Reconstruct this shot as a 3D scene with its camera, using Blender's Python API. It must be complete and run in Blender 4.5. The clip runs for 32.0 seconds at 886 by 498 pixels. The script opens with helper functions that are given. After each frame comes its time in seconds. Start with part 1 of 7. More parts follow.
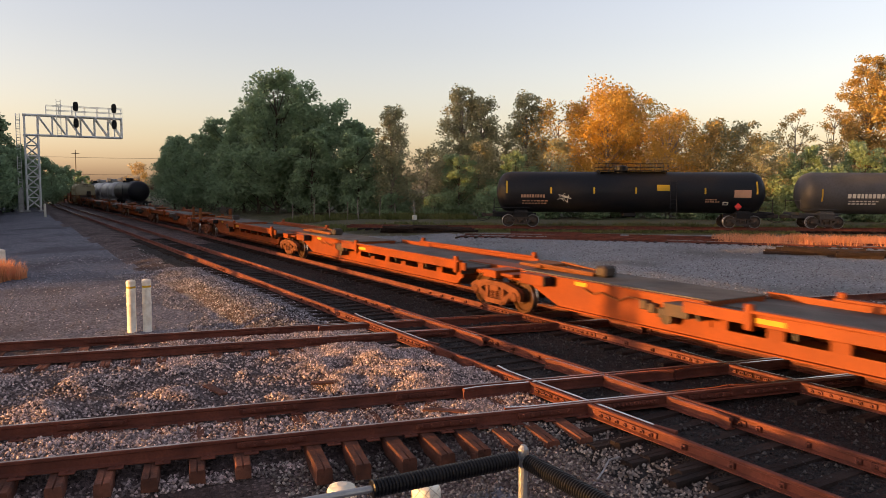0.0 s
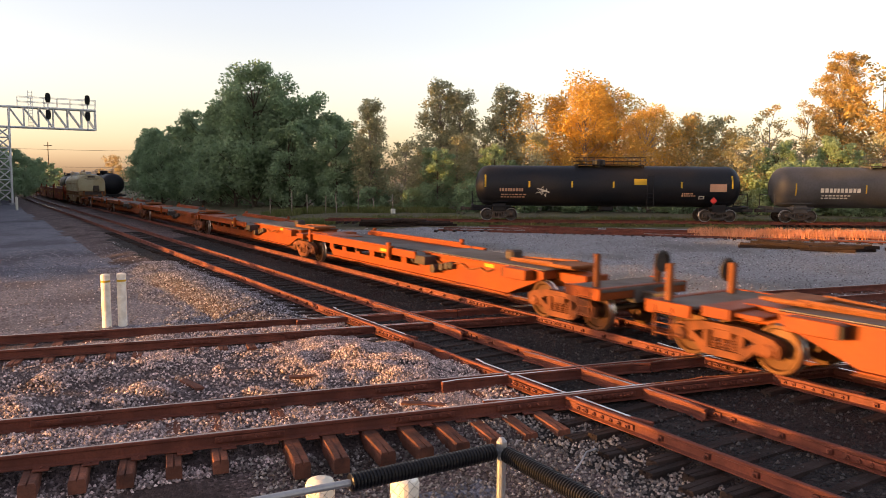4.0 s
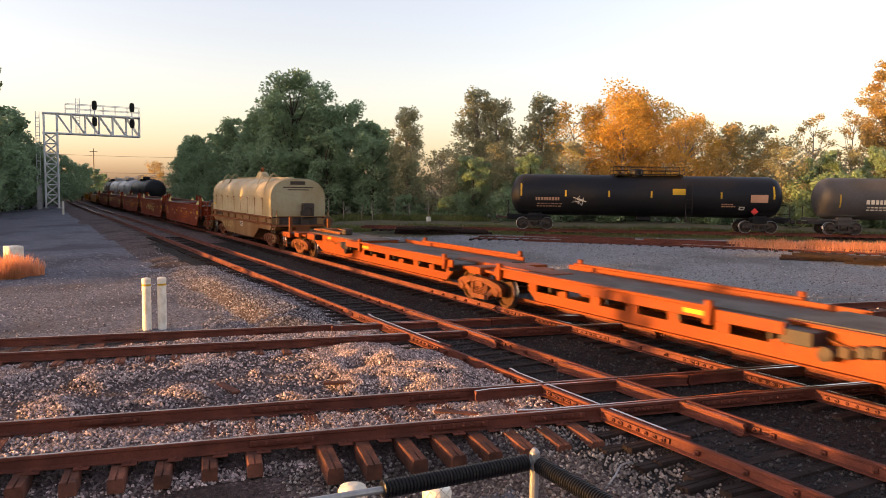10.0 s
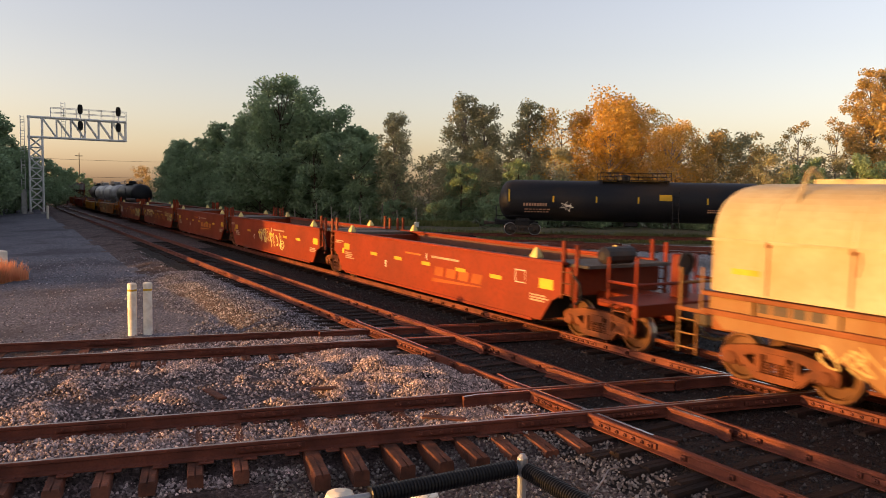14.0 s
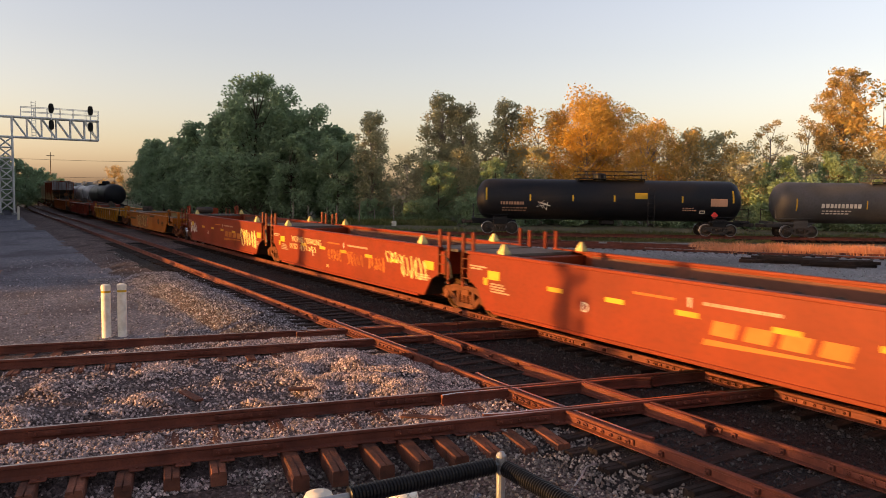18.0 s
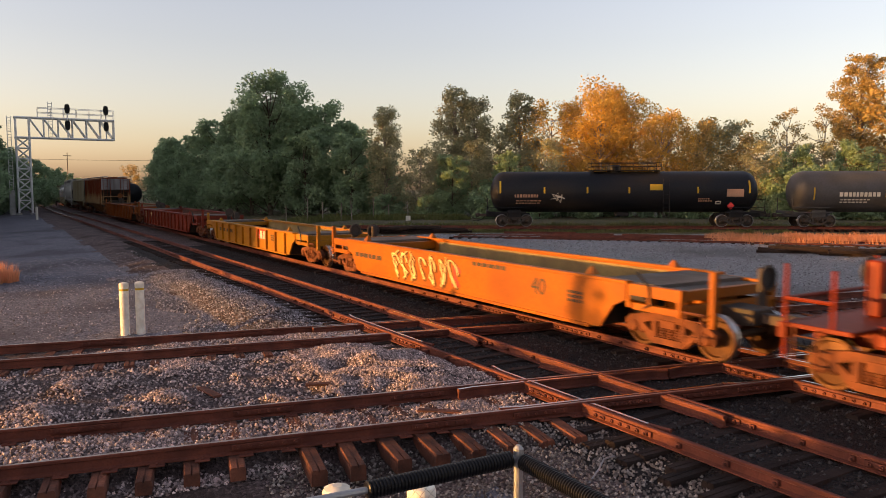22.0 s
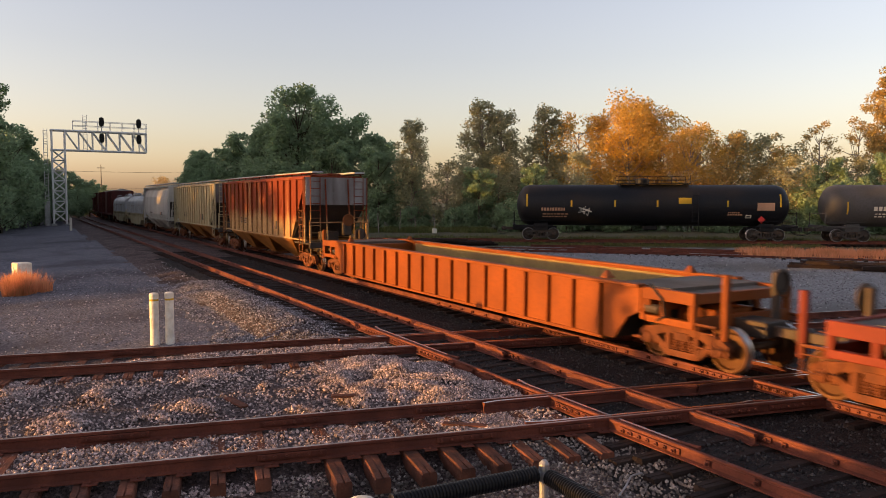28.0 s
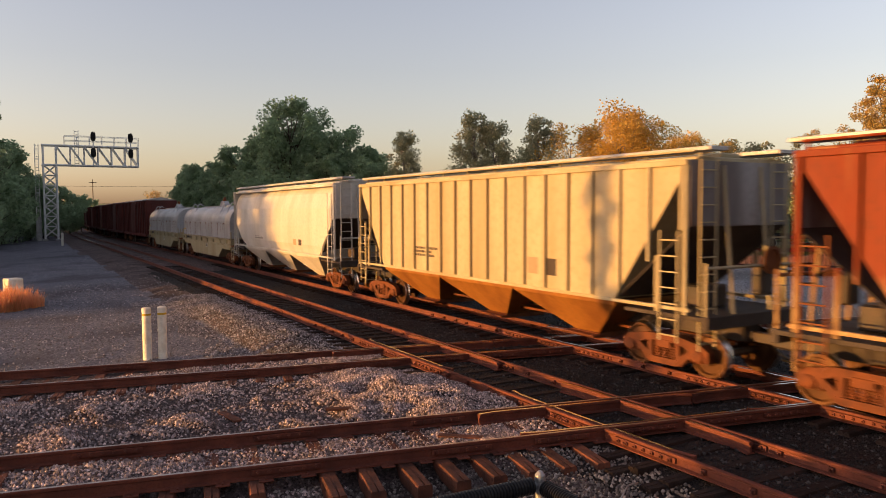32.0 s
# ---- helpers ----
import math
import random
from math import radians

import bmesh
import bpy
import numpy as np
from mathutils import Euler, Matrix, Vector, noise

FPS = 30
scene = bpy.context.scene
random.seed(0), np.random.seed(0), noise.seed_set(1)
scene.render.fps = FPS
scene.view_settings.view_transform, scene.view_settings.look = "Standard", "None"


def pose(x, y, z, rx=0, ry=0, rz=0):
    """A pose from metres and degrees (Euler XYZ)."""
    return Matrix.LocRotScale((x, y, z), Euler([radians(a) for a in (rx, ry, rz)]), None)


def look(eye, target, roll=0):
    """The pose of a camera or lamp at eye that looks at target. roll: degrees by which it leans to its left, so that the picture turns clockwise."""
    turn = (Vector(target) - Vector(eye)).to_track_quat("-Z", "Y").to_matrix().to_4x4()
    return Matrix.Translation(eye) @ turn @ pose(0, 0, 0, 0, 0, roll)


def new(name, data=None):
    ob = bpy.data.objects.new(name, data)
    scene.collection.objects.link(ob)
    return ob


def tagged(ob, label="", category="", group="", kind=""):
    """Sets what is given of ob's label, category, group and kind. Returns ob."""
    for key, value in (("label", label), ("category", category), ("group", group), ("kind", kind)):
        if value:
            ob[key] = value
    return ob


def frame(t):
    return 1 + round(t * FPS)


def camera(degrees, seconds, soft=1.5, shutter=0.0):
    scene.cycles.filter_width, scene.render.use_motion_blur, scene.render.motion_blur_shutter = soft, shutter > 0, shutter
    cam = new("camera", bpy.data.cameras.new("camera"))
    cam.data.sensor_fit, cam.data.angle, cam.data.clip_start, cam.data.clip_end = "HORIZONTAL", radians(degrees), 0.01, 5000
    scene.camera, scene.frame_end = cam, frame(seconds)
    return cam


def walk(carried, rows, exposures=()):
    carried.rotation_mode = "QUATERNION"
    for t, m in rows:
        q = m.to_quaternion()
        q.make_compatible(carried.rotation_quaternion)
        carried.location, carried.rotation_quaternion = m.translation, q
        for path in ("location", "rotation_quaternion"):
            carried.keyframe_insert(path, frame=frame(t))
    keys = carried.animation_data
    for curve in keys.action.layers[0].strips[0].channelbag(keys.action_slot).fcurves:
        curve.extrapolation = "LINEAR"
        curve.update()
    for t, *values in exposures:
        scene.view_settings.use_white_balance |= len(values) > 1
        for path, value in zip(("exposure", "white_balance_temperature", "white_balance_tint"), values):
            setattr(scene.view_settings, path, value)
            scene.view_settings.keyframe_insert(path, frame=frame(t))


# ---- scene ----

SECONDS = 32.0
EYE = (0.0, -12.217, 3.256)
cam = camera(62.19, SECONDS, soft=0.9, shutter=0.4)
# seconds, turn to the left from +y, tilt, lean (degrees)
HEADING = (
    (0, 59.90, -4.69, 0.24), (0.5, 59.61, -4.86, 0.25), (1, 59.17, -4.92, 0.31), (1.5, 58.66, -4.93, 0.48),
    (2, 58.40, -5.18, 0.68), (2.5, 58.39, -5.28, 0.48), (3, 58.42, -5.28, 0.39), (3.5, 58.29, -5.30, 0.43),
    (5.5, 58.24, -4.66, 0.22), (6, 58.66, -4.74, 0.52), (6.5, 59.41, -4.77, 0.33), (7, 60.23, -4.78, 0.30),
    (7.5, 60.49, -4.78, 0.23), (8, 60.35, -4.82, 0.21), (8.5, 60.31, -4.80, 0.42), (9, 60.51, -4.65, 0.63),
    (9.5, 60.76, -4.52, 0.78), (10, 60.97, -4.57, 0.84), (10.5, 61.05, -4.77, 0.93), (11, 61.14, -4.76, 0.86),
    (11.5, 61.25, -4.76, 0.84), (12, 61.12, -4.80, 0.87), (12.5, 60.73, -4.75, 0.72), (13, 60.52, -4.60, 0.73),
    (13.5, 60.40, -4.40, 0.74), (14, 60.03, -4.13, 1.01), (14.5, 59.66, -3.70, 1.08), (16.5, 57.70, -3.99, 0.57),
    (17, 57.85, -4.13, 0.66), (17.5, 58.14, -4.23, 0.71), (18, 58.29, -4.19, 0.77), (18.5, 58.51, -4.22, 0.73),
    (19, 58.86, -4.17, 0.52), (19.5, 58.66, -4.32, 0.34), (20, 58.26, -4.51, 0.03), (20.5, 58.47, -4.51, -0.26),
    (21, 58.92, -4.41, -0.37), (21.5, 59.26, -4.45, -0.19), (22, 59.42, -4.65, -0.07), (22.5, 59.72, -4.75, 0.02),
    (23, 60.13, -4.62, 0.07), (23.5, 60.38, -4.44, 0.10), (24, 60.47, -4.38, 0.04), (24.5, 60.49, -4.43, 0.05),
    (25, 60.61, -4.22, 0.06), (25.5, 60.91, -3.81, 0.15), (27.5, 61.57, -3.59, 0.14), (28, 61.47, -3.66, 0.14),
    (28.5, 61.36, -3.75, 0.02), (29, 61.24, -3.86, -0.04), (29.5, 61.30, -3.95, 0.12), (30, 61.44, -3.97, 0.45),
    (30.5, 61.26, -3.99, 0.55), (31, 61.13, -3.92, 0.56), (31.5, 61.14, -3.62, 0.41), (32, 60.95, -2.78, -0.41),
)
STOPS = ((0, 0.6), (1, 0.8), (2, 1.0), (3, 1.05), (9, 1.0), (11, 0.95), (12, 0.75), (13, 0.5), (20, 0.55), (28, 0.5), (32, 0.3))
EXPOSURES = [(t, stop + 1.35, 6950, 30) for t, stop in STOPS]
walk(cam, [(t, pose(*EYE, 90 + tilt, 0, turn) @ pose(0, 0, 0, 0, 0, lean)) for t, turn, tilt, lean in HEADING], EXPOSURES)

# ---- daylight ----
SUN_FROM = Vector((-0.25, -0.968, 0)).normalized()
SUN_HEIGHT = 3.5
sun = new("sun", bpy.data.lights.new("sun", "SUN"))
sun.data.energy, sun.data.angle, sun.data.color = 2.5, radians(0.6), (1.0, 0.54, 0.115)
sun.matrix_world = look((0, 0, 0), -SUN_FROM * math.cos(radians(SUN_HEIGHT)) - Vector((0, 0, math.sin(radians(SUN_HEIGHT)))))
world = bpy.data.worlds.new("evening_sky")
scene.world = world
world.use_nodes = True
wn = world.node_tree
sky = wn.nodes.new("ShaderNodeTexSky")
sky.sky_type, sky.sun_disc = "NISHITA", False
sky.sun_elevation, sky.sun_rotation = radians(SUN_HEIGHT), math.atan2(SUN_FROM.x, SUN_FROM.y)
sky.air_density, sky.dust_density, sky.ozone_density = 1.0, 1.7, 1.5
haze = wn.nodes.new("ShaderNodeHueSaturation")
haze.inputs["Saturation"].default_value = 0.7
wn.links.new(sky.outputs[0], haze.inputs["Color"])
wn.links.new(haze.outputs[0], wn.nodes["Background"].inputs[0])
wn.nodes["Background"].inputs[1].default_value = 0.15

# ---- materials ----
def material(name, base, rough=0.7, metal=0.0, second=None, grain=12.0, stain=0.8, amount=0.5, bump=0.15, spread=0.0, third=None, streak=False, spec=0.2, fade=None):
    """A surface with fine grain, larger stains, a bump and, from piece to piece, some spread in value."""
    m = bpy.data.materials.new(name)
    m.use_nodes = True
    t = m.node_tree
    n, l = t.nodes, t.links
    bsdf = n["Principled BSDF"]
    bsdf.inputs["Metallic"].default_value = metal
    bsdf.inputs["Specular IOR Level"].default_value = spec
    coord = n.new("ShaderNodeTexCoord")
    place = n.new("ShaderNodeMapping")
    info = n.new("ShaderNodeObjectInfo")
    shift = n.new("ShaderNodeVectorMath")
    shift.operation = "MULTIPLY_ADD"
    wide = n.new("ShaderNodeCombineXYZ")
    for k in range(3):
        l.new(info.outputs["Random"], wide.inputs[k])
    shift.inputs[1].default_value = (37, 19, 11)
    l.new(wide.outputs[0], shift.inputs[0])
    l.new(coord.outputs["Object"], shift.inputs[2])
    l.new(shift.outputs[0], place.inputs[0])
    if streak:
        place.inputs["Scale"].default_value = (1, 1, 0.12)
    big, fine = n.new("ShaderNodeTexNoise"), n.new("ShaderNodeTexNoise")
    big.inputs["Scale"].default_value, big.inputs["Detail"].default_value = stain, 5
    fine.inputs["Scale"].default_value, fine.inputs["Detail"].default_value = grain, 4
    l.new(place.outputs[0], big.inputs["Vector"])
    l.new(shift.outputs[0], fine.inputs["Vector"])
    ramp = n.new("ShaderNodeValToRGB")
    ramp.color_ramp.elements[0].position, ramp.color_ramp.elements[1].position = 0.5 - 0.25 * amount, 0.62 + 0.1 * (1 - amount)
    second = second or tuple(c * 0.6 for c in base)
    ramp.color_ramp.elements[0].color, ramp.color_ramp.elements[1].color = (*base, 1), (*second, 1)
    if fade:
        # worn through towards one height, with a ragged edge
        sep = n.new("ShaderNodeSeparateXYZ")
        l.new(coord.outputs["Object"], sep.inputs[0])
        level = n.new("ShaderNodeMapRange")
        level.inputs[1].default_value, level.inputs[2].default_value = fade[0], fade[1]
        level.inputs[3].default_value, level.inputs[4].default_value = 0.26, -0.16
        l.new(sep.outputs[2], level.inputs[0])
        both = n.new("ShaderNodeMath")
        l.new(big.outputs["Fac"], both.inputs[0])
        l.new(level.outputs[0], both.inputs[1])
        l.new(both.outputs[0], ramp.inputs[0])
    else:
        l.new(big.outputs["Fac"], ramp.inputs[0])
    mix = n.new("ShaderNodeMix")
    mix.data_type = "RGBA"
    mix.inputs[7].default_value = (*(third or tuple(c * 0.55 for c in base)), 1)
    low = n.new("ShaderNodeMapRange")
    low.inputs[1].default_value, low.inputs[2].default_value, low.inputs[4].default_value = 0.45, 0.75, amount
    l.new(fine.outputs["Fac"], low.inputs[0])
    l.new(low.outputs[0], mix.inputs[0])
    l.new(ramp.outputs[0], mix.inputs[6])
    out = mix.outputs[2]
    if spread:
        hsv = n.new("ShaderNodeHueSaturation")
        rng = n.new("ShaderNodeMapRange")
        rng.inputs[3].default_value, rng.inputs[4].default_value = 1 - spread, 1 + spread
        l.new(info.outputs["Random"], rng.inputs[0])
        l.new(rng.outputs[0], hsv.inputs["Value"])
        l.new(out, hsv.inputs["Color"])
        out = hsv.outputs[0]
    l.new(out, bsdf.inputs["Base Color"])
    rr = n.new("ShaderNodeMapRange")
    rr.inputs[3].default_value, rr.inputs[4].default_value = max(0.05, rough - 0.12), min(1, rough + 0.12)
    l.new(big.outputs["Fac"], rr.inputs[0])
    l.new(rr.outputs[0], bsdf.inputs["Roughness"])
    if bump:
        b = n.new("ShaderNodeBump")
        b.inputs["Strength"].default_value, b.inputs["Distance"].default_value = bump, 0.02
        l.new(fine.outputs["Fac"], b.inputs["Height"])
        l.new(b.outputs[0], bsdf.inputs["Normal"])
    return m


def plain(name, base, rough=0.6, metal=0.0):
    return material(name, base, rough, metal, amount=0.25, bump=0.05)


def gravel(name, tones, size, bump=1.0, patch=0.35, patch_tone=(0.05, 0.045, 0.04)):
    """Crushed stone: cells of differing tone with gaps between, and broad dirty patches."""
    m = bpy.data.materials.new(name)
    m.use_nodes = True
    n, l = m.node_tree.nodes, m.node_tree.links
    bsdf = n["Principled BSDF"]
    bsdf.inputs["Roughness"].default_value = 0.9
    bsdf.inputs["Specular IOR Level"].default_value = 0.2
    coord = n.new("ShaderNodeTexCoord")
    cells = n.new("ShaderNodeTexVoronoi")
    cells.inputs["Scale"].default_value = 1 / size
    gaps = n.new("ShaderNodeTexVoronoi")
    gaps.feature = "DISTANCE_TO_EDGE"
    gaps.inputs["Scale"].default_value = 1 / size
    noise_big = n.new("ShaderNodeTexNoise")
    noise_big.inputs["Scale"].default_value, noise_big.inputs["Detail"].default_value = patch, 6
    for v in (cells, gaps, noise_big):
        l.new(coord.outputs["Object"], v.inputs["Vector"])
    tone = n.new("ShaderNodeValToRGB")
    el = tone.color_ramp.elements
    el[0].color, el[1].color = (*tones[0], 1), (*tones[-1], 1)
    for k, c in enumerate(tones[1:-1]):
        el.new((k + 1) / (len(tones) - 1)).color = (*c, 1)
    sep = n.new("ShaderNodeSeparateColor")
    l.new(cells.outputs["Color"], sep.inputs[0])
    l.new(sep.outputs[0], tone.inputs[0])
    mix = n.new("ShaderNodeMix")
    mix.data_type = "RGBA"
    mix.inputs[7].default_value = (*patch_tone, 1)
    rng = n.new("ShaderNodeMapRange")
    rng.inputs[1].default_value, rng.inputs[2].default_value, rng.inputs[4].default_value = 0.48, 0.66, 0.75
    l.new(noise_big.outputs["Fac"], rng.inputs[0])
    l.new(rng.outputs[0], mix.inputs[0])
    l.new(tone.outputs[0], mix.inputs[6])
    l.new(mix.outputs[2], bsdf.inputs["Base Color"])
    edge = n.new("ShaderNodeMapRange")
    edge.inputs[2].default_value = 0.3
    l.new(gaps.outputs["Distance"], edge.inputs[0])
    add = n.new("ShaderNodeMath")
    add.operation = "MULTIPLY_ADD"
    add.inputs[1].default_value = 1.0
    l.new(edge.outputs[0], add.inputs[0])
    l.new(sep.outputs[1], add.inputs[2])
    b = n.new("ShaderNodeBump")
    b.inputs["Strength"].default_value, b.inputs["Distance"].default_value = bump, size * 0.5
    l.new(add.outputs[0], b.inputs["Height"])
    l.new(b.outputs[0], bsdf.inputs["Normal"])
    return m


def leaf_material(name, tones):
    """Leaves, their tone varied from clump to clump, a little light coming through them."""
    m = bpy.data.materials.new(name)
    m.use_nodes = True
    n, l = m.node_tree.nodes, m.node_tree.links
    bsdf = n["Principled BSDF"]
    geo = n.new("ShaderNodeNewGeometry")
    ramp = n.new("ShaderNodeValToRGB")
    el = ramp.color_ramp.elements
    el[0].color, el[1].color = (*tones[0], 1), (*tones[-1], 1)
    for k, c in enumerate(tones[1:-1]):
        el.new((k + 1) / (len(tones) - 1)).color = (*c, 1)
    coord = n.new("ShaderNodeTexCoord")
    clump = n.new("ShaderNodeTexNoise")
    clump.inputs["Scale"].default_value, clump.inputs["Detail"].default_value = 0.55, 2
    l.new(coord.outputs["Object"], clump.inputs["Vector"])
    spread = n.new("ShaderNodeMapRange")
    spread.inputs[1].default_value, spread.inputs[2].default_value = 0.35, 0.65
    l.new(clump.outputs["Fac"], spread.inputs[0])
    tone = n.new("ShaderNodeMix")
    tone.inputs[0].default_value = 0.55
    l.new(geo.outputs["Random Per Island"], tone.inputs[2])
    l.new(spread.outputs[0], tone.inputs[3])
    l.new(tone.outputs[0], ramp.inputs[0])
    l.new(ramp.outputs[0], bsdf.inputs["Base Color"])
    bsdf.inputs["Roughness"].default_value = 0.7
    bsdf.inputs["Specular IOR Level"].default_value = 0.15
    trans = n.new("ShaderNodeBsdfTranslucent")
    l.new(ramp.outputs[0], trans.inputs[0])
    both = n.new("ShaderNodeMixShader")
    both.inputs[0].default_value = 0.45
    l.new(bsdf.outputs[0], both.inputs[1])
    l.new(trans.outputs[0], both.inputs[2])
    l.new(both.outputs[0], n["Material Output"].inputs[0])
    return m


BALLAST = gravel("ballast", [(0.0292, 0.0193, 0.018), (0.146, 0.102, 0.096), (0.0734, 0.0509, 0.047), (0.292, 0.21, 0.197)], 0.035, 1.0, 0.6, (0.0409, 0.0249, 0.0218))
YARD_STONE = gravel("yard_stone", [(0.12, 0.12, 0.125), (0.3, 0.3, 0.31), (0.2, 0.2, 0.205), (0.38, 0.38, 0.39)], 0.07, 0.8, 0.16, (0.13, 0.125, 0.12))
CINDER = gravel("cinder", [(0.047, 0.0447, 0.0544), (0.173, 0.166, 0.192), (0.094, 0.0905, 0.105), (0.313, 0.301, 0.329)], 0.045, 0.6, 0.25, (0.0704, 0.0646, 0.074))
RUST_RAIL = material("rusty_rail", (0.165, 0.0492, 0.0309), 0.75, 0.1, (0.0934, 0.0304, 0.0215), 30, 2.5, 0.6, 0.3)
RAIL_TOP = material("worn_rail_head", (0.7, 0.67, 0.64), 0.22, 1.0, (0.5, 0.45, 0.42), 40, 3, 0.4, 0.03)
RAIL_DULL = material("dull_rail_head", (0.42, 0.33, 0.29), 0.34, 0.85, (0.25, 0.16, 0.12), 40, 3, 0.5, 0.05)
DARK_TIE = material("creosoted_wood", (0.034, 0.0202, 0.0154), 0.85, 0, (0.0189, 0.0121, 0.00966), 26, 3, 0.7, 0.6, 0.25)
BROWN_TIE = material("weathered_tie", (0.196, 0.0697, 0.0416), 0.88, 0, (0.069, 0.0306, 0.0224), 26, 3, 0.9, 0.8, 0.3)
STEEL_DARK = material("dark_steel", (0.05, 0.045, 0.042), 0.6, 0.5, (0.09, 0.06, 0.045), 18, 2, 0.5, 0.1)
TRUCK_STEEL = material("truck_casting", (0.16, 0.0479, 0.016), 0.75, 0.1, (0.08, 0.028, 0.0144), 22, 3, 0.6, 0.2)
WHEEL_STEEL = material("wheel_steel", (0.0896, 0.0412, 0.0192), 0.5, 0.6, (0.0582, 0.0274, 0.0135), 20, 3, 0.4, 0.1)
TREAD = material("wheel_tread", (0.5, 0.48, 0.46), 0.3, 1.0, None, 30, 3, 0.3, 0.03)
ORANGE = material("spine_orange", (0.23, 0.0432, 0.0025), 0.55, 0, (0.155, 0.031, 0.005), 14, 0.7, 0.5, 0.08)
DECK_GREY = material("worn_deck", (0.119, 0.098, 0.084), 0.75, 0, (0.07, 0.0525, 0.042), 18, 1.2, 0.6, 0.15)
WELL_RED = material("well_red", (0.185, 0.0221, 0.0028), 0.55, 0, (0.136, 0.0183, 0.0034), 10, 0.6, 0.5, 0.06)
WELL_BROWN = material("well_brown_red", (0.189, 0.0244, 0.0085), 0.6, 0, (0.126, 0.0197, 0.0095), 12, 0.6, 0.6, 0.1)
RIB_ORANGE = material("rib_well_orange", (0.235, 0.055, 0.005), 0.6, 0, (0.15, 0.036, 0.0065), 12, 0.6, 0.6, 0.1)
YELLOW = material("well_yellow", (0.324, 0.0925, 0.00312), 0.5, 0, (0.239, 0.0609, 0.00445), 12, 0.6, 0.5, 0.08)
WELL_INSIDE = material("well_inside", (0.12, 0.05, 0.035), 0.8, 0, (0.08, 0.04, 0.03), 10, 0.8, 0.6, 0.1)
BRIGHT_YELLOW = material("ribbed_well_yellow", (0.353, 0.144, 0.00665), 0.5, 0, (0.26, 0.093, 0.00665), 12, 0.6, 0.5, 0.08)
YELLOW_INSIDE = material("yellow_inside", (0.24, 0.168, 0.064), 0.8, 0, (0.16, 0.112, 0.056), 10, 0.8, 0.6, 0.1)
COIL_WHITE = material("hood_white", (0.372, 0.322, 0.203), 0.5, 0, (0.288, 0.216, 0.104), 9, 0.7, 0.45, 0.05, third=(0.279, 0.202, 0.099))
COIL_BODY = material("coil_body_cream", (0.248, 0.151, 0.0691), 0.55, 0, (0.174, 0.0739, 0.0194), 9, 0.8, 0.6, 0.06, streak=True, third=(0.182, 0.0915, 0.0331))
SILVER = material("galvanised_hood", (0.42, 0.42, 0.43), 0.45, 0.2, (0.3, 0.29, 0.285), 9, 0.6, 0.5, 0.06)
RUST_STREAK = material("rust_streak", (0.205, 0.0674, 0.0205), 0.8, 0, (0.141, 0.0467, 0.0164), 20, 2, 0.6, 0.1)
HOPPER_RUST = material("hopper_rust", (0.16, 0.023, 0.003), 0.65, 0, (0.35, 0.215, 0.095), 8, 1.5, 0.5, 0.08, streak=True, fade=(1.85, 2.75), third=(0.095, 0.018, 0.005))
HOPPER_GREY = material("hopper_grey", (0.39, 0.335, 0.215), 0.6, 0, (0.3, 0.23, 0.125), 8, 0.9, 0.45, 0.08, streak=True, third=(0.27, 0.2, 0.105))
HOPPER_LIGHT = material("hopper_light", (0.5, 0.48, 0.44), 0.55, 0, (0.38, 0.35, 0.3), 8, 0.9, 0.35, 0.06, streak=True)
HOPPER_BAY = material("hopper_bay_rust", (0.27, 0.11, 0.022), 0.7, 0, (0.17, 0.06, 0.013), 10, 1.2, 0.5, 0.08, streak=True)
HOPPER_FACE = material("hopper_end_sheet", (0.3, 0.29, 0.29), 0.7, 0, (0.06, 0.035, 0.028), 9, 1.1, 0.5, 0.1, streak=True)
# dark tone that holds the shade at the hoppers' ends and underframe
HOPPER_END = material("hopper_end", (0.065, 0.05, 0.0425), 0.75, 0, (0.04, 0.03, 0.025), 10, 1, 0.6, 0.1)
BOX_RED = material("boxcar_red", (0.112, 0.0245, 0.0196), 0.65, 0, (0.07, 0.021, 0.0175), 8, 0.6, 0.5, 0.06, 0.25)
BOX_ROOF = material("boxcar_roof", (0.42, 0.4, 0.38), 0.5, 0.3, (0.25, 0.2, 0.17), 8, 0.6, 0.5, 0.06)
TANK_BLACK = material("tank_black", (0.008, 0.009, 0.012), 0.5, 0, (0.014, 0.013, 0.014), 8, 0.5, 0.5, 0.04, spec=0.2)
TANK_GREY = material("tank_dull_black", (0.063, 0.063, 0.065), 0.55, 0, (0.0468, 0.045, 0.0428), 8, 0.5, 0.5, 0.04, spec=0.25)
TANK_SILVER = material("tank_silver", (0.4, 0.4, 0.4), 0.45, 0.3, (0.3, 0.28, 0.27), 8, 0.5, 0.5, 0.04)
SIGN_YELLOW = plain("sign_yellow", (0.56, 0.34, 0.025))
SIGN_WHITE = plain("sign_white", (0.62, 0.58, 0.48))
SIGN_RED = plain("sign_red", (0.6, 0.05, 0.04))
SIGN_BROWN = plain("placard_brown", (0.42, 0.24, 0.15))
DIM_MARK = plain("dim_marking", (0.42, 0.14, 0.022))
FAINT_MARK = plain("faint_marking", (0.3, 0.075, 0.012))
DATA_PRINT = plain("worn_white_print", (0.42, 0.3, 0.2))
CONE = plain("guide_yellow", (0.66, 0.52, 0.2))
LIME = plain("spray_pale_green", (0.6, 0.52, 0.2))
PALE = plain("spray_pale", (0.72, 0.52, 0.24))
DUSK_SPRAY = plain("spray_brown", (0.1, 0.04, 0.008))
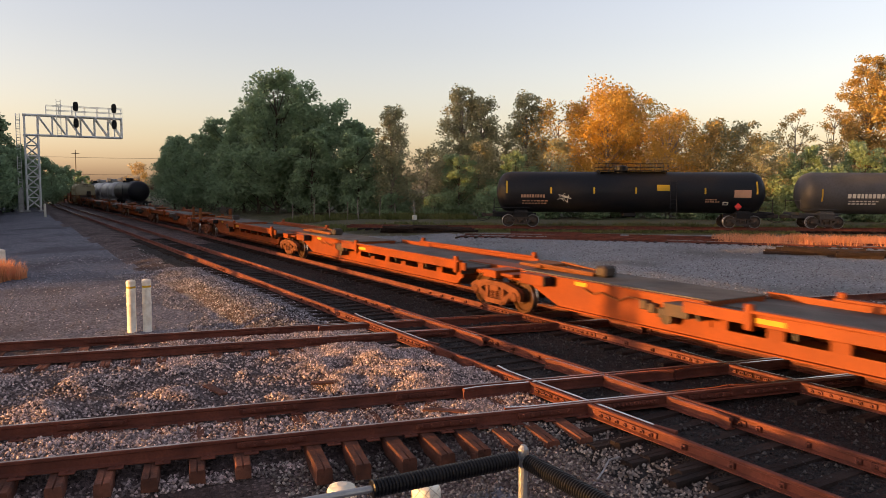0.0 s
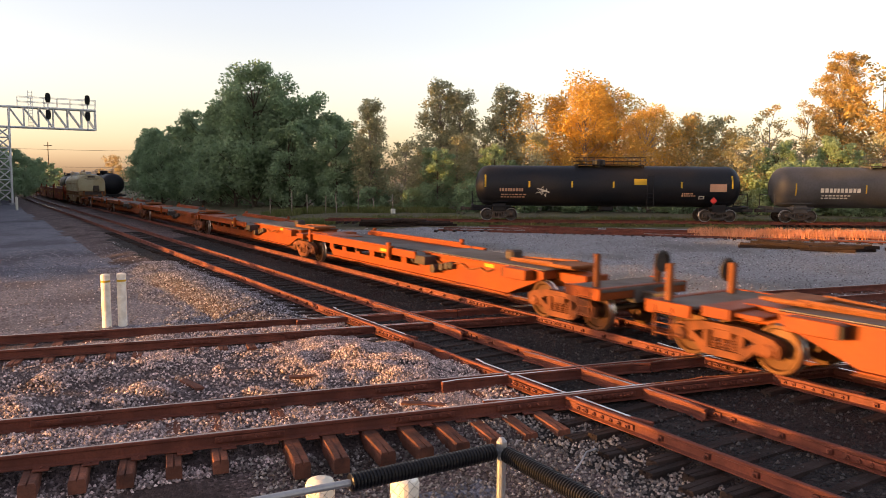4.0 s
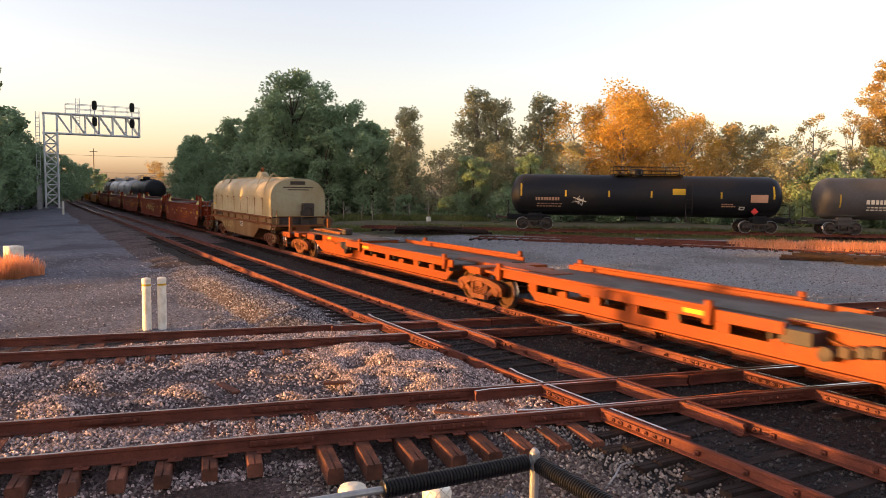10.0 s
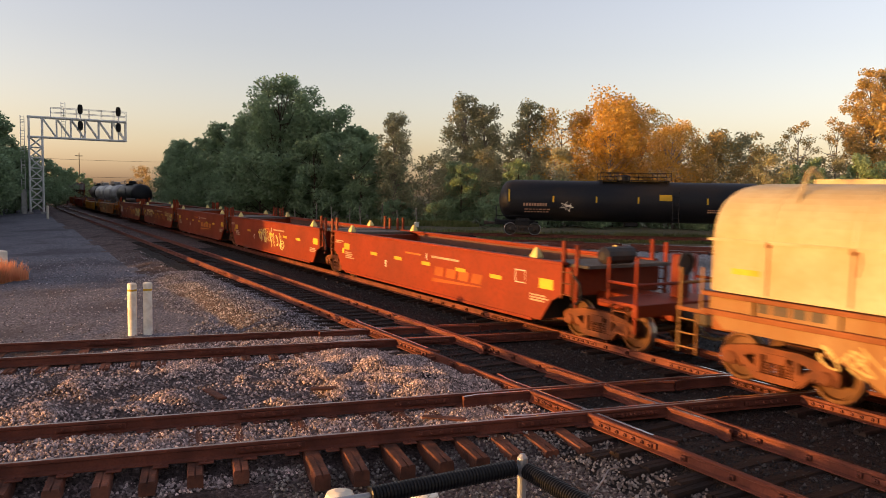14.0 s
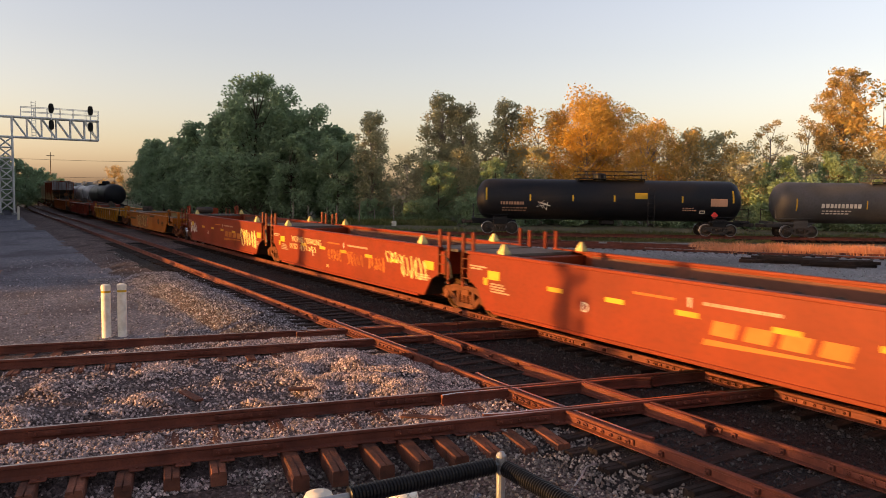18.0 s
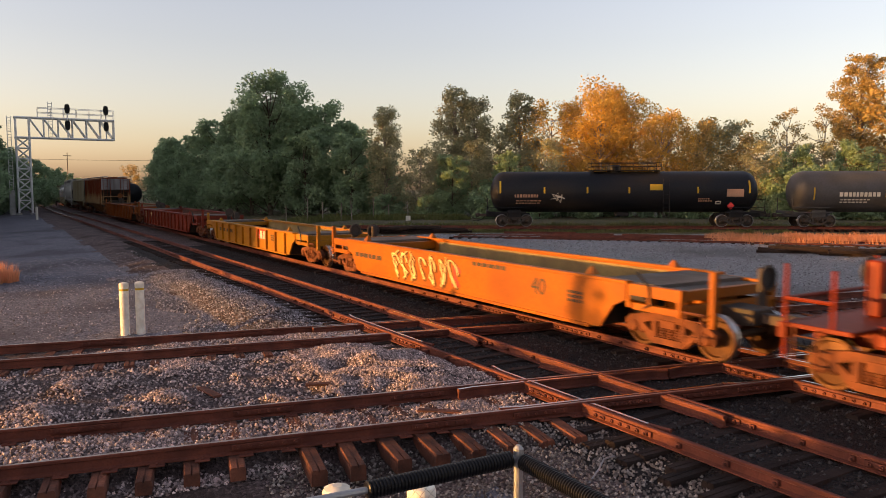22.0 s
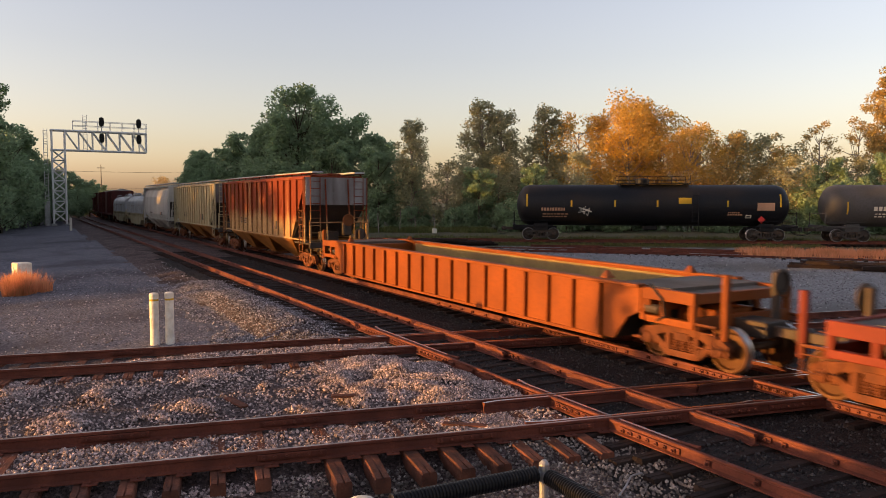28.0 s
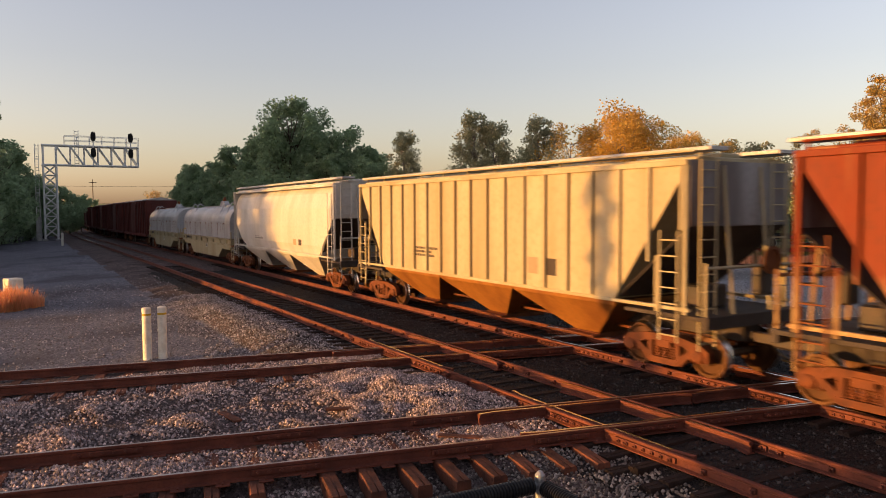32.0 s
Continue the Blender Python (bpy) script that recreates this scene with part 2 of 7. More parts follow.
TAN_SPRAY = plain("spray_tan", (0.42, 0.3, 0.12))
INK = plain("ink_and_hole_shade", (0.03, 0.03, 0.035))
GANTRY_PAINT = material("aluminium_paint", (0.78, 0.77, 0.74), 0.55, 0.0, (0.62, 0.6, 0.56), 14, 1, 0.4, 0.06)
BLACK_PAINT = plain("black_paint", (0.012, 0.012, 0.013), 0.45)
BOLLARD = material("bollard_white", (0.828, 0.784, 0.672), 0.5, 0, (0.632, 0.56, 0.441), 14, 4, 0.4, 0.06)
RUBBER = plain("black_tubing", (0.009, 0.009, 0.011), 0.35)
GALV = material("galvanised_pipe", (0.36, 0.36, 0.36), 0.5, 0.6, (0.26, 0.25, 0.24), 30, 3, 0.4, 0.05)
BARK = material("bark", (0.12, 0.09, 0.065), 0.9, 0, (0.07, 0.055, 0.04), 8, 1.5, 0.6, 0.5)
PALE_BARK = material("pale_bark", (0.3, 0.25, 0.2), 0.9, 0, (0.18, 0.15, 0.12), 8, 1.5, 0.6, 0.5)
LEAF_GREEN = leaf_material("leaves_green", [(0.159, 0.227, 0.14), (0.277, 0.39, 0.218), (0.222, 0.312, 0.18), (0.333, 0.452, 0.25)])
LEAF_DULL = leaf_material("leaves_olive", [(0.241, 0.257, 0.156), (0.422, 0.405, 0.237), (0.316, 0.317, 0.185), (0.482, 0.397, 0.221)])
LEAF_YELLOW = leaf_material("leaves_yellow", [(0.446, 0.278, 0.0612), (0.644, 0.396, 0.0842), (0.544, 0.327, 0.0688), (0.346, 0.268, 0.0765)])
LEAF_TURNING = leaf_material("leaves_turning", [(0.284, 0.257, 0.123), (0.541, 0.351, 0.123), (0.36, 0.304, 0.123), (0.489, 0.293, 0.111)])
DRY_GRASS = leaf_material("dry_grass", [(0.72, 0.3, 0.15), (0.8, 0.38, 0.2), (0.6, 0.25, 0.12), (0.48, 0.26, 0.12)])
GREEN_GRASS = leaf_material("green_weeds", [(0.08, 0.1, 0.03), (0.14, 0.15, 0.05), (0.2, 0.18, 0.08)])

# ---- building tools ----
def mesh_of(name, bm, mat, smooth=False):
    me = bpy.data.meshes.new(name)
    if smooth:
        for f in bm.faces:
            f.smooth = True
    bm.to_mesh(me)
    bm.free()
    for m in (mat if isinstance(mat, (list, tuple)) else (mat,)):
        me.materials.append(m)
    return me


def part(name, bm, mat, parent=None, label="", at=None, smooth=False):
    """Links a bmesh, or a ready mesh, as one mesh object under a thing or a part."""
    ob = new(name, mesh_of(name, bm, mat, smooth) if isinstance(bm, bmesh.types.BMesh) else bm)
    ob.parent = parent
    if at is not None:
        ob.matrix_basis = at
    return tagged(ob, label)


def thing(name, label, category, group="", at=None, kind=""):
    ob = new(name)
    ob.empty_display_size = 0.2
    if at is not None:
        ob.matrix_basis = at
    return tagged(ob, label, category, group, kind)


def box(bm, x0, x1, y0, y1, z0, z1, bevel=0.0, mi=0):
    v = [bm.verts.new((x, y, z)) for z in (z0, z1) for y in (y0, y1) for x in (x0, x1)]
    fs = [bm.faces.new([v[i] for i in q]) for q in ((0, 2, 3, 1), (4, 5, 7, 6), (0, 1, 5, 4), (2, 6, 7, 3), (0, 4, 6, 2), (1, 3, 7, 5))]
    for f in fs:
        f.material_index = mi
    if bevel:
        bmesh.ops.bevel(bm, geom=list({e for f in fs for e in f.edges}), offset=bevel, segments=1, affect="EDGES")
    return v


def boxes(*rows, bevel=0.0):
    bm = bmesh.new()
    for r in rows:
        box(bm, *r, bevel=bevel)
    return bm


def tube(bm, a, b, r, sides=8, r2=None, caps=True):
    """A round bar from a to b."""
    a, b = Vector(a), Vector(b)
    way = (b - a).normalized()
    side = way.cross(Vector((0, 0, 1)) if abs(way.z) < 0.9 else Vector((1, 0, 0))).normalized()
    up = side.cross(way)
    rings = []
    for p, rr in ((a, r), (b, r if r2 is None else r2)):
        rings.append([bm.verts.new(p + (side * math.cos(k * math.tau / sides) + up * math.sin(k * math.tau / sides)) * rr) for k in range(sides)])
    for k in range(sides):
        bm.faces.new((rings[0][k], rings[0][k - 1], rings[1][k - 1], rings[1][k]))
    if caps:
        bm.faces.new(rings[0])
        bm.faces.new(rings[1][::-1])
    return bm


def tubes(rows, r, sides=6):
    bm = bmesh.new()
    for a, b in rows:
        tube(bm, a, b, r, sides)
    return bm


def slab(bm, outline, y0, y1, mi=0):
    """A flat plate in the x-z plane, from its outline, between y0 and y1."""
    a = [bm.verts.new((x, y0, z)) for x, z in outline]
    b = [bm.verts.new((x, y1, z)) for x, z in outline]
    fs = [bm.faces.new(a), bm.faces.new(b[::-1])]
    for k in range(len(a)):
        fs.append(bm.faces.new((a[k - 1], a[k], b[k], b[k - 1])))
    for f in fs:
        f.material_index = mi
    bmesh.ops.recalc_face_normals(bm, faces=fs)
    return bm


def loft(bm, sections, closed=True, caps=True):
    """Skin over rows of points of one length."""
    rings = [[bm.verts.new(p) for p in s] for s in sections]
    k0 = 0 if closed else 1
    for a, b in zip(rings, rings[1:]):
        for k in range(k0, len(a)):
            bm.faces.new((a[k - 1], a[k], b[k], b[k - 1]))
    if caps and closed:
        bm.faces.new(rings[0][::-1])
        bm.faces.new(rings[-1])
    bmesh.ops.recalc_face_normals(bm, faces=bm.faces[:])
    return bm


def turned(profile, axis="x", sides=20):
    """A body of revolution: rows of (place along the axis, radius)."""
    bm = bmesh.new()
    secs = []
    for s, r in profile:
        row = []
        for k in range(sides):
            c, d = math.cos(k * math.tau / sides) * r, math.sin(k * math.tau / sides) * r
            row.append({"x": (s, c, d), "y": (c, s, d), "z": (c, d, s)}[axis])
        secs.append(row)
    return loft(bm, secs)


def swept(points, r, sides=8):
    """One round bar bent through points."""
    bm = bmesh.new()
    pts = [Vector(p) for p in points]
    secs = []
    side = None
    for k, p in enumerate(pts):
        way = (pts[min(k + 1, len(pts) - 1)] - pts[max(k - 1, 0)]).normalized()
        if side is None:
            side = way.cross(Vector((0, 0, 1)) if abs(way.z) < 0.9 else Vector((1, 0, 0)))
        side = (side - way * side.dot(way)).normalized()
        up = side.cross(way)
        secs.append([p + (side * math.cos(q * math.tau / sides) + up * math.sin(q * math.tau / sides)) * r for q in range(sides)])
    return loft(bm, secs)


def bars(name, rows, r, mat, parent, sides=6):
    """Each bar a part of its own."""
    for a, b in rows:
        part(name, tubes([(a, b)], r, sides), mat, parent)


def ladder(x, y, z0, z1, wide=0.42, rungs=5, along="x", r=0.016):
    bm = bmesh.new()
    for s in (-1, 1):
        a = (x + s * wide / 2, y) if along == "x" else (x, y + s * wide / 2)
        tube(bm, (*a, z0), (*a, z1), r * 1.3, 6)
    for k in range(rungs):
        z = z0 + (k + 0.4) * (z1 - z0) / rungs
        if along == "x":
            tube(bm, (x - wide / 2, y, z), (x + wide / 2, y, z), r, 6)
        else:
            tube(bm, (x, y - wide / 2, z), (x, y + wide / 2, z), r, 6)
    return bm



# The lines of the tracks: the main line runs along x, a degree off it, climbs a little, and far off bends.
SLANT = math.tan(radians(1.12))
PIVOT = -11.0


def bend(x):
    """How far the main line's middle lies from the x axis."""
    u = -x - 95
    out = SLANT * (x - PIVOT)
    return out + 0.00075 * u ** 3 / (u + 175) if u > 0 else out


def rise(x):
    """The main line climbs gently away from the crossing."""
    return 0.28 * math.tanh((PIVOT - x) / 45)


def on_main(x, y=0.0, z=0.0):
    """A pose on the main line at the station x, offset y to its side."""
    turn = math.atan(bend(x + 0.5) - bend(x - 0.5))
    climb = math.atan(rise(x + 0.5) - rise(x - 0.5))
    return pose(x - y * math.sin(turn), bend(x) + y * math.cos(turn), z + rise(x), 0, -math.degrees(climb), math.degrees(turn))


CROSS = Vector((0.1924, 0.9813, 0))
GAUGE = 1.505
TRACK_A = -4.029

# ---- ground ----
YARD_AT, YARD_WAY = Vector((-40.4, 27.1, 0)), Vector((0.552, 0.834, 0)).normalized()
YARD_SIDE = Vector((-YARD_WAY.y, YARD_WAY.x, 0))
YARD_RISE = 0.5


def smooth(a, b, v):
    s = min(1.0, max(0.0, (v - a) / (b - a)))
    return s * s * (3 - 2 * s)


CROSS_OFF = (8.1335, 14.3419)   # of the crossing tracks' centre lines


def heap(x, y):
    """How high the loose stone is heaped, 0 to 1."""
    v = noise.noise((x * 0.6, y * 0.9, 11)) + 0.35 * noise.noise((x * 1.9, y * 2.3, 5)) - 0.02 + 0.5 * smooth(-8.6, -6.0, y)
    return min(1.0, max(0.0, v))


def ground_height(x, y):
    z = -0.38
    off = y - bend(x)
    # stone shoulders along the two main tracks and the two crossing ones
    bank = smooth(-29, -25, x) * (1 - smooth(-19.5, -17.5, x))
    z += (0.19 + 0.15 * bank) * smooth(-7.5 + 0.2 * bank, -6.3 - 0.3 * bank, off) - (0.06 + 0.15 * bank) * smooth(-6.0, -5.0, off) - 0.13 * smooth(5.2, 7.0, off)
    d = Vector((x, y, 0)).dot(Vector((-CROSS.y, CROSS.x, 0)))
    z = max(z, -0.38 + 0.14 * (smooth(7.1, 7.9, d) - smooth(15.6, 17.2, d)))
    # stone fills the crossing tracks between their rails
    for o in CROSS_OFF:
        z = max(z, -0.38 + 0.175 * (1 - smooth(0.62, 0.95, abs(d - o))))
    for o in (0.0, TRACK_A):
        z = max(z, -0.38 + 0.165 * (1 - smooth(0.62, 1.3, abs(off - o))))
    # lower ground under the fence
    z -= 0.1 * (1 - smooth(5.8, 7.3, d)) * (1 - smooth(-5.6, -4.6, y))
    # the yard lies higher
    far = (Vector((x, y, 0)) - YARD_AT).dot(YARD_SIDE)
    z += 0.52 * smooth(-22, -3.5, far) * smooth(6, 16, y) + 0.15 * smooth(3, 14, far) * smooth(6, 16, y)
    if 9 < d < 13.6 and -14 < y < -4.9:
        z += 0.34 * heap(x, y) * smooth(9, 9.8, d) * (1 - smooth(11.6, 13.0, d))
    if abs(x + 20) < 45 and abs(y) < 40:
        z += 0.035 * noise.noise((x * 0.9, y * 0.9, 3)) + 0.02 * noise.noise((x * 3.1, y * 3.1, 7))
    # the main line's grade
    z += rise(x) * (1 - smooth(7.5, 14, abs(off)))
    return z


def stations(lo, hi, fine_lo, fine_hi, step, grow=1.25):
    out = [fine_lo + k * step for k in range(int((fine_hi - fine_lo) / step) + 1)]
    d, v = step, out[0]
    while v > lo:
        d *= grow
        v -= d
        out.insert(0, v)
    d, v = step, out[-1]
    while v < hi:
        d *= grow
        v += d
        out.append(v)
    return out


def make_ground():
    xs, ys = stations(-2500, 2500, -50, 2, 0.3), stations(-2500, 2500, -14, 20, 0.3)
    verts = [(x, y, ground_height(x, y)) for y in ys for x in xs]
    w = len(xs)
    faces, slots = [], []
    for j in range(len(ys) - 1):
        for i in range(w - 1):
            faces.append((j * w + i, j * w + i + 1, (j + 1) * w + i + 1, (j + 1) * w + i))
            x, y = 0.5 * (xs[i] + xs[i + 1]), 0.5 * (ys[j] + ys[j + 1])
            off = y - bend(x)
            d = Vector((x, y, 0)).dot(Vector((-CROSS.y, CROSS.x, 0)))
            far = (Vector((x, y, 0)) - YARD_AT).dot(YARD_SIDE)
            wob = 0.5 * noise.noise((x * 0.5, y * 0.5, 1))
            slot = 1
            if -7.4 + wob < off < 6.2 + wob or (5.6 + wob < d < 16.6 + wob and abs(y) < 60):
                slot = 0
            elif off >= 6.2 + wob:
                slot = 2
            if slot == 0 and -6.0 + wob < off < 3.5 + wob and x > -45:
                slot = 4
            if off > 8 and far > -4 + 2 * wob:
                slot = 3
            if x < -250 or y > 70 or y < -60 or x > 60:
                slot = 3
            slots.append(slot)
    me = bpy.data.meshes.new("ground")
    me.from_pydata(verts, [], faces)
    for m in (BALLAST, CINDER, YARD_STONE, SOIL, OILY):
        me.materials.append(m)
    me.polygons.foreach_set("material_index", slots)
    me.polygons.foreach_set("use_smooth", [True] * len(faces))
    return tagged(new("ground", me), "grey gravel and dark cinder ground of a rail yard", "ground", kind="structure")


SOIL = gravel("weedy_soil", [(0.06, 0.055, 0.03), (0.12, 0.11, 0.06), (0.09, 0.075, 0.05), (0.15, 0.12, 0.07)], 0.12, 0.6, 0.3, (0.07, 0.08, 0.03))
OILY = gravel("oily_ballast", [(0.011, 0.00845, 0.00789), (0.0367, 0.0282, 0.0254), (0.0214, 0.0169, 0.0152), (0.0551, 0.0422, 0.0366)], 0.055, 1.0, 0.4, (0.0192, 0.0145, 0.0129))
make_ground()

# ---- tracks ----
RAIL_SHAPE = ((-0.07, -0.18), (0.07, -0.18), (0.07, -0.165), (0.014, -0.145), (0.012, -0.055), (0.036, -0.04), (0.036, -0.008), (0.024, 0.0), (-0.024, 0.0), (-0.036, -0.008), (-0.036, -0.04), (-0.012, -0.055), (-0.014, -0.145), (-0.07, -0.165))


def rail(points, parent, shiny=True, name="rail", drop=0.0, dull=False):
    """A rail along points (x, y, z of its top), with a worn bright head."""
    bm = bmesh.new()
    secs = []
    for k, p in enumerate(points):
        a, b = Vector(points[max(0, k - 1)]), Vector(points[min(len(points) - 1, k + 1)])
        way = (b - a).normalized()
        side = Vector((way.y, -way.x, 0)).normalized()
        secs.append([Vector(p) + side * u + Vector((0, 0, v - drop)) for u, v in RAIL_SHAPE])
    loft(bm, secs)
    if shiny:
        for f in bm.faces:
            if f.normal.z > 0.95 and f.calc_center_median().z > points[0][2] - drop - 0.02:
                f.material_index = 1
    return part(name, bm, (RUST_RAIL, RAIL_DULL if dull else RAIL_TOP), parent)


def main_points(y, x0, x1, step=6.0):
    n = max(2, int((x1 - x0) / step))
    return [tuple((on_main(x0 + (x1 - x0) * k / n, y)).translation) for k in range(n + 1)]


def line_points(origin, way, side, s0, s1, rise=0.0):
    nn = Vector((-way.y, way.x, 0))
    return [tuple(origin + way * s + nn * side + Vector((0, 0, rise))) for s in (s0, s1)]


def tie_mesh(name, mat, long=2.6, wide=0.21, tall=0.17, seed=5):
    """A tie with sagging, worn edges and split ends."""
    bm = bmesh.new()
    r = random.Random(seed)
    secs = []
    n = 9
    for k in range(n):
        y = -long / 2 + long * k / (n - 1)
        w = wide / 2 * r.uniform(0.93, 1.05) * (0.9 if k in (0, n - 1) else 1)
        d = [r.uniform(-0.012, 0.004) for q in range(4)]
        notch = r.uniform(0.01, 0.03) if k in (0, n - 1) else r.uniform(0.0, 0.006)
        secs.append([(-w, y, -tall), (-w, y, -0.03 + d[0]), (-w * 0.85, y, d[1]), (-0.012, y, d[1]), (0.0, y, -notch - 0.004), (0.012, y, d[2]), (w * 0.85, y, d[2]), (w, y, -0.03 + d[3]), (w, y, -tall)])
    loft(bm, secs)
    return mesh_of(name, bm, mat)


DARK_TIE_MESH, BROWN_TIE_MESH = tie_mesh("tie", DARK_TIE), tie_mesh("tie", BROWN_TIE)


def track(label, kind="structure"):
    return thing("railroad_track", label, "railroad track", "railway tracks", kind=kind)


rnd = random.Random(4)
NORMAL = Vector((-CROSS.y, CROSS.x, 0))
def cross_point(off, y):
    """The point of the line at that offset, at that y."""
    s = (y - NORMAL.y * off) / CROSS.y
    return NORMAL * off + CROSS * s


main_a = track("empty main track with polished rail heads on dark ballast")
main_b = track("main track under the train with rusty rails")
side_c = track("rusty track crossing the main line on weathered ties")
side_d = track("rusty far track crossing the main line")
for tr, y in ((main_a, TRACK_A), (main_b, 0.0)):
    for s in (-1, 1):
        rail(main_points(y + s * GAUGE / 2, -420, 40), tr)
for tr, off in ((side_c, CROSS_OFF[0]), (side_d, CROSS_OFF[1])):
    for s in (-1, 1):
        rail([tuple(cross_point(off + s * GAUGE / 2, y)) for y in (-45, 75)], tr, drop=0.003, dull=True)

# ---- ties, joints and stones of the tracks ----
def lay_ties(parent, points, turn, mesh, plates=True):
    for x, y, z in points:
        t = part("tie", mesh, None, parent, at=pose(x, y, z - 0.185 + rnd.uniform(-0.012, 0.006), rnd.uniform(-0.6, 0.6), rnd.uniform(-0.6, 0.6), turn + rnd.uniform(-1.6, 1.6)))


cross_turn = math.degrees(math.atan2(CROSS.y, CROSS.x))
lay_ties(main_a, [tuple(on_main(-50 + 0.56 * k, TRACK_A + rnd.uniform(-0.05, 0.05)).translation) for k in range(96)], 0, DARK_TIE_MESH)
lay_ties(main_b, [tuple(on_main(-50 + 0.56 * k, rnd.uniform(-0.05, 0.05)).translation) for k in range(96)], 0, DARK_TIE_MESH)
for tr, off, lo, hi in ((side_c, CROSS_OFF[0], -16, -9.0), (side_c, CROSS_OFF[0], 1.6, 26), (side_d, CROSS_OFF[1], -26, -5.4), (side_d, CROSS_OFF[1], 1.6, 26)):
    n = int((hi - lo) / 0.53)
    lay_ties(tr, [tuple(cross_point(off + rnd.uniform(-0.06, 0.06), lo + 0.53 * k)) for k in range(n)], cross_turn, BROWN_TIE_MESH)


def joint_mesh(bolts=6, long=0.9, name="joint_bar"):
    bm = boxes((-long / 2, long / 2, -0.03, 0.0, -0.135, -0.055), bevel=0.006)
    for k in range(bolts):
        x = -long / 2 + long * (k + 0.5) / bolts
        tube(bm, (x, -0.03, -0.095), (x, -0.06, -0.095), 0.03, 6)
        tube(bm, (x, -0.06, -0.095), (x, -0.085, -0.095), 0.012, 6)
    return mesh_of(name, bm, RUST_RAIL)


JOINT = joint_mesh()
LONG_JOINT = joint_mesh(7, 1.15)
SPIKE = mesh_of("spike", boxes((-0.012, 0.012, -0.045, 0.02, -0.2, -0.155), (-0.09, 0.09, -0.09, 0.09, -0.187, -0.17), bevel=0.004), RUST_RAIL)


def main_joint(tr, x, y, mesh=JOINT):
    for s in (-1, 1):
        part("joint_bar", mesh, None, tr, at=on_main(x, y + s * 0.016) @ pose(0, 0, 0, 0, 0, 0 if s < 0 else 180))


def cross_joint(tr, off, y, mesh=JOINT):
    p = cross_point(off, y)
    for s in (-1, 1):
        part("joint_bar", mesh, None, tr, at=pose(p.x, p.y, 0, 0, 0, cross_turn + (0 if s < 0 else 180)) @ pose(0, -0.016, 0))


def meet(off, y):
    """The station at which a line of the main track meets a crossing one."""
    return cross_point(off, y + bend(cross_point(off, y).x)).x


A_RAILS, B_RAILS = (TRACK_A - GAUGE / 2, TRACK_A + GAUGE / 2), (-GAUGE / 2, GAUGE / 2)
CROSS_RAILS = tuple(o + s * GAUGE / 2 for o in CROSS_OFF for s in (-1, 1))
for y in (*A_RAILS, *B_RAILS):
    for off in CROSS_RAILS:
        x = meet(off, y)
        tr = main_a if y < -2 else main_b
        for d in (-0.75, 0.75):
            main_joint(tr, x + d, y, LONG_JOINT)
        trc = side_c if off < 11 else side_d
        for d in (-0.72, 0.72):
            cross_joint(trc, off, y + bend(x) + d)
for off, ys in ((CROSS_RAILS[0], (-9.4, -7.0)), (CROSS_RAILS[1], (-9.0, -6.6, -11.4)), (CROSS_RAILS[2], (-8.6, -6.4)), (CROSS_RAILS[3], (-7.4, -10.6))):
    for y in ys:
        cross_joint(side_c if off < 11 else side_d, off, y)
for x in (-24.5, -30, -3.2, -38):
    main_joint(main_a, x, A_RAILS[0])
    main_joint(main_a, x - 1.4, A_RAILS[1])
# guard rails inside the crossing
for y, tr in ((TRACK_A, main_a), (0.0, main_b)):
    for s in (-1, 1):
        for off in CROSS_OFF:
            x = meet(off, y)
            side = y + s * (GAUGE / 2 - 0.115)
            rail([tuple(on_main(x + d, side - s * flare).translation) for d, flare in ((-2.1, 0.065), (-1.75, 0), (1.75, 0), (2.1, 0.065))], tr, name="guard_rail", drop=0.006)
for off, tr in ((CROSS_OFF[0], side_c), (CROSS_OFF[1], side_d)):
    for s in (-1, 1):
        for y in (TRACK_A, 0.0):
            o = off + s * (GAUGE / 2 - 0.115)
            ym = y + bend(meet(off, y))
            rail([tuple(cross_point(o - s * flare, ym + d)) for d, flare in ((-2.0, 0.06), (-1.7, 0), (1.7, 0), (2.0, 0.06))], tr, name="guard_rail", drop=0.01)
# spikes and tie plates beside the nearest rails
for off in CROSS_RAILS[:2]:
    for k in range(22):
        p = cross_point(off, -16 + 0.53 * k)
        for s in (-1, 1):
            part("spike", SPIKE, None, side_c, at=pose(p.x, p.y, 0, 0, 0, cross_turn) @ pose(0.03 * s, s * 0.09, 0))
# square bolt heads through the webs of the crossing rails
BOLT = mesh_of("bolt", boxes((-0.036, 0.036, -0.05, 0.0, -0.13, -0.062), (-0.018, 0.018, -0.095, -0.05, -0.114, -0.078), bevel=0.005), RUST_RAIL)
for off in CROSS_RAILS:
    for k in range(13):
        y = -13.2 + 0.66 * k + rnd.uniform(-0.08, 0.08)
        if any(abs(y - r) < 0.5 for r in A_RAILS):
            continue
        p = cross_point(off, y)
        for d in (-0.07, 0.07) if k % 2 else (0.0,):
            part("bolt", BOLT, None, side_c if off < 11 else side_d, at=pose(p.x, p.y, 0, 0, 0, cross_turn + 180) @ pose(d, -0.012, 0))
for y in (*A_RAILS, B_RAILS[0]):
    for k in range(26):
        x = -21 + 0.72 * k + rnd.uniform(-0.1, 0.1)
        part("bolt", BOLT, None, main_a if y < -2 else main_b, at=on_main(x, y - 0.012))
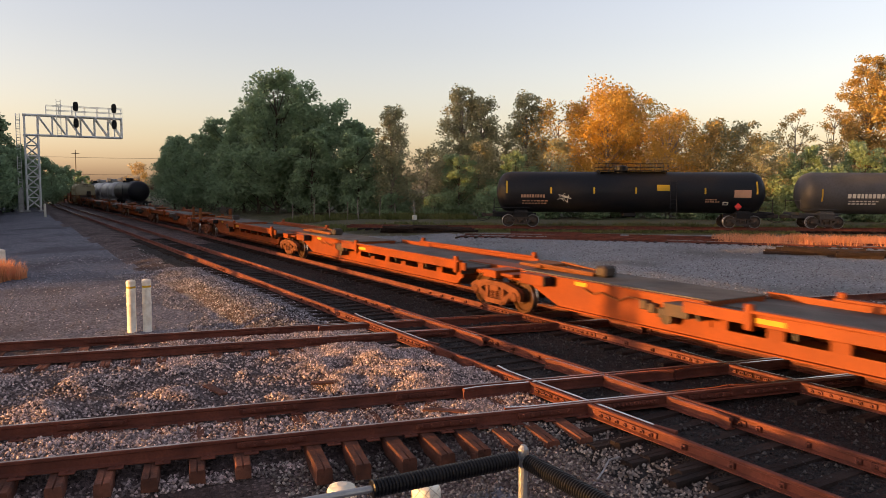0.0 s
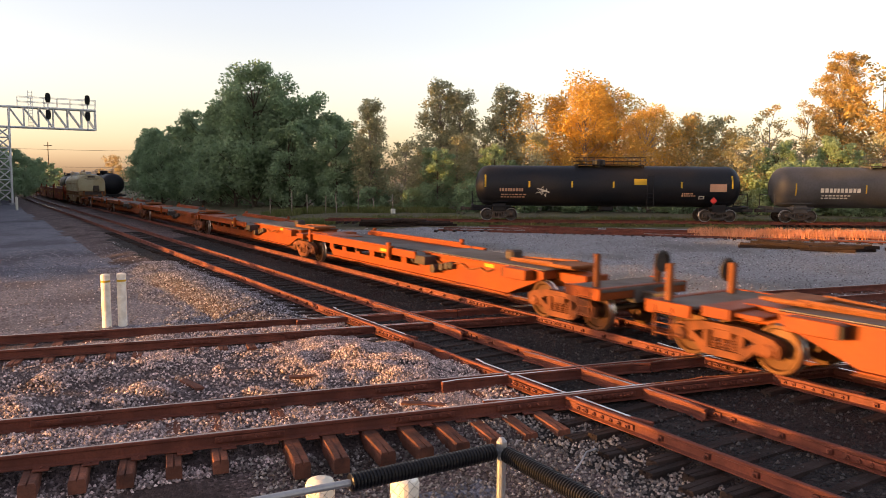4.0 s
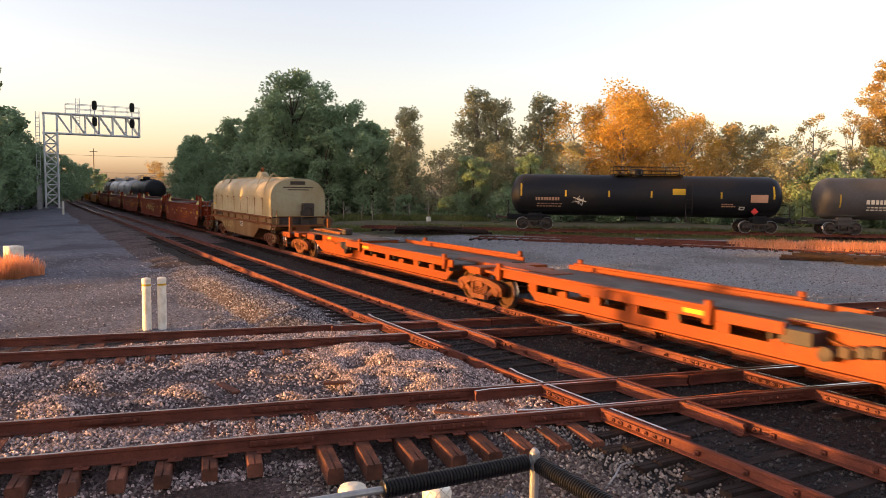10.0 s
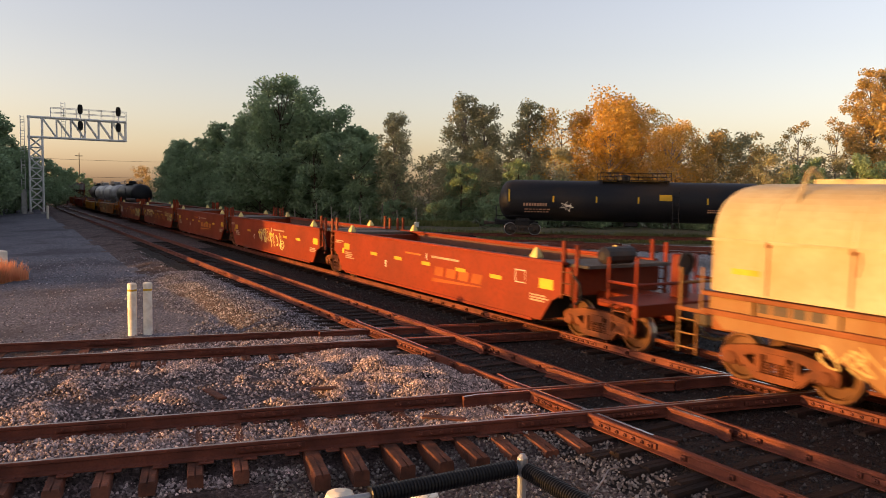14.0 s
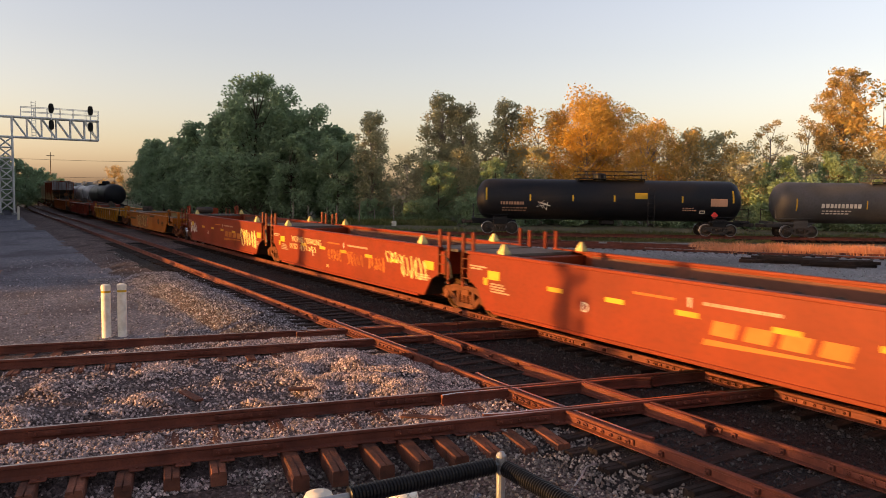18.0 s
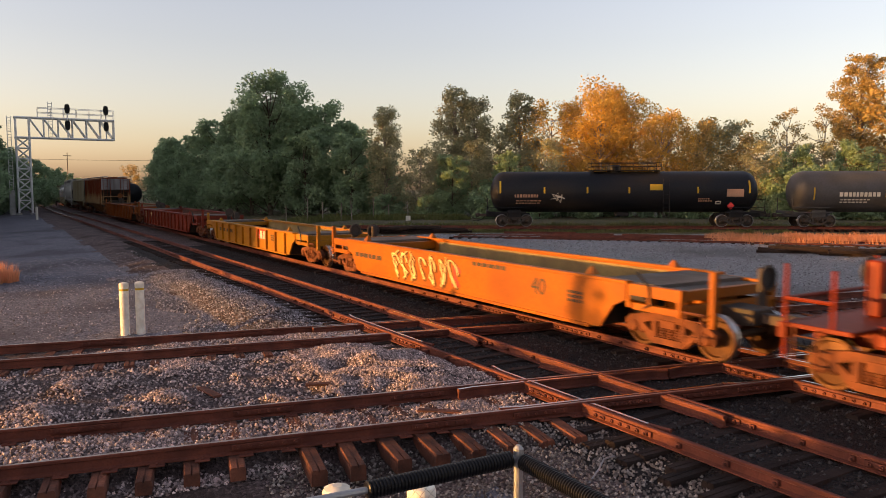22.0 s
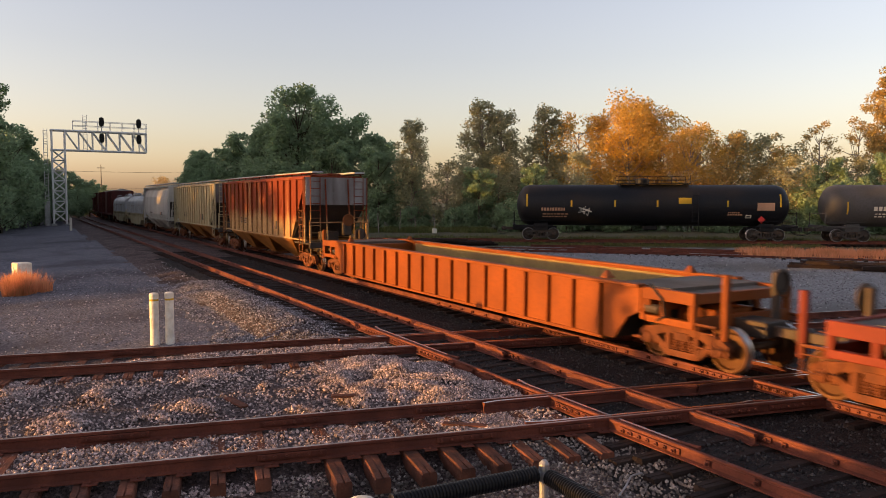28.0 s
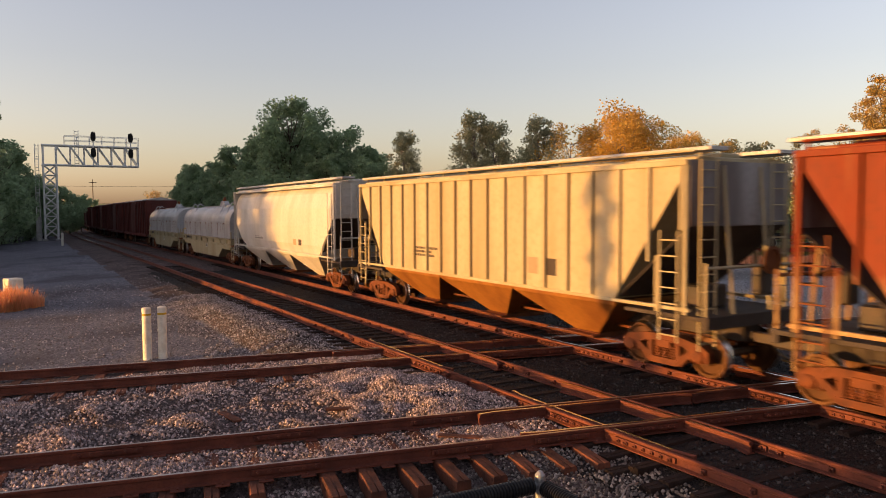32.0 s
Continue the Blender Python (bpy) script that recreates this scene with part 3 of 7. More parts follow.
# heavy timbers under the crossing
TIMBER = tie_mesh("timber", DARK_TIE, 2.9, 0.24, 0.2)
SIDE_TIMBER = tie_mesh("timber", BROWN_TIE, 2.9, 0.22, 0.2)
for k in range(15):
    x = -10.6 + 0.62 * k
    part("timber", TIMBER, None, main_a, at=on_main(x + rnd.uniform(-0.05, 0.05), TRACK_A - 0.1, -0.235) @ pose(0, 0, 0, 0, 0, rnd.uniform(-3, 3)))
for k in range(8):
    p = cross_point(CROSS_OFF[0], -5.1 - 0.52 * k)
    part("timber", SIDE_TIMBER, None, side_c, at=pose(p.x, p.y, -0.188, 0, 0, cross_turn + rnd.uniform(-2, 2)) @ pose(0, -0.25, 0))

# small loose planks and scraps among the stones
for x, y, r in ((-11.2, -8.1, 30), (-11.8, -7.6, 70), (-12.6, -9.4, 10), (-9.6, -6.6, 50), (-6.2, -7.9, -10)):
    ob = thing("plank_scrap", "broken weathered plank lying on the ballast", "plank", "scraps on the ballast", at=pose(x, y, ground_height(x, y) + 0.03, 0, 0, r))
    part("board", boxes((-0.35, 0.35, -0.07, 0.07, -0.02, 0.02), bevel=0.006), BROWN_TIE, ob)


def stones(name, label, seed, count, area, size, mat, keep):
    """Loose crushed stones lying on the ground, each a small uneven lump."""
    g = np.random.default_rng(seed)
    base = np.array([(1, 0, 0), (-1, 0, 0), (0, 1, 0), (0, -1, 0), (0, 0, 1), (0, 0, -1)], float)
    tri = np.array([(0, 2, 4), (2, 1, 4), (1, 3, 4), (3, 0, 4), (2, 0, 5), (1, 2, 5), (3, 1, 5), (0, 3, 5)])
    pts = []
    while len(pts) < count:
        x, y = g.uniform(area[0], area[1]), g.uniform(area[2], area[3])
        if keep(x, y):
            pts.append((x, y, ground_height(x, y)))
    pts = np.array(pts)
    s = g.uniform(0.55, 1.3, (count, 1, 1)) * size
    v = base[None] * g.uniform(0.6, 1.25, (count, 6, 3)) * s
    v[:, :, 2] *= 0.95
    a = g.uniform(0, 6.28, count)
    c, d = np.cos(a)[:, None], np.sin(a)[:, None]
    tip = g.uniform(-0.6, 0.6, (count, 1))
    x, y, z = v[:, :, 0], v[:, :, 1], v[:, :, 2]
    y, z = y * np.cos(tip) - z * np.sin(tip), y * np.sin(tip) + z * np.cos(tip)
    x, y = x * c - y * d, x * d + y * c
    v = np.stack([x, y, z], 2) + pts[:, None, :] + np.array([0, 0, 0.35 * size])
    me = bpy.data.meshes.new(name)
    f = (tri[None] + (np.arange(count) * 6)[:, None, None]).reshape(-1, 3)
    me.from_pydata(v.reshape(-1, 3).tolist(), [], f.tolist())
    me.materials.append(mat)
    return tagged(new(name, me), label, "gravel", kind="stuff")


def island_material(name, tones, rough=0.9):
    m = leaf_material(name, tones)
    n, l = m.node_tree.nodes, m.node_tree.links
    l.new(n["Geometry"].outputs["Random Per Island"], n["Color Ramp"].inputs[0])
    l.new(n["Principled BSDF"].outputs[0], n["Material Output"].inputs[0])
    return m


STONE = island_material("loose_stone", [(0.0658, 0.0489, 0.0459), (0.329, 0.252, 0.238), (0.123, 0.0919, 0.0855), (0.824, 0.634, 0.585), (0.197, 0.146, 0.135), (0.0909, 0.065, 0.0598), (0.543, 0.412, 0.381), (0.148, 0.105, 0.0944)])
GREY_STONE = island_material("loose_grey_stone", [(0.0428, 0.0376, 0.0398), (0.215, 0.195, 0.208), (0.0801, 0.071, 0.074), (0.534, 0.49, 0.509), (0.129, 0.113, 0.116), (0.0587, 0.05, 0.0519), (0.354, 0.32, 0.331), (0.0959, 0.0814, 0.0818)])

DARK_STONE = island_material("oily_stone", [(0.014, 0.0125, 0.0125), (0.039, 0.0351, 0.0343), (0.025, 0.0218, 0.0211), (0.0858, 0.078, 0.0748), (0.0296, 0.0257, 0.025)])


BROWN_STONE = island_material("dirty_stone", [(0.048, 0.0372, 0.033), (0.192, 0.155, 0.138), (0.096, 0.0775, 0.069), (0.4, 0.341, 0.3), (0.128, 0.0992, 0.0855)])


def off_of(x, y):
    return Vector((x, y, 0)).dot(NORMAL)


def clear_of_rails(x, y):
    return all(abs(y - bend(x) - r) > 0.11 for r in (*A_RAILS, *B_RAILS)) and all(abs(off_of(x, y) - o) > 0.11 for o in CROSS_RAILS)


picker = random.Random(31)


def sift(x, y):
    """Fewer stones in the hollows, where dark dirt shows."""
    inside = 9.2 < off_of(x, y) < 13.4
    return picker.random() < (0.08 + 0.95 * heap(x, y) if inside else 0.18 + 0.55 * heap(x, y))


stones("ballast_stones", "grey crushed stone ballast heaped between the rails", 1, 52000, (-17, -4.5, -13, -4.6), 0.027, STONE, lambda x, y: 5.0 < off_of(x, y) < 16.5 and (off_of(x, y) > 7.6 or x < -9) and clear_of_rails(x, y) and sift(x, y))
stones("ballast_stones", "grey crushed stone ballast along the main line", 2, 16000, (-32, -12, -9.5, -4.9), 0.03, GREY_STONE, lambda x, y: y > -8.3 + 1.2 * noise.noise((x * 0.4, 0, 0)) and off_of(x, y) > 15.2 and clear_of_rails(x, y))
stones("ballast_stones", "dark crushed stone between the main tracks", 3, 14000, (-26, 0.5, -4.7, 3.2), 0.028, DARK_STONE, lambda x, y: clear_of_rails(x, y))
stones("ballast_stones", "crushed stone below the fence", 4, 15000, (-9.5, -0.5, -9.6, -4.9), 0.027, BROWN_STONE, lambda x, y: off_of(x, y) < 7.7 and clear_of_rails(x, y))
stones("lot_stones", "scattered stones and cinders on the bare lot", 6, 5000, (-42, -13, -15, -6.5), 0.026, GREY_STONE, lambda x, y: off_of(x, y) > 16.2)
stones("yard_stones", "pale crushed stone of the yard", 5, 12000, (-50, -8, 5, 26), 0.032, GREY_STONE, lambda x, y: (Vector((x, y, 0)) - YARD_AT).dot(YARD_SIDE) < -3)

# ---- yard tracks and what lies on them ----
yard_track = track("yard track with parked tank cars on grey ballast")
for s in (-1, 1):
    rail(line_points(YARD_AT, YARD_WAY, s * GAUGE / 2, -21, 90, YARD_RISE), yard_track)
for k in range(70):
    p = YARD_AT + YARD_WAY * (-20 + 0.6 * k)
    part("tie", DARK_TIE_MESH, None, yard_track, at=pose(p.x, p.y, YARD_RISE - 0.185, 0, 0, math.degrees(math.atan2(YARD_WAY.y, YARD_WAY.x))))
old_track = track("disused yard track sunk in gravel with dark ties")
OLD_AT, OLD_WAY = Vector((-38.0, 18.0, 0)), Vector((0.72, 0.69, 0)).normalized()
for s in (-1, 1):
    p = [OLD_AT + OLD_WAY * q + Vector((-OLD_WAY.y, OLD_WAY.x, 0)) * s * GAUGE / 2 for q in (-6, 2, 10, 20, 40)]
    rail([(v.x, v.y, ground_height(v.x, v.y) + 0.13) for v in p], old_track, shiny=False)
for k in range(58):
    v = OLD_AT + OLD_WAY * (-6 + 0.6 * k)
    part("tie", DARK_TIE_MESH, None, old_track, at=pose(v.x, v.y, ground_height(v.x, v.y) + rnd.uniform(-0.01, 0.04), 0, 0, math.degrees(math.atan2(OLD_WAY.y, OLD_WAY.x)) + rnd.uniform(-5, 5)))
third_track = track("third main track with parked tank cars")
for s in (-1, 1):
    rail(main_points(3.75 + s * GAUGE / 2, -330, -62), third_track)


def tie_heap(x, y, turn, count, label, long=2.6, spread=1.2):
    ob = thing("tie_heap", label, "tie pile", "old ties in the yard", at=pose(x, y, ground_height(x, y), 0, 0, turn))
    for k in range(count):
        layer = k // 5
        part("old_tie", DARK_TIE_MESH, None, ob, at=pose(rnd.uniform(-spread, spread), (k % 5 - 2) * 0.3 * (1 + 0.3 * layer) + rnd.uniform(-0.1, 0.1), 0.16 + 0.17 * layer, rnd.uniform(-3, 3), rnd.uniform(-4, 4), 90 + rnd.uniform(-14, 14)))
    return ob


tie_heap(-48.0, 13.0, 40, 14, "heap of dark old railway ties on the gravel", spread=1.6)
tie_heap(-46.2, 14.8, 48, 12, "heap of dark old railway ties on the gravel", spread=1.6)
tie_heap(-24.2, 25.0, 42, 10, "low row of black railway ties beside the grass", spread=1.5)
tie_heap(-21.6, 26.6, 40, 10, "low row of black railway ties beside the grass", spread=1.5)
tie_heap(-18.4, 29.2, 44, 10, "low row of black railway ties beside the grass", spread=1.5)
for k in range(9):
    v = OLD_AT + OLD_WAY * rnd.uniform(-4, 18) + Vector((-OLD_WAY.y, OLD_WAY.x, 0)) * rnd.uniform(-2.6, 3.6)
    ob = thing("old_rail", "rusty length of old rail lying on the gravel", "rail", "old rails in the yard", at=pose(v.x, v.y, ground_height(v.x, v.y) + 0.16, 0, 0, math.degrees(math.atan2(OLD_WAY.y, OLD_WAY.x)) + rnd.uniform(-7, 7)))
    n = rnd.uniform(2, 4.5)
    rail([(-n, 0, 0), (n, 0, 0)], ob, shiny=False)
ob = thing("marker_block", "small white marker post beside the yard track", "marker", at=pose(-61.7, 20.4, ground_height(-61.7, 20.4)))
part("block", boxes((-0.18, 0.18, -0.18, 0.18, 0, 0.45), bevel=0.03), SIGN_WHITE, ob)
for x, y, lean, tall in ((-66.6, 12.2, 8, 2.4), (-66.2, 13.6, -14, 2.0), (-65.6, 15.2, 12, 1.8), (-65.3, 16.2, -22, 2.1), (-64.8, 18.2, 16, 2.3), (-64.5, 19.8, -18, 1.7), (-63.2, 21.2, -10, 1.9), (-67.5, 10.4, 12, 1.9)):
    ob = thing("fence_post", "thin leaning old fence post at the wood's edge", "fence post", "old fence posts", at=pose(x, y, ground_height(x, y) - 0.1, lean * 0.3, lean, 0))
    part("post", turned([(0, 0.05), (tall, 0.045), (tall + 0.03, 0.02)], "z", 7), PALE_BARK, ob)


# ---- grass ----
def grass(name, label, seed, count, spots, tall, mat, wide=0.02):
    """Blades in tufts; spots are (x, y, radius)."""
    r = random.Random(seed)
    verts, faces = [], []
    for k in range(count):
        sx, sy, rad = spots[r.randrange(len(spots))]
        a, d = r.uniform(0, 6.28), rad * math.sqrt(r.random())
        x, y = sx + math.cos(a) * d, sy + math.sin(a) * d
        z = ground_height(x, y) - 0.02
        t = tall * r.uniform(0.45, 1.15) * (1.15 - 0.5 * d / rad)
        b = r.uniform(0, 6.28)
        ux, uy = math.cos(b) * wide * 0.5, math.sin(b) * wide * 0.5
        lx, ly = r.gauss(0, 0.2) * t, r.gauss(0, 0.2) * t
        i = len(verts)
        verts += [(x - ux, y - uy, z), (x + ux, y + uy, z), (x + ux * 0.8 + lx * 0.45, y + uy * 0.8 + ly * 0.45, z + t * 0.6), (x - ux * 0.8 + lx * 0.45, y - uy * 0.8 + ly * 0.45, z + t * 0.6), (x + lx, y + ly, z + t)]
        faces += [(i, i + 1, i + 2, i + 3), (i + 3, i + 2, i + 4)]
    me = bpy.data.meshes.new(name)
    me.from_pydata(verts, [], faces)
    me.materials.append(mat)
    return tagged(new(name, me), label, "grass", kind="stuff")


strip = [(-30.5 + 1.05 * k + rnd.uniform(-0.5, 0.5), 26.4 + 1.35 * k + rnd.uniform(-1.2, 1.2), 1.5) for k in range(14)] + [(-29.5 + 1.2 * k, 28.2 + 1.5 * k, 1.2) for k in range(10)]
grass("dry_grass", "strip of tall dry straw-coloured grass beside the yard", 1, 22000, strip, 0.55, DRY_GRASS, 0.03)
grass("dry_grass", "tuft of dry straw-coloured grass by the track road", 2, 2600, [(-33.4, -12.85, 0.9), (-34.6, -13.2, 0.7), (-32.6, -13.2, 0.5)], 0.85, DRY_GRASS, 0.03)
weeds = [(YARD_AT + YARD_WAY * q + YARD_SIDE * rnd.uniform(1.5, 4.5)) for q in np.arange(-24, 40, 1.3)]
grass("weeds", "rough green and yellow weeds along the yard track", 3, 16000, [(v.x, v.y, 1.2) for v in weeds], 0.6, GREEN_GRASS, 0.06)
edge = [(-68 + 0.35 * k + rnd.uniform(-1, 1), 11 + 1.0 * k + rnd.uniform(-1, 1), 1.6) for k in range(16)]
grass("weeds", "rough weeds at the wood's edge", 4, 9000, edge, 0.7, GREEN_GRASS, 0.06)
grass("dry_grass", "dry yellow weeds beside the yard track", 5, 5000, [((YARD_AT + YARD_WAY * q - YARD_SIDE * 1.8).x, (YARD_AT + YARD_WAY * q - YARD_SIDE * 1.8).y, 0.6) for q in np.arange(-12, 12, 0.8)], 0.3, GREEN_GRASS, 0.05)

# ---- signal bridge ----
GX, GY0, GY1 = -115.4, -10.95, -9.35


def truss_faces(ob, a0, a1, b0, b1, bays, r):
    """X bracing between two bars that run side by side."""
    for k in range(bays):
        f, g = k / bays, (k + 1) / bays
        A, B = Vector(a0).lerp(Vector(a1), f), Vector(b0).lerp(Vector(b1), f)
        C, D = Vector(a0).lerp(Vector(a1), g), Vector(b0).lerp(Vector(b1), g)
        bars("brace", [(A, D), (B, C), (C, D)], r, GANTRY_PAINT, ob, 4)


def signal_bridge():
    ob = thing("signal_bridge", "silver-painted lattice cantilever signal bridge over the tracks", "signal bridge", at=pose(GX, 0, 0))
    legs = [(x, y) for x in (-0.7, 0.7) for y in (GY0, GY1)]
    for x, y in legs:
        part("leg", tubes([((x, y, -0.2), (x, y, 12.95))], 0.13, 6), GANTRY_PAINT, ob)
        part("footing", boxes((x - 0.35, x + 0.35, y - 0.35, y + 0.35, -0.6, 0.1), bevel=0.03), GALV, ob)
    for x in (-0.7, 0.7):
        truss_faces(ob, (x, GY0, 0.4), (x, GY0, 10.3), (x, GY1, 0.4), (x, GY1, 10.3), 7, 0.075)
    for y in (GY0, GY1):
        truss_faces(ob, (-0.7, y, 0.4), (-0.7, y, 10.3), (0.7, y, 0.4), (0.7, y, 10.3), 7, 0.06)
    for x in (-0.7, 0.7):
        for z in (10.3, 13.0):
            part("chord", tubes([((x, GY0 - 0.2, z), (x, 1.25, z))], 0.13, 6), GANTRY_PAINT, ob)
        n = 6
        for k in range(n):
            y0, y1 = GY1 + (1.2 - GY1) * k / n, GY1 + (1.2 - GY1) * (k + 1) / n
            bars("web_bar", [((x, y0, 13.0), (x, y1, 10.3)), ((x, y1, 10.3), (x, y1, 13.0))], 0.08, GANTRY_PAINT, ob, 4)
    truss_faces(ob, (-0.7, GY0, 10.3), (-0.7, 1.2, 10.3), (0.7, GY0, 10.3), (0.7, 1.2, 10.3), 8, 0.04)
    part("walkway", boxes((-0.6, 0.6, -8.3, 1.25, 13.08, 13.14)), GANTRY_PAINT, ob)
    for x in (-0.7, 0.7):
        for z in (13.75, 14.4):
            part("handrail", tubes([((x, -8.3, z), (x, 1.25, z))], 0.04, 5), GANTRY_PAINT, ob)
        for y in np.linspace(-8.3, 1.25, 7):
            part("rail_post", tubes([((x, y, 13.1), (x, y, 14.4))], 0.035, 5), GANTRY_PAINT, ob)
    part("mast_ladder", ladder(-0.5, GY0 - 0.75, 0.3, 13.2, 0.45, 34, "y", 0.03), GANTRY_PAINT, ob)
    bars("cage_bar", [((-0.9, GY0 - 0.55, z), (-0.9, GY0 - 1.0, z)) for z in np.arange(2.8, 13, 1.2)] + [((-0.9, GY0 - 1.0, 2.8), (-0.9, GY0 - 1.0, 13.2))], 0.035, GANTRY_PAINT, ob, 4)
    part("hanging_ladder", ladder(0.9, -6.8, 10.4, 15.2, 0.5, 12, "y", 0.03), GANTRY_PAINT, ob)
    for y in (-4.7, 0.15):
        part("signal_pole", tubes([((1.0, y, 10.4), (1.0, y, 14.9))], 0.08, 6), GANTRY_PAINT, ob)
        for z in (14.35, 12.1):
            bm = bmesh.new()
            ring = [(math.cos(k * math.tau / 20) * 0.34, max(-0.34, min(0.34, math.sin(k * math.tau / 20) * 0.6)) + math.sin(k * math.tau / 20) * 0.32) for k in range(20)]
            loft(bm, [[(1.1, y + a, z + b) for a, b in ring], [(1.18, y + a, z + b) for a, b in ring]])
            head = part("signal_head", bm, BLACK_PAINT, ob, "black signal head with a rounded backplate")
            bars("hood", [((1.18, y, z + d), (1.5, y, z + d)) for d in (0.36, 0.0, -0.36)], 0.15, BLACK_PAINT, head, 10)
    part("equipment_box", boxes((-0.5, 0.5, GY0 - 1.1, GY0 - 0.4, -0.3, 3.2), bevel=0.05), GALV, ob)
    return ob


signal_bridge()
ob = thing("marker_post", "short white marker post near the signal bridge", "marker post", at=pose(-93.8, -9.5, -0.4))
part("post", turned([(0, 0.14), (1.7, 0.14), (1.78, 0.06)], "z", 10), SIGN_WHITE, ob)
BOLLARD_LABEL = "white-painted steel bollard with a rounded cap and yellow band, scuffed"
for x, y in ((-19.4, -9.86), (-19.4, -9.5), (-5.13, -10.13), (-4.83, -9.56)):
    ob = thing("bollard", BOLLARD_LABEL, "bollard", "pairs of bollards", at=pose(x, y, -0.34, 0, rnd.uniform(-0.8, 0.8), rnd.uniform(0, 90)))
    part("pipe", turned([(-0.25, 0.108), (0.7, 0.108), (0.71, 0.113), (0.75, 0.113), (0.76, 0.108), (1.2, 0.108)], "z", 20), BOLLARD, ob)
    part("cap", turned([(1.2, 0.112), (1.28, 0.114), (1.31, 0.1), (1.33, 0.04)], "z", 20), BOLLARD, ob)
    part("band", turned([(1.12, 0.1095), (1.17, 0.1095)], "z", 20), SIGN_YELLOW, ob)
ob = thing("white_block", "white concrete block beside dry grass", "block", at=pose(-36.5, -13.1, -0.4, 0, 0, 20))
part("block", boxes((-0.35, 0.35, -0.3, 0.3, 0, 1.0), bevel=0.04), BOLLARD, ob)

# ---- fence under the camera ----
fence = thing("chain_link_fence", "chain-link fence with a galvanised top rail and black tubing", "fence")
FZ = 1.51
corner, west, east = Vector((-3.77, -9.42, FZ)), Vector((-3.8, -10.49, FZ)), Vector((-2.2, -9.44, FZ))
far_west = Vector((-4.12, -14.5, FZ))
for p in (corner, Vector((-3.9, -12.2, FZ)), Vector((-0.8, -9.47, FZ))):
    part("fence_post", turned([(ground_height(p.x, p.y) - 0.2, 0.03), (FZ + 0.02, 0.03)], "z", 12), GALV, fence, at=pose(p.x, p.y, 0))
part("post_cap", turned([(FZ + 0.02, 0.036), (FZ + 0.06, 0.034), (FZ + 0.085, 0.015)], "z", 12), GALV, fence, at=pose(corner.x, corner.y, 0))
part("top_rail", swept([far_west, west, corner], 0.021, 10), GALV, fence)
part("top_rail", swept([corner, Vector((-0.6, -9.47, FZ))], 0.021, 10), GALV, fence)


def corrugated(a, b, name):
    a, b = Vector(a), Vector(b)
    n = int((b - a).length / 0.022)
    bm = bmesh.new()
    prof = []
    for k in range(n):
        s = (b - a).length * k / n
        prof += [(s, 0.046), (s + 0.006, 0.055), (s + 0.014, 0.055), (s + 0.018, 0.046)]
    me = turned(prof, "x", 14)
    way = (b - a).normalized()
    m = Matrix.Translation(a) @ way.to_track_quat("X", "Z").to_matrix().to_4x4()
    return part(name, me, RUBBER, fence, "black corrugated plastic tubing over the rail", at=m)


corrugated(west + Vector((0, 0.0, 0)), corner + Vector((0, -0.06, 0)), "corrugated_tube")
corrugated(corner + Vector((0.06, 0, -0.01)), Vector((-1.0, -9.47, FZ)), "corrugated_tube")
rows = []
for k in range(64):
    y = -14.2 + 0.075 * k
    if y < corner.y:
        rows += [((-3.86, y, FZ - 0.02), (-3.86, y + 1.0, FZ - 1.02)), ((-3.86, y + 1.0, FZ - 0.02), (-3.86, y, FZ - 1.02))]
part("wire_mesh", tubes(rows, 0.0012, 3), STEEL_DARK, fence)
rows = []
for k in range(34):
    x = -3.7 + 0.075 * k
    rows += [((x, -9.45, FZ - 0.02), (x + 1.0, -9.45, FZ - 1.02)), ((x + 1.0, -9.45, FZ - 0.02), (x, -9.45, FZ - 1.02))]
part("wire_mesh", tubes(rows, 0.0012, 3), STEEL_DARK, fence)

# ---- utility pole and wires far along the line ----
pole = thing("utility_pole", "distant wooden utility pole with a crossarm", "utility pole", at=pose(-320, 8.2, -0.4))
part("pole", turned([(0, 0.2), (18.0, 0.13)], "z", 8), BARK, pole)
part("crossarm", boxes((-0.1, 0.1, -1.4, 1.4, 16.6, 16.85)), BARK, pole)
for z, n in ((16.4, "upper"), (9.8, "lower")):
    w = thing("wire", "power wire strung across the line far off", "wire", "power wires")
    part("strand", swept([(-320, -60 + 10 * k, z - 1.6 * (1 - ((k - 7) / 7) ** 2)) for k in range(15)], 0.05, 4), BLACK_PAINT, w)

ob = thing("loose_wire", "bent pale wire sticking out of the dark ballast", "wire", at=pose(-6.85, -5.8, 0))
part("wire", swept([(0.3, -0.6, -0.5), (0.26, -0.45, -0.32), (0.1, -0.15, -0.26), (-0.08, 0.1, -0.24), (-0.16, 0.35, -0.27), (-0.18, 0.5, -0.4)], 0.013, 6), GALV, ob)

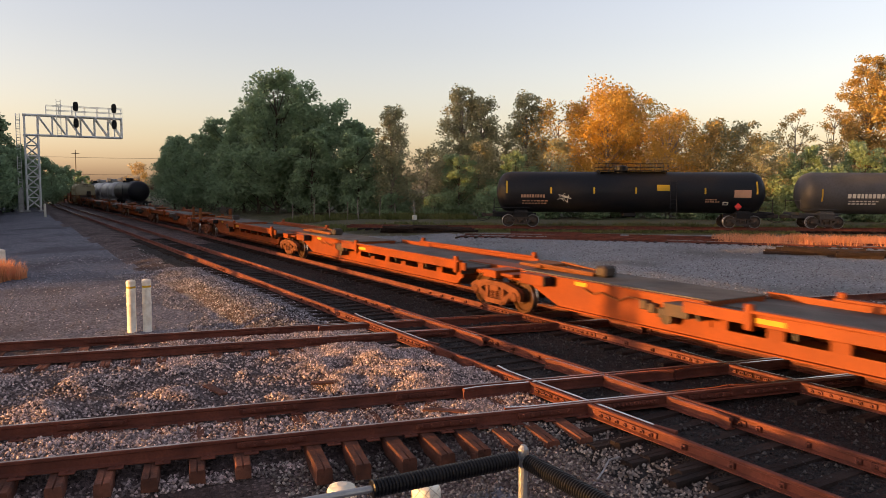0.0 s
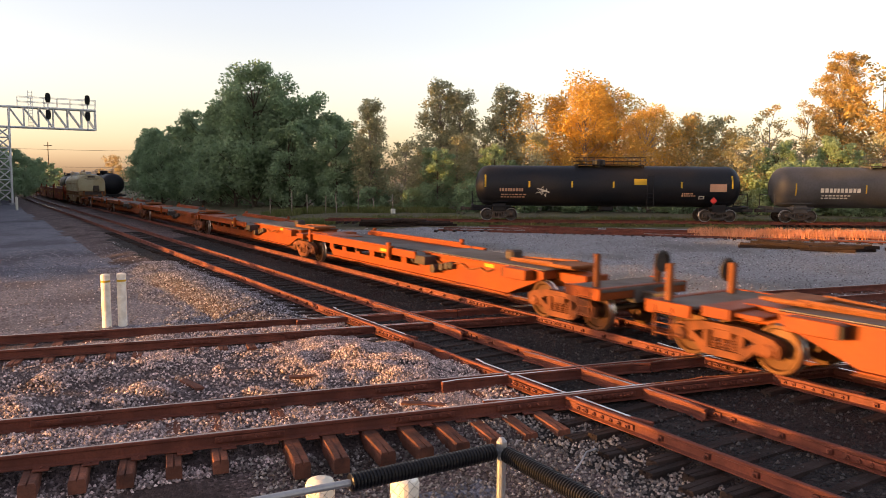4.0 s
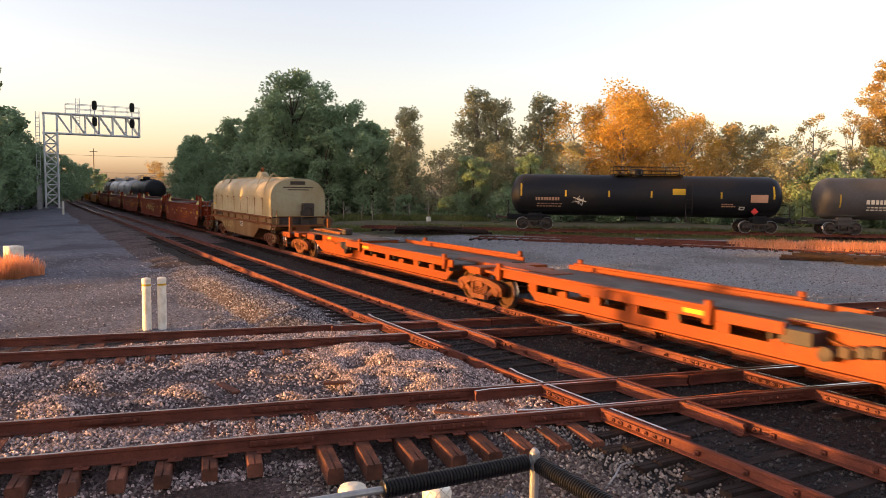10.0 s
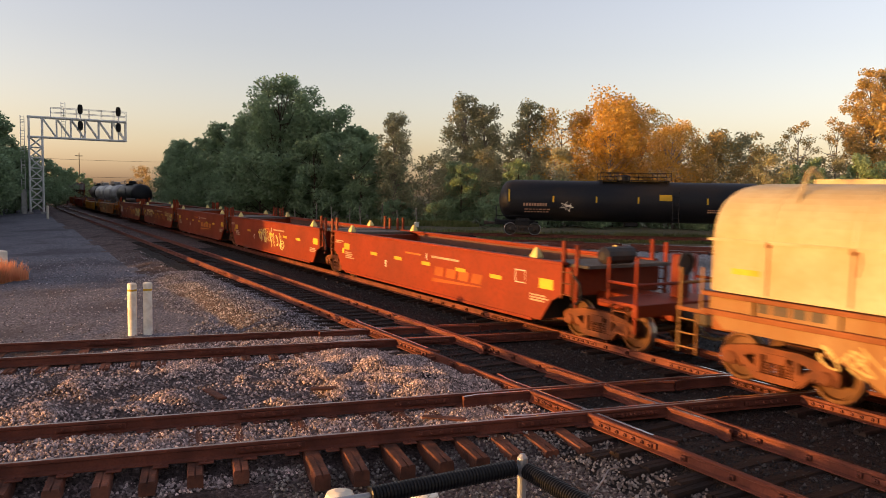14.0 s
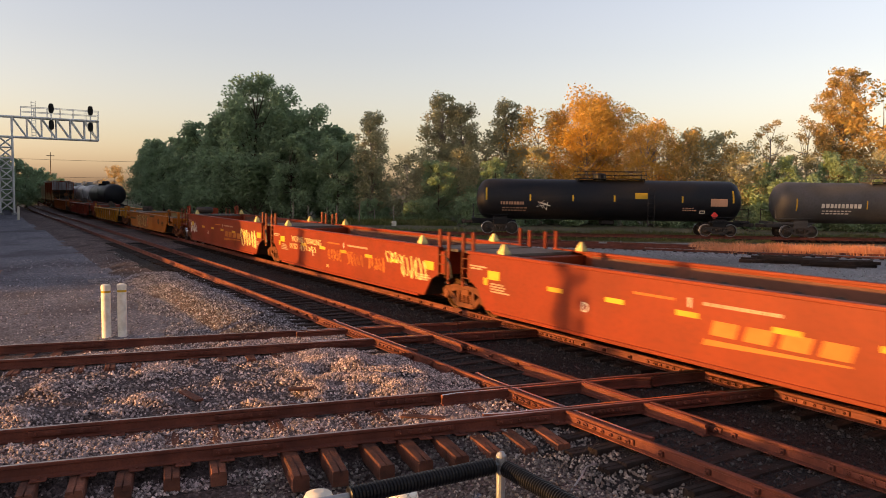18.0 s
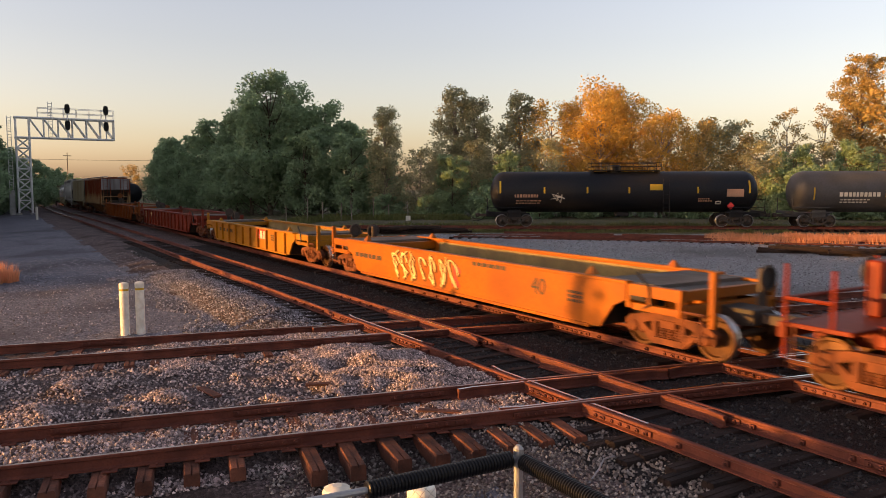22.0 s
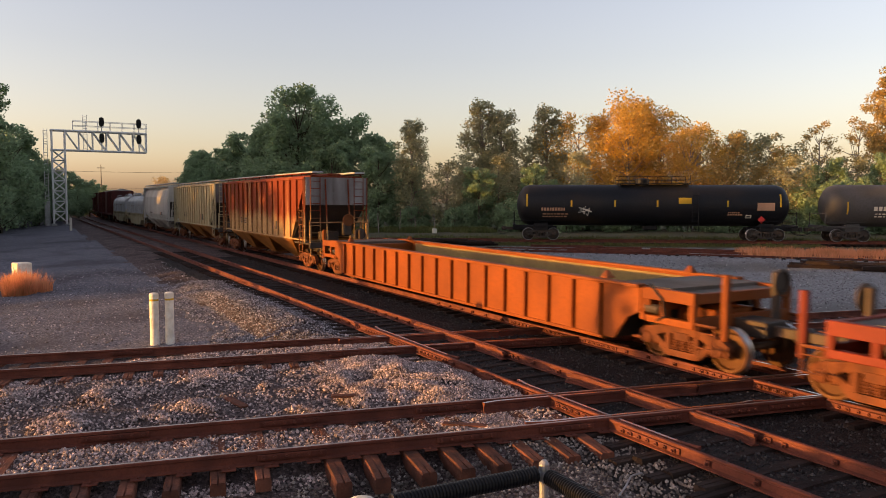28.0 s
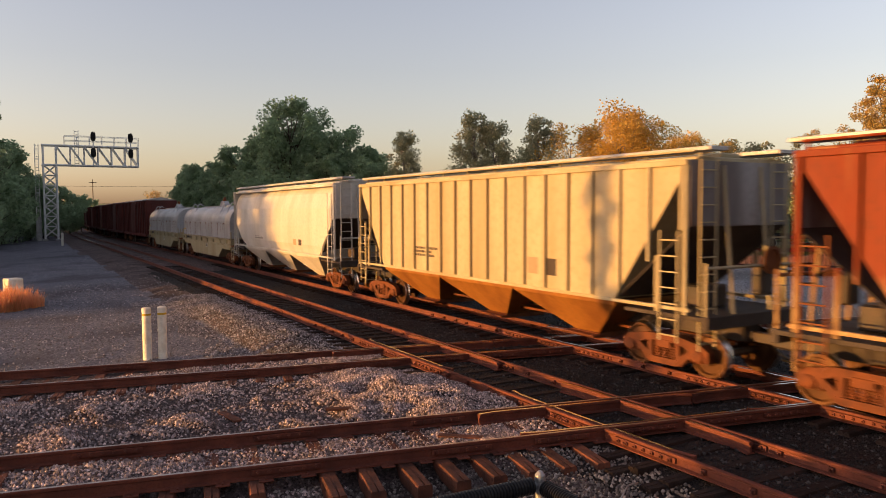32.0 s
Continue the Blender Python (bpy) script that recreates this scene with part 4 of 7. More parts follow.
# ---- trees ----
def tree_mesh(seed, height, spread, leaf, trunk_mat, clumps=60, leaves=110, size=0.3, base=0.25, shape=1.0, lean=0.0, puff=1.3):
    """A tapered trunk with limbs, and a crown of many small leaves gathered in uneven clumps."""
    r = random.Random(seed)
    wood = bmesh.new()
    top = Vector((lean, 0, height * 0.86))
    knots = [Vector((0, 0, -0.3))]
    for k in range(1, 6):
        f = k / 5
        knots.append(Vector((top.x * f + r.uniform(-0.25, 0.25) * spread * 0.12, r.uniform(-0.25, 0.25) * spread * 0.12, top.z * f)))
    thick = height * 0.018
    for k in range(5):
        tube(wood, knots[k], knots[k + 1], thick * (1 - k / 6), 7, thick * (1 - (k + 1) / 6), caps=False)
    verts, faces = [], []
    for c in range(clumps):
        h = base + (1 - base) * (c + r.random()) / clumps
        f = (h - base) / (1 - base)
        wide = spread * (1 - abs(2 * (0.1 + 0.84 * f ** shape) - 1) ** 2.4) ** 0.6 * r.uniform(0.65, 1.1)
        a = r.uniform(0, math.tau)
        reach = wide * math.sqrt(r.uniform(0.12, 1))
        mid = Vector((math.cos(a) * reach + lean * h, math.sin(a) * reach, height * h))
        k = min(4, int(max(0, h - 0.12) * 5))
        start = knots[k].lerp(knots[k + 1], r.random())
        if c % 2 == 0:
            elbow = start.lerp(mid, 0.5) + Vector((0, 0, -0.04 * height * r.random()))
            tube(wood, start, elbow, thick * 0.3, 4, thick * 0.18, caps=False)
            tube(wood, elbow, mid, thick * 0.18, 4, thick * 0.05, caps=False)
        rad = spread * puff * r.uniform(0.2, 0.36) * (1.1 - 0.45 * f)
        flat = r.uniform(0.6, 0.95)
        for q in range(leaves):
            d = Vector((r.gauss(0, 1), r.gauss(0, 1), r.gauss(0, 1))).normalized() * rad * r.random() ** 0.45
            p = mid + Vector((d.x, d.y, d.z * flat))
            s = size * r.uniform(0.55, 1.25)
            u = Vector((r.gauss(0, 1), r.gauss(0, 1), r.gauss(0, 0.6))).normalized()
            w = u.cross(Vector((r.gauss(0, 1), r.gauss(0, 1), r.gauss(0, 1)))).normalized()
            i = len(verts)
            verts += [p - u * s * 0.5, p + w * s * 0.32, p + u * s * 0.5, p - w * s * 0.3]
            faces.append((i, i + 1, i + 2, i + 3))
    crown = bpy.data.meshes.new("crown")
    crown.from_pydata([tuple(v) for v in verts], [], faces)
    crown.materials.append(leaf)
    return mesh_of("trunk", wood, trunk_mat, True), crown


def tree_kind(name, label, *args, **kw):
    trunk, crown = tree_mesh(*args, **kw)
    return name, label, trunk, crown


OAK = [tree_kind("tree", "tall broad green tree with dense dark foliage", s, 16.5, 6.2, LEAF_GREEN, BARK, clumps=120, leaves=190, size=0.38, base=0.17, puff=0.95) for s in (1, 2)]
GREEN = [tree_kind("tree", "green tree of middle height with dark foliage", s, 10.5, 4.0, LEAF_GREEN, BARK, clumps=64, leaves=170, size=0.34, base=0.1, puff=1.05) for s in (3, 4, 5)]
SLIM = [tree_kind("tree", "slender poplar with thin olive leaves", s, 13.5, 2.3, LEAF_DULL, PALE_BARK, clumps=105, leaves=110, size=0.28, base=0.12, shape=0.8, puff=1.7) for s in (6, 7)]
OLIVE = [tree_kind("tree", "thin olive tree turning in autumn", s, 9.0, 3.2, LEAF_DULL, PALE_BARK, clumps=55, leaves=90, size=0.28, base=0.12) for s in (8, 9)]
GOLD = [tree_kind("tree", "golden yellow autumn tree with bare lower twigs", s, 11.5, 3.8, LEAF_YELLOW, PALE_BARK, clumps=85, leaves=125, size=0.23, base=0.14) for s in (10, 11, 12)]
TURNING = [tree_kind("tree", "tree turning yellow and brown in autumn", s, 9.5, 3.4, LEAF_TURNING, PALE_BARK, clumps=60, leaves=90, size=0.28, base=0.15) for s in (13, 14)]
BUSH = [tree_kind("bush", "low green bush at the edge of the yard", s, 3.6, 2.4, LEAF_GREEN, BARK, clumps=40, leaves=110, size=0.27, base=0.03) for s in (15, 16)]
# coarse-leaved kind, only for the unseen woods that block the sun
FAR = [tree_kind("tree", "tall broad green tree with dense dark foliage", s, 16.5, 6.2, LEAF_GREEN, BARK, clumps=70, leaves=60, size=0.85, base=0.16) for s in (17, 18)]
PLUME = [tree_kind("tree", "slim pale tree with thin turning leaves", s, 12.0, 2.1, LEAF_TURNING, PALE_BARK, clumps=60, leaves=75, size=0.22, base=0.06, shape=0.8, puff=1.5) for s in (23, 24)]
TALL_GOLD = [tree_kind("tree", "tall orange-gold autumn tree with a dense crown", 25, 18.0, 3.5, LEAF_TURNING, PALE_BARK, clumps=125, leaves=180, size=0.25, base=0.2, puff=1.15)]
SHADE_TREE = [tree_kind("tree", "very slender upright tree with thin foliage", 19, 13.5, 0.85, LEAF_DULL, PALE_BARK, clumps=50, leaves=60, size=0.3, base=0.1, puff=1.2)]
trees = random.Random(21)


def plant(kind, x, y, scale=1.0, group="trees along the yard", z=None):
    name, label, trunk, crown = kind[trees.randrange(len(kind))] if isinstance(kind, list) else kind
    g = ground_height(x, y) if z is None else z
    ob = thing(name, label, "tree" if name == "tree" else "bush", group, at=pose(x, y, g, 0, 0, trees.uniform(0, 360)))
    s = scale * trees.uniform(0.93, 1.07)
    for n, me in (("trunk", trunk), ("crown", crown)):
        part(n, me, None, ob, at=Matrix.Diagonal((s, s, s, 1)))
    return ob


# kind, x, y, height
HEIGHTS = {"OAK": 16.5, "GREEN": 10.5, "SLIM": 13.5, "OLIVE": 9.0, "GOLD": 11.5, "TURNING": 9.5, "BUSH": 3.6, "PLUME": 12.0, "TALL_GOLD": 18.0}
KINDS = {"OAK": OAK, "GREEN": GREEN, "SLIM": SLIM, "OLIVE": OLIVE, "GOLD": GOLD, "TURNING": TURNING, "BUSH": BUSH, "PLUME": PLUME, "TALL_GOLD": TALL_GOLD}
STANDS = (
    ("GREEN", -122, 9.5, 10.2), ("GREEN", -113, 9.5, 10.8), ("GREEN", -106, 11, 11.2), ("GREEN", -99, 12, 11.4), ("GREEN", -93, 12.6, 11.1),
    ("OAK", -85, 14.4, 15.4), ("GREEN", -82, 19.6, 12.8), ("GREEN", -88.5, 13.2, 13), ("GREEN", -84, 17.2, 12.8), ("GREEN", -79, 16.5, 9.03), ("GREEN", -80, 22.6, 9.87), ("GREEN", -75, 20.5, 8.19), ("SLIM", -71.9, 23.0, 11.2),
    ("GREEN", -78, 25.6, 7.98), ("OLIVE", -69.5, 26, 6.93), ("OLIVE", -72, 30, 8.61), ("SLIM", -72.5, 32.3, 14.3), ("SLIM", -71, 34, 12.4), ("GREEN", -66, 28, 6.51), ("OLIVE", -67, 31, 8.19), ("OLIVE", -69, 36, 9.66),
    ("SLIM", -68.5, 38.5, 13.2), ("GREEN", -63, 33, 7.14), ("GOLD", -66, 41, 13), ("OLIVE", -62, 37, 7.98), ("GOLD", -63, 45, 14.3), ("GOLD", -60, 43, 12.4), ("GOLD", -61, 48.5, 13.4), ("GOLD", -62.5, 46.6, 13.9),
    ("GOLD", -54.7, 46.5, 10.7), ("GOLD", -57, 50, 10.9), ("TURNING", -53, 50, 9.66), ("OLIVE", -56, 54, 10.5), ("TURNING", -51, 54, 8.82), ("OLIVE", -47.5, 52, 7.56), ("OLIVE", -52.8, 57, 10.5), ("GREEN", -46, 56, 7.56),
    ("PLUME", -54, 66.3, 12.8), ("OLIVE", -47, 61, 7.98), ("PLUME", -51, 69, 12.4), ("GREEN", -42, 60, 7.35), ("TALL_GOLD", -50, 74.2, 19), ("TURNING", -46, 76, 16.3), ("OLIVE", -40, 66, 8.82), ("OLIVE", -35, 69, 8.82), ("TURNING", -42, 73, 10.7),
    ("BUSH", -70, 22, 2.2), ("BUSH", -62, 29.5, 3.2), ("BUSH", -56, 38, 3.4), ("BUSH", -66, 25, 2.2), ("BUSH", -50, 47, 3), ("BUSH", -58.5, 33.5, 3.8), ("BUSH", -45, 53, 3.4), ("BUSH", -39, 58, 3),
    ("GREEN", -130, 12, 10.6), ("GREEN", -140, 14, 10.3), ("GREEN", -152, 16, 11), ("GREEN", -118, 15, 11), ("GREEN", -108, 18, 11.4), ("GREEN", -96, 20, 12.1),
    ("OAK", -70, -18.9, 14.6), ("GREEN", -96, -16.5, 12), ("GREEN", -107, -17, 11.8), ("GREEN", -118, -17.5, 11.2), ("GREEN", -128, -17, 11), ("GREEN", -150, -17, 12), ("GREEN", -160, -16, 10.6), ("GREEN", -172, -15.5, 10.2), ("OAK", -141, -20, 13), ("GREEN", -186, -14, 10), ("GREEN", -202, -13, 10), ("GREEN", -220, -11.5, 9.6), ("GREEN", -240, -7, 9), ("GREEN", -262, -2, 8.6), ("GREEN", -285, 4, 8.4), ("TURNING", -330, 32, 13.7),
    ("GREEN", -111.9, -15.9, 11.6), ("GREEN", -118.0, -14.6, 10.2), ("GREEN", -122.0, -12.8, 9.2), ("GREEN", -126.0, -11.0, 8.4), ("GREEN", -135.0, -9.0, 7.9), ("GREEN", -147.9, -6.7, 7.5), ("GREEN", -164.8, -4.0, 7.1), ("GREEN", -184.7, -0.9, 6.6), ("GREEN", -204.5, 2.5, 6.2),
)
for kind, x, y, tall in STANDS:
    plant(KINDS[kind], x, y, tall / HEIGHTS[kind])
# brush along the foot of the trees
for k in range(26):
    f = k / 25
    plant(BUSH, -88 + 50 * f + trees.uniform(-1, 1), 17.5 + 44 * f ** 1.15 + trees.uniform(-0.8, 0.8), (trees.uniform(1.6, 2.6) if f < 0.4 else trees.uniform(3.2, 4.8)) / 3.6, "brush along the trees")
# more unseen woods, beside and behind the camera, added to shade the low sun
for k in range(14):
    plant(FAR, -89 - 6.5 * k + trees.uniform(-0.5, 0.5), -33 + 0.4 * k + trees.uniform(-1, 1), 1.15, "woods beside the line")
for k in range(38):
    plant(GREEN, -47.5 - 3.2 * k + trees.uniform(-0.5, 0.5), -35.5 + 0.2 * k + trees.uniform(-0.6, 0.6), trees.uniform(0.8, 0.88) if k < 12 else trees.uniform(0.95, 1.1), "woods beside the line")
for row, start in ((-33.5, -46.4), (-37.5, -48.0), (-40.5, -47.2)):
    for k in range(38):
        plant(BUSH, start - 3.1 * k, row + 0.2 * k + trees.uniform(-0.4, 0.4), trees.uniform(1.15, 1.4), "woods beside the line")
# unseen low thicket, added to keep sun off the ground at left
for k in range(6):
    plant(BUSH, -37.0 - 1.5 * k, -33 + trees.uniform(-0.3, 0.3), trees.uniform(1.6, 1.8) / HEIGHTS["BUSH"], "thicket beside the line")
# a low unseen hedge behind the fence and camera, added to shade the right-hand rails
for k in range(24):
    plant(BUSH, -12.8 + 0.75 * k, -25 + trees.uniform(-0.2, 0.2), ((0.95, 1.3)[k] if k < 2 else trees.uniform(1.62, 1.85)) / HEIGHTS["BUSH"], "hedge behind the fence")
# two unseen slender trees, added to throw upright bands of shade on the train
for x in (-35.6, -20.3):
    plant(SHADE_TREE, x, -33.2, 0.7, "slender trees beside the line")

# ---- the train ----
SPEED = 9.945           # metres a second
WHEEL = 0.44
moving, front_sets, rear_sets = [], [], []


def wheelset_mesh(r=WHEEL):
    bm = turned([(-1.12, 0.05), (-1.1, 0.075), (-0.86, 0.08), (0.86, 0.08), (1.1, 0.075), (1.12, 0.05)], "y", 10)
    for s in (-1, 1):
        w = turned([(s * 0.83, 0.1), (s * 0.83, 0.17), (s * 0.775, 0.2), (s * 0.765, r - 0.09), (s * 0.815, r - 0.065), (s * 0.815, r - 0.01), (s * 0.8, r), (s * 0.71, r + 0.005), (s * 0.695, r + 0.026), (s * 0.675, r + 0.02), (s * 0.67, r - 0.07), (s * 0.72, 0.2), (s * 0.68, 0.1)], "y", 28)
        for f in w.faces:
            c = f.calc_center_median()
            if math.hypot(c.x, c.z) > r - 0.015:
                f.material_index = 1
        me = bpy.data.meshes.new("wheel")
        w.to_mesh(me)
        w.free()
        bm.from_mesh(me)
        bpy.data.meshes.remove(me)
        for k in range(3):
            a = k * math.tau / 3
            tube(bm, (math.cos(a) * 0.045, s * 1.11, math.sin(a) * 0.045), (math.cos(a) * 0.045, s * 1.14, math.sin(a) * 0.045), 0.016, 6)
    return mesh_of("wheelset", bm, (WHEEL_STEEL, TREAD))


def sideframe_mesh():
    bm = bmesh.new()
    slab(bm, ((-1.12, 0.56), (-0.98, 0.66), (-0.45, 0.76), (0.45, 0.76), (0.98, 0.66), (1.12, 0.56), (1.12, 0.47), (0.72, 0.5), (0.4, 0.62), (-0.4, 0.62), (-0.72, 0.5), (-1.12, 0.47)), -0.08, 0.08)
    for s in (-1, 1):
        slab(bm, [(s * x, z) for x, z in ((0.68, 0.55), (0.8, 0.5), (0.42, 0.17), (0.28, 0.17), (0.3, 0.29))], -0.07, 0.07)
        slab(bm, [(s * x, z) for x, z in ((0.3, 0.63), (0.42, 0.63), (0.42, 0.2), (0.3, 0.2))], -0.075, 0.075)
        slab(bm, [(s * x, z) for x, z in ((0.72, 0.5), (0.68, 0.36), (0.74, 0.3), (0.78, 0.48))], -0.06, 0.06)
        slab(bm, [(s * x, z) for x, z in ((1.0, 0.48), (1.04, 0.32), (1.1, 0.34), (1.12, 0.48))], -0.06, 0.06)
    slab(bm, ((-0.42, 0.29), (0.42, 0.29), (0.36, 0.16), (-0.36, 0.16)), -0.09, 0.09)
    return mesh_of("sideframe", bm, TRUCK_STEEL)


def spring_mesh():
    """One upright coil spring, its turns shown as rings and waists."""
    rows = []
    for k in range(5):
        z = 0.295 + k * 0.052
        rows += [(z, 0.06), (z + 0.008, 0.075), (z + 0.03, 0.075), (z + 0.038, 0.06)]
    return mesh_of("spring", turned(rows, "z", 8), TRUCK_STEEL)


def bearing_mesh():
    return mesh_of("bearing", turned([(-0.1, 0.13), (0.06, 0.13), (0.09, 0.1), (0.1, 0.05)], "y", 12), TRUCK_STEEL)


WHEELSET, SIDEFRAME, SPRING, BEARING = wheelset_mesh(), sideframe_mesh(), spring_mesh(), bearing_mesh()
BOLSTER = mesh_of("truck", boxes((-0.2, 0.2, -1.12, 1.12, 0.5, 0.66), (-0.3, 0.3, -0.4, 0.4, 0.62, 0.74), (-0.62, -0.54, -0.95, 0.95, 0.4, 0.5), (0.54, 0.62, -0.95, 0.95, 0.4, 0.5), bevel=0.01), TRUCK_STEEL)


def shaded_copy(me):
    """The same casting in dark steel, shade put into its colour, for the cars that stand."""
    out = me.copy()
    out.materials[0] = STEEL_DARK
    return out


MOVING_SET = (BOLSTER, SIDEFRAME, SPRING, BEARING, WHEELSET)
# standing trucks take the darker colour in place of cast shade
PARKED_SET = tuple(shaded_copy(me) for me in MOVING_SET)
RIM = mesh_of("rim", swept([(0.43 * math.cos(k * math.tau / 24), 0, 0.43 * math.sin(k * math.tau / 24)) for k in range(25)], 0.017, 5), GALV)


def truck(car, x, rolls=True):
    """A two-axle truck at x along the car."""
    BOLSTER, SIDEFRAME, SPRING, BEARING, WHEELSET = MOVING_SET if rolls else PARKED_SET
    tr = part("truck", BOLSTER, None, car, at=pose(x, 0, 0))
    for s in (-1, 1):
        part("sideframe", SIDEFRAME, None, tr, at=pose(0, s * 1.02, 0))
        for x in (-0.19, 0, 0.19):
            part("spring", SPRING, None, tr, at=pose(x, s * 1.02, 0))
        for e in (-1, 1):
            part("bearing", BEARING, None, tr, at=pose(e * 0.9, s * 1.05, WHEEL, 0, 0, 0 if s > 0 else 180))
        ws = part("wheelset", WHEELSET, None, tr, at=pose(s * 0.9, 0, WHEEL, 0, random.uniform(0, 60), 0))
        if not rolls:
            part("rim", RIM, None, tr, "pale worn wheel rim", at=pose(s * 0.9, -0.93, WHEEL))
        if rolls:
            (front_sets if s > 0 else rear_sets).append(ws)
    return tr


def coupler(car, x, way):
    """Draft sill and knuckle at a car's end."""
    bm = boxes((min(x, x + way * 0.55), max(x, x + way * 0.55), -0.09, 0.09, 0.72, 0.92), bevel=0.02)
    box(bm, *sorted((x + way * 0.5, x + way * 0.8)), -0.16, 0.14, 0.68, 0.97, bevel=0.05)
    part("coupler", bm, STEEL_DARK, car)
    pts = [(x + way * 0.1, 0.35, 0.72), (x + way * 0.35, 0.37, 0.48), (x + way * 0.7, 0.3, 0.36), (x + way * 1.0, 0.2, 0.42)]
    part("brake_hose", swept(pts, 0.025, 6), BLACK_PAINT, car)


def plate(x0, x1, z0, z1, y=-1.5, thick=0.006):
    return boxes((x0, x1, y - thick, y, z0, z1))


def ribbon(lines, width, y):
    """Flat painted strokes on a side wall."""
    bm = bmesh.new()
    step = 0.0
    for pts in lines:
        pts = [Vector((p[0], 0, p[1])) for p in pts]
        step += 0.0006
        row = []
        for k, p in enumerate(pts):
            d = (pts[min(k + 1, len(pts) - 1)] - pts[max(k - 1, 0)]).normalized()
            n = Vector((-d.z, 0, d.x)) * width * 0.5 * (0.75 + 0.25 * math.sin(k * 1.3))
            row.append((bm.verts.new(p + n + Vector((0, y - step, 0))), bm.verts.new(p - n + Vector((0, y - step, 0)))))
        for a, b in zip(row, row[1:]):
            bm.faces.new((a[0], b[0], b[1], a[1]))
    return bm


def scrawl(x0, x1, z0, z1, seed, letters=5, loops=1.0):
    """Looping spray strokes that fill a field, with no words in them."""
    r = random.Random(seed)
    out = []
    w = (x1 - x0) / letters
    for k in range(letters):
        cx, cz = x0 + (k + 0.5) * w, (z0 + z1) / 2
        ph, turns = r.uniform(0, 6.28), r.choice((1.2, 1.5, 1.9)) * loops
        a, b = r.uniform(0.3, 0.52) * w, r.uniform(0.32, 0.5) * (z1 - z0)
        out.append([(cx + a * math.cos(ph + turns * 6.28 * t / 18) * (1 - 0.4 * t / 18), cz + b * math.sin(ph + turns * 4.6 * t / 18)) for t in range(19)])
        if r.random() < 0.6:
            out.append([(cx + r.uniform(-0.4, 0.4) * w, z0 + t * (z1 - z0) / 4) for t in range(5)])
    return out


def writing_bars(x0, z, rows, y, height=0.05, seed=0):
    """Lines of small lettering as plain bars."""
    r = random.Random(seed)
    bm = bmesh.new()
    for k, long in enumerate(rows):
        x, zz = x0, z - k * height * 1.6
        while x < x0 + long:
            w = height * r.uniform(0.8, 2.6)
            box(bm, x, min(x + w, x0 + long), y - 0.006, y, zz, zz + height)
            x += w + height * 0.5
    return bm


def small_print(name, bm, mat, parent):
    """Lines of print too fine to tell apart, kept as one part."""
    return tagged(part(name, bm, mat, parent), kind="stuff")


def lettering(name, text, x, z, size, y, mat, parent, turn=0):
    cu = bpy.data.curves.new(name, "FONT")
    cu.body, cu.size, cu.extrude = text, size, 0.003
    cu.materials.append(mat)
    ob = new(name, cu)
    ob.parent = parent
    ob.matrix_basis = pose(x, y - 0.006, z, 90, 0, 0)
    return ob


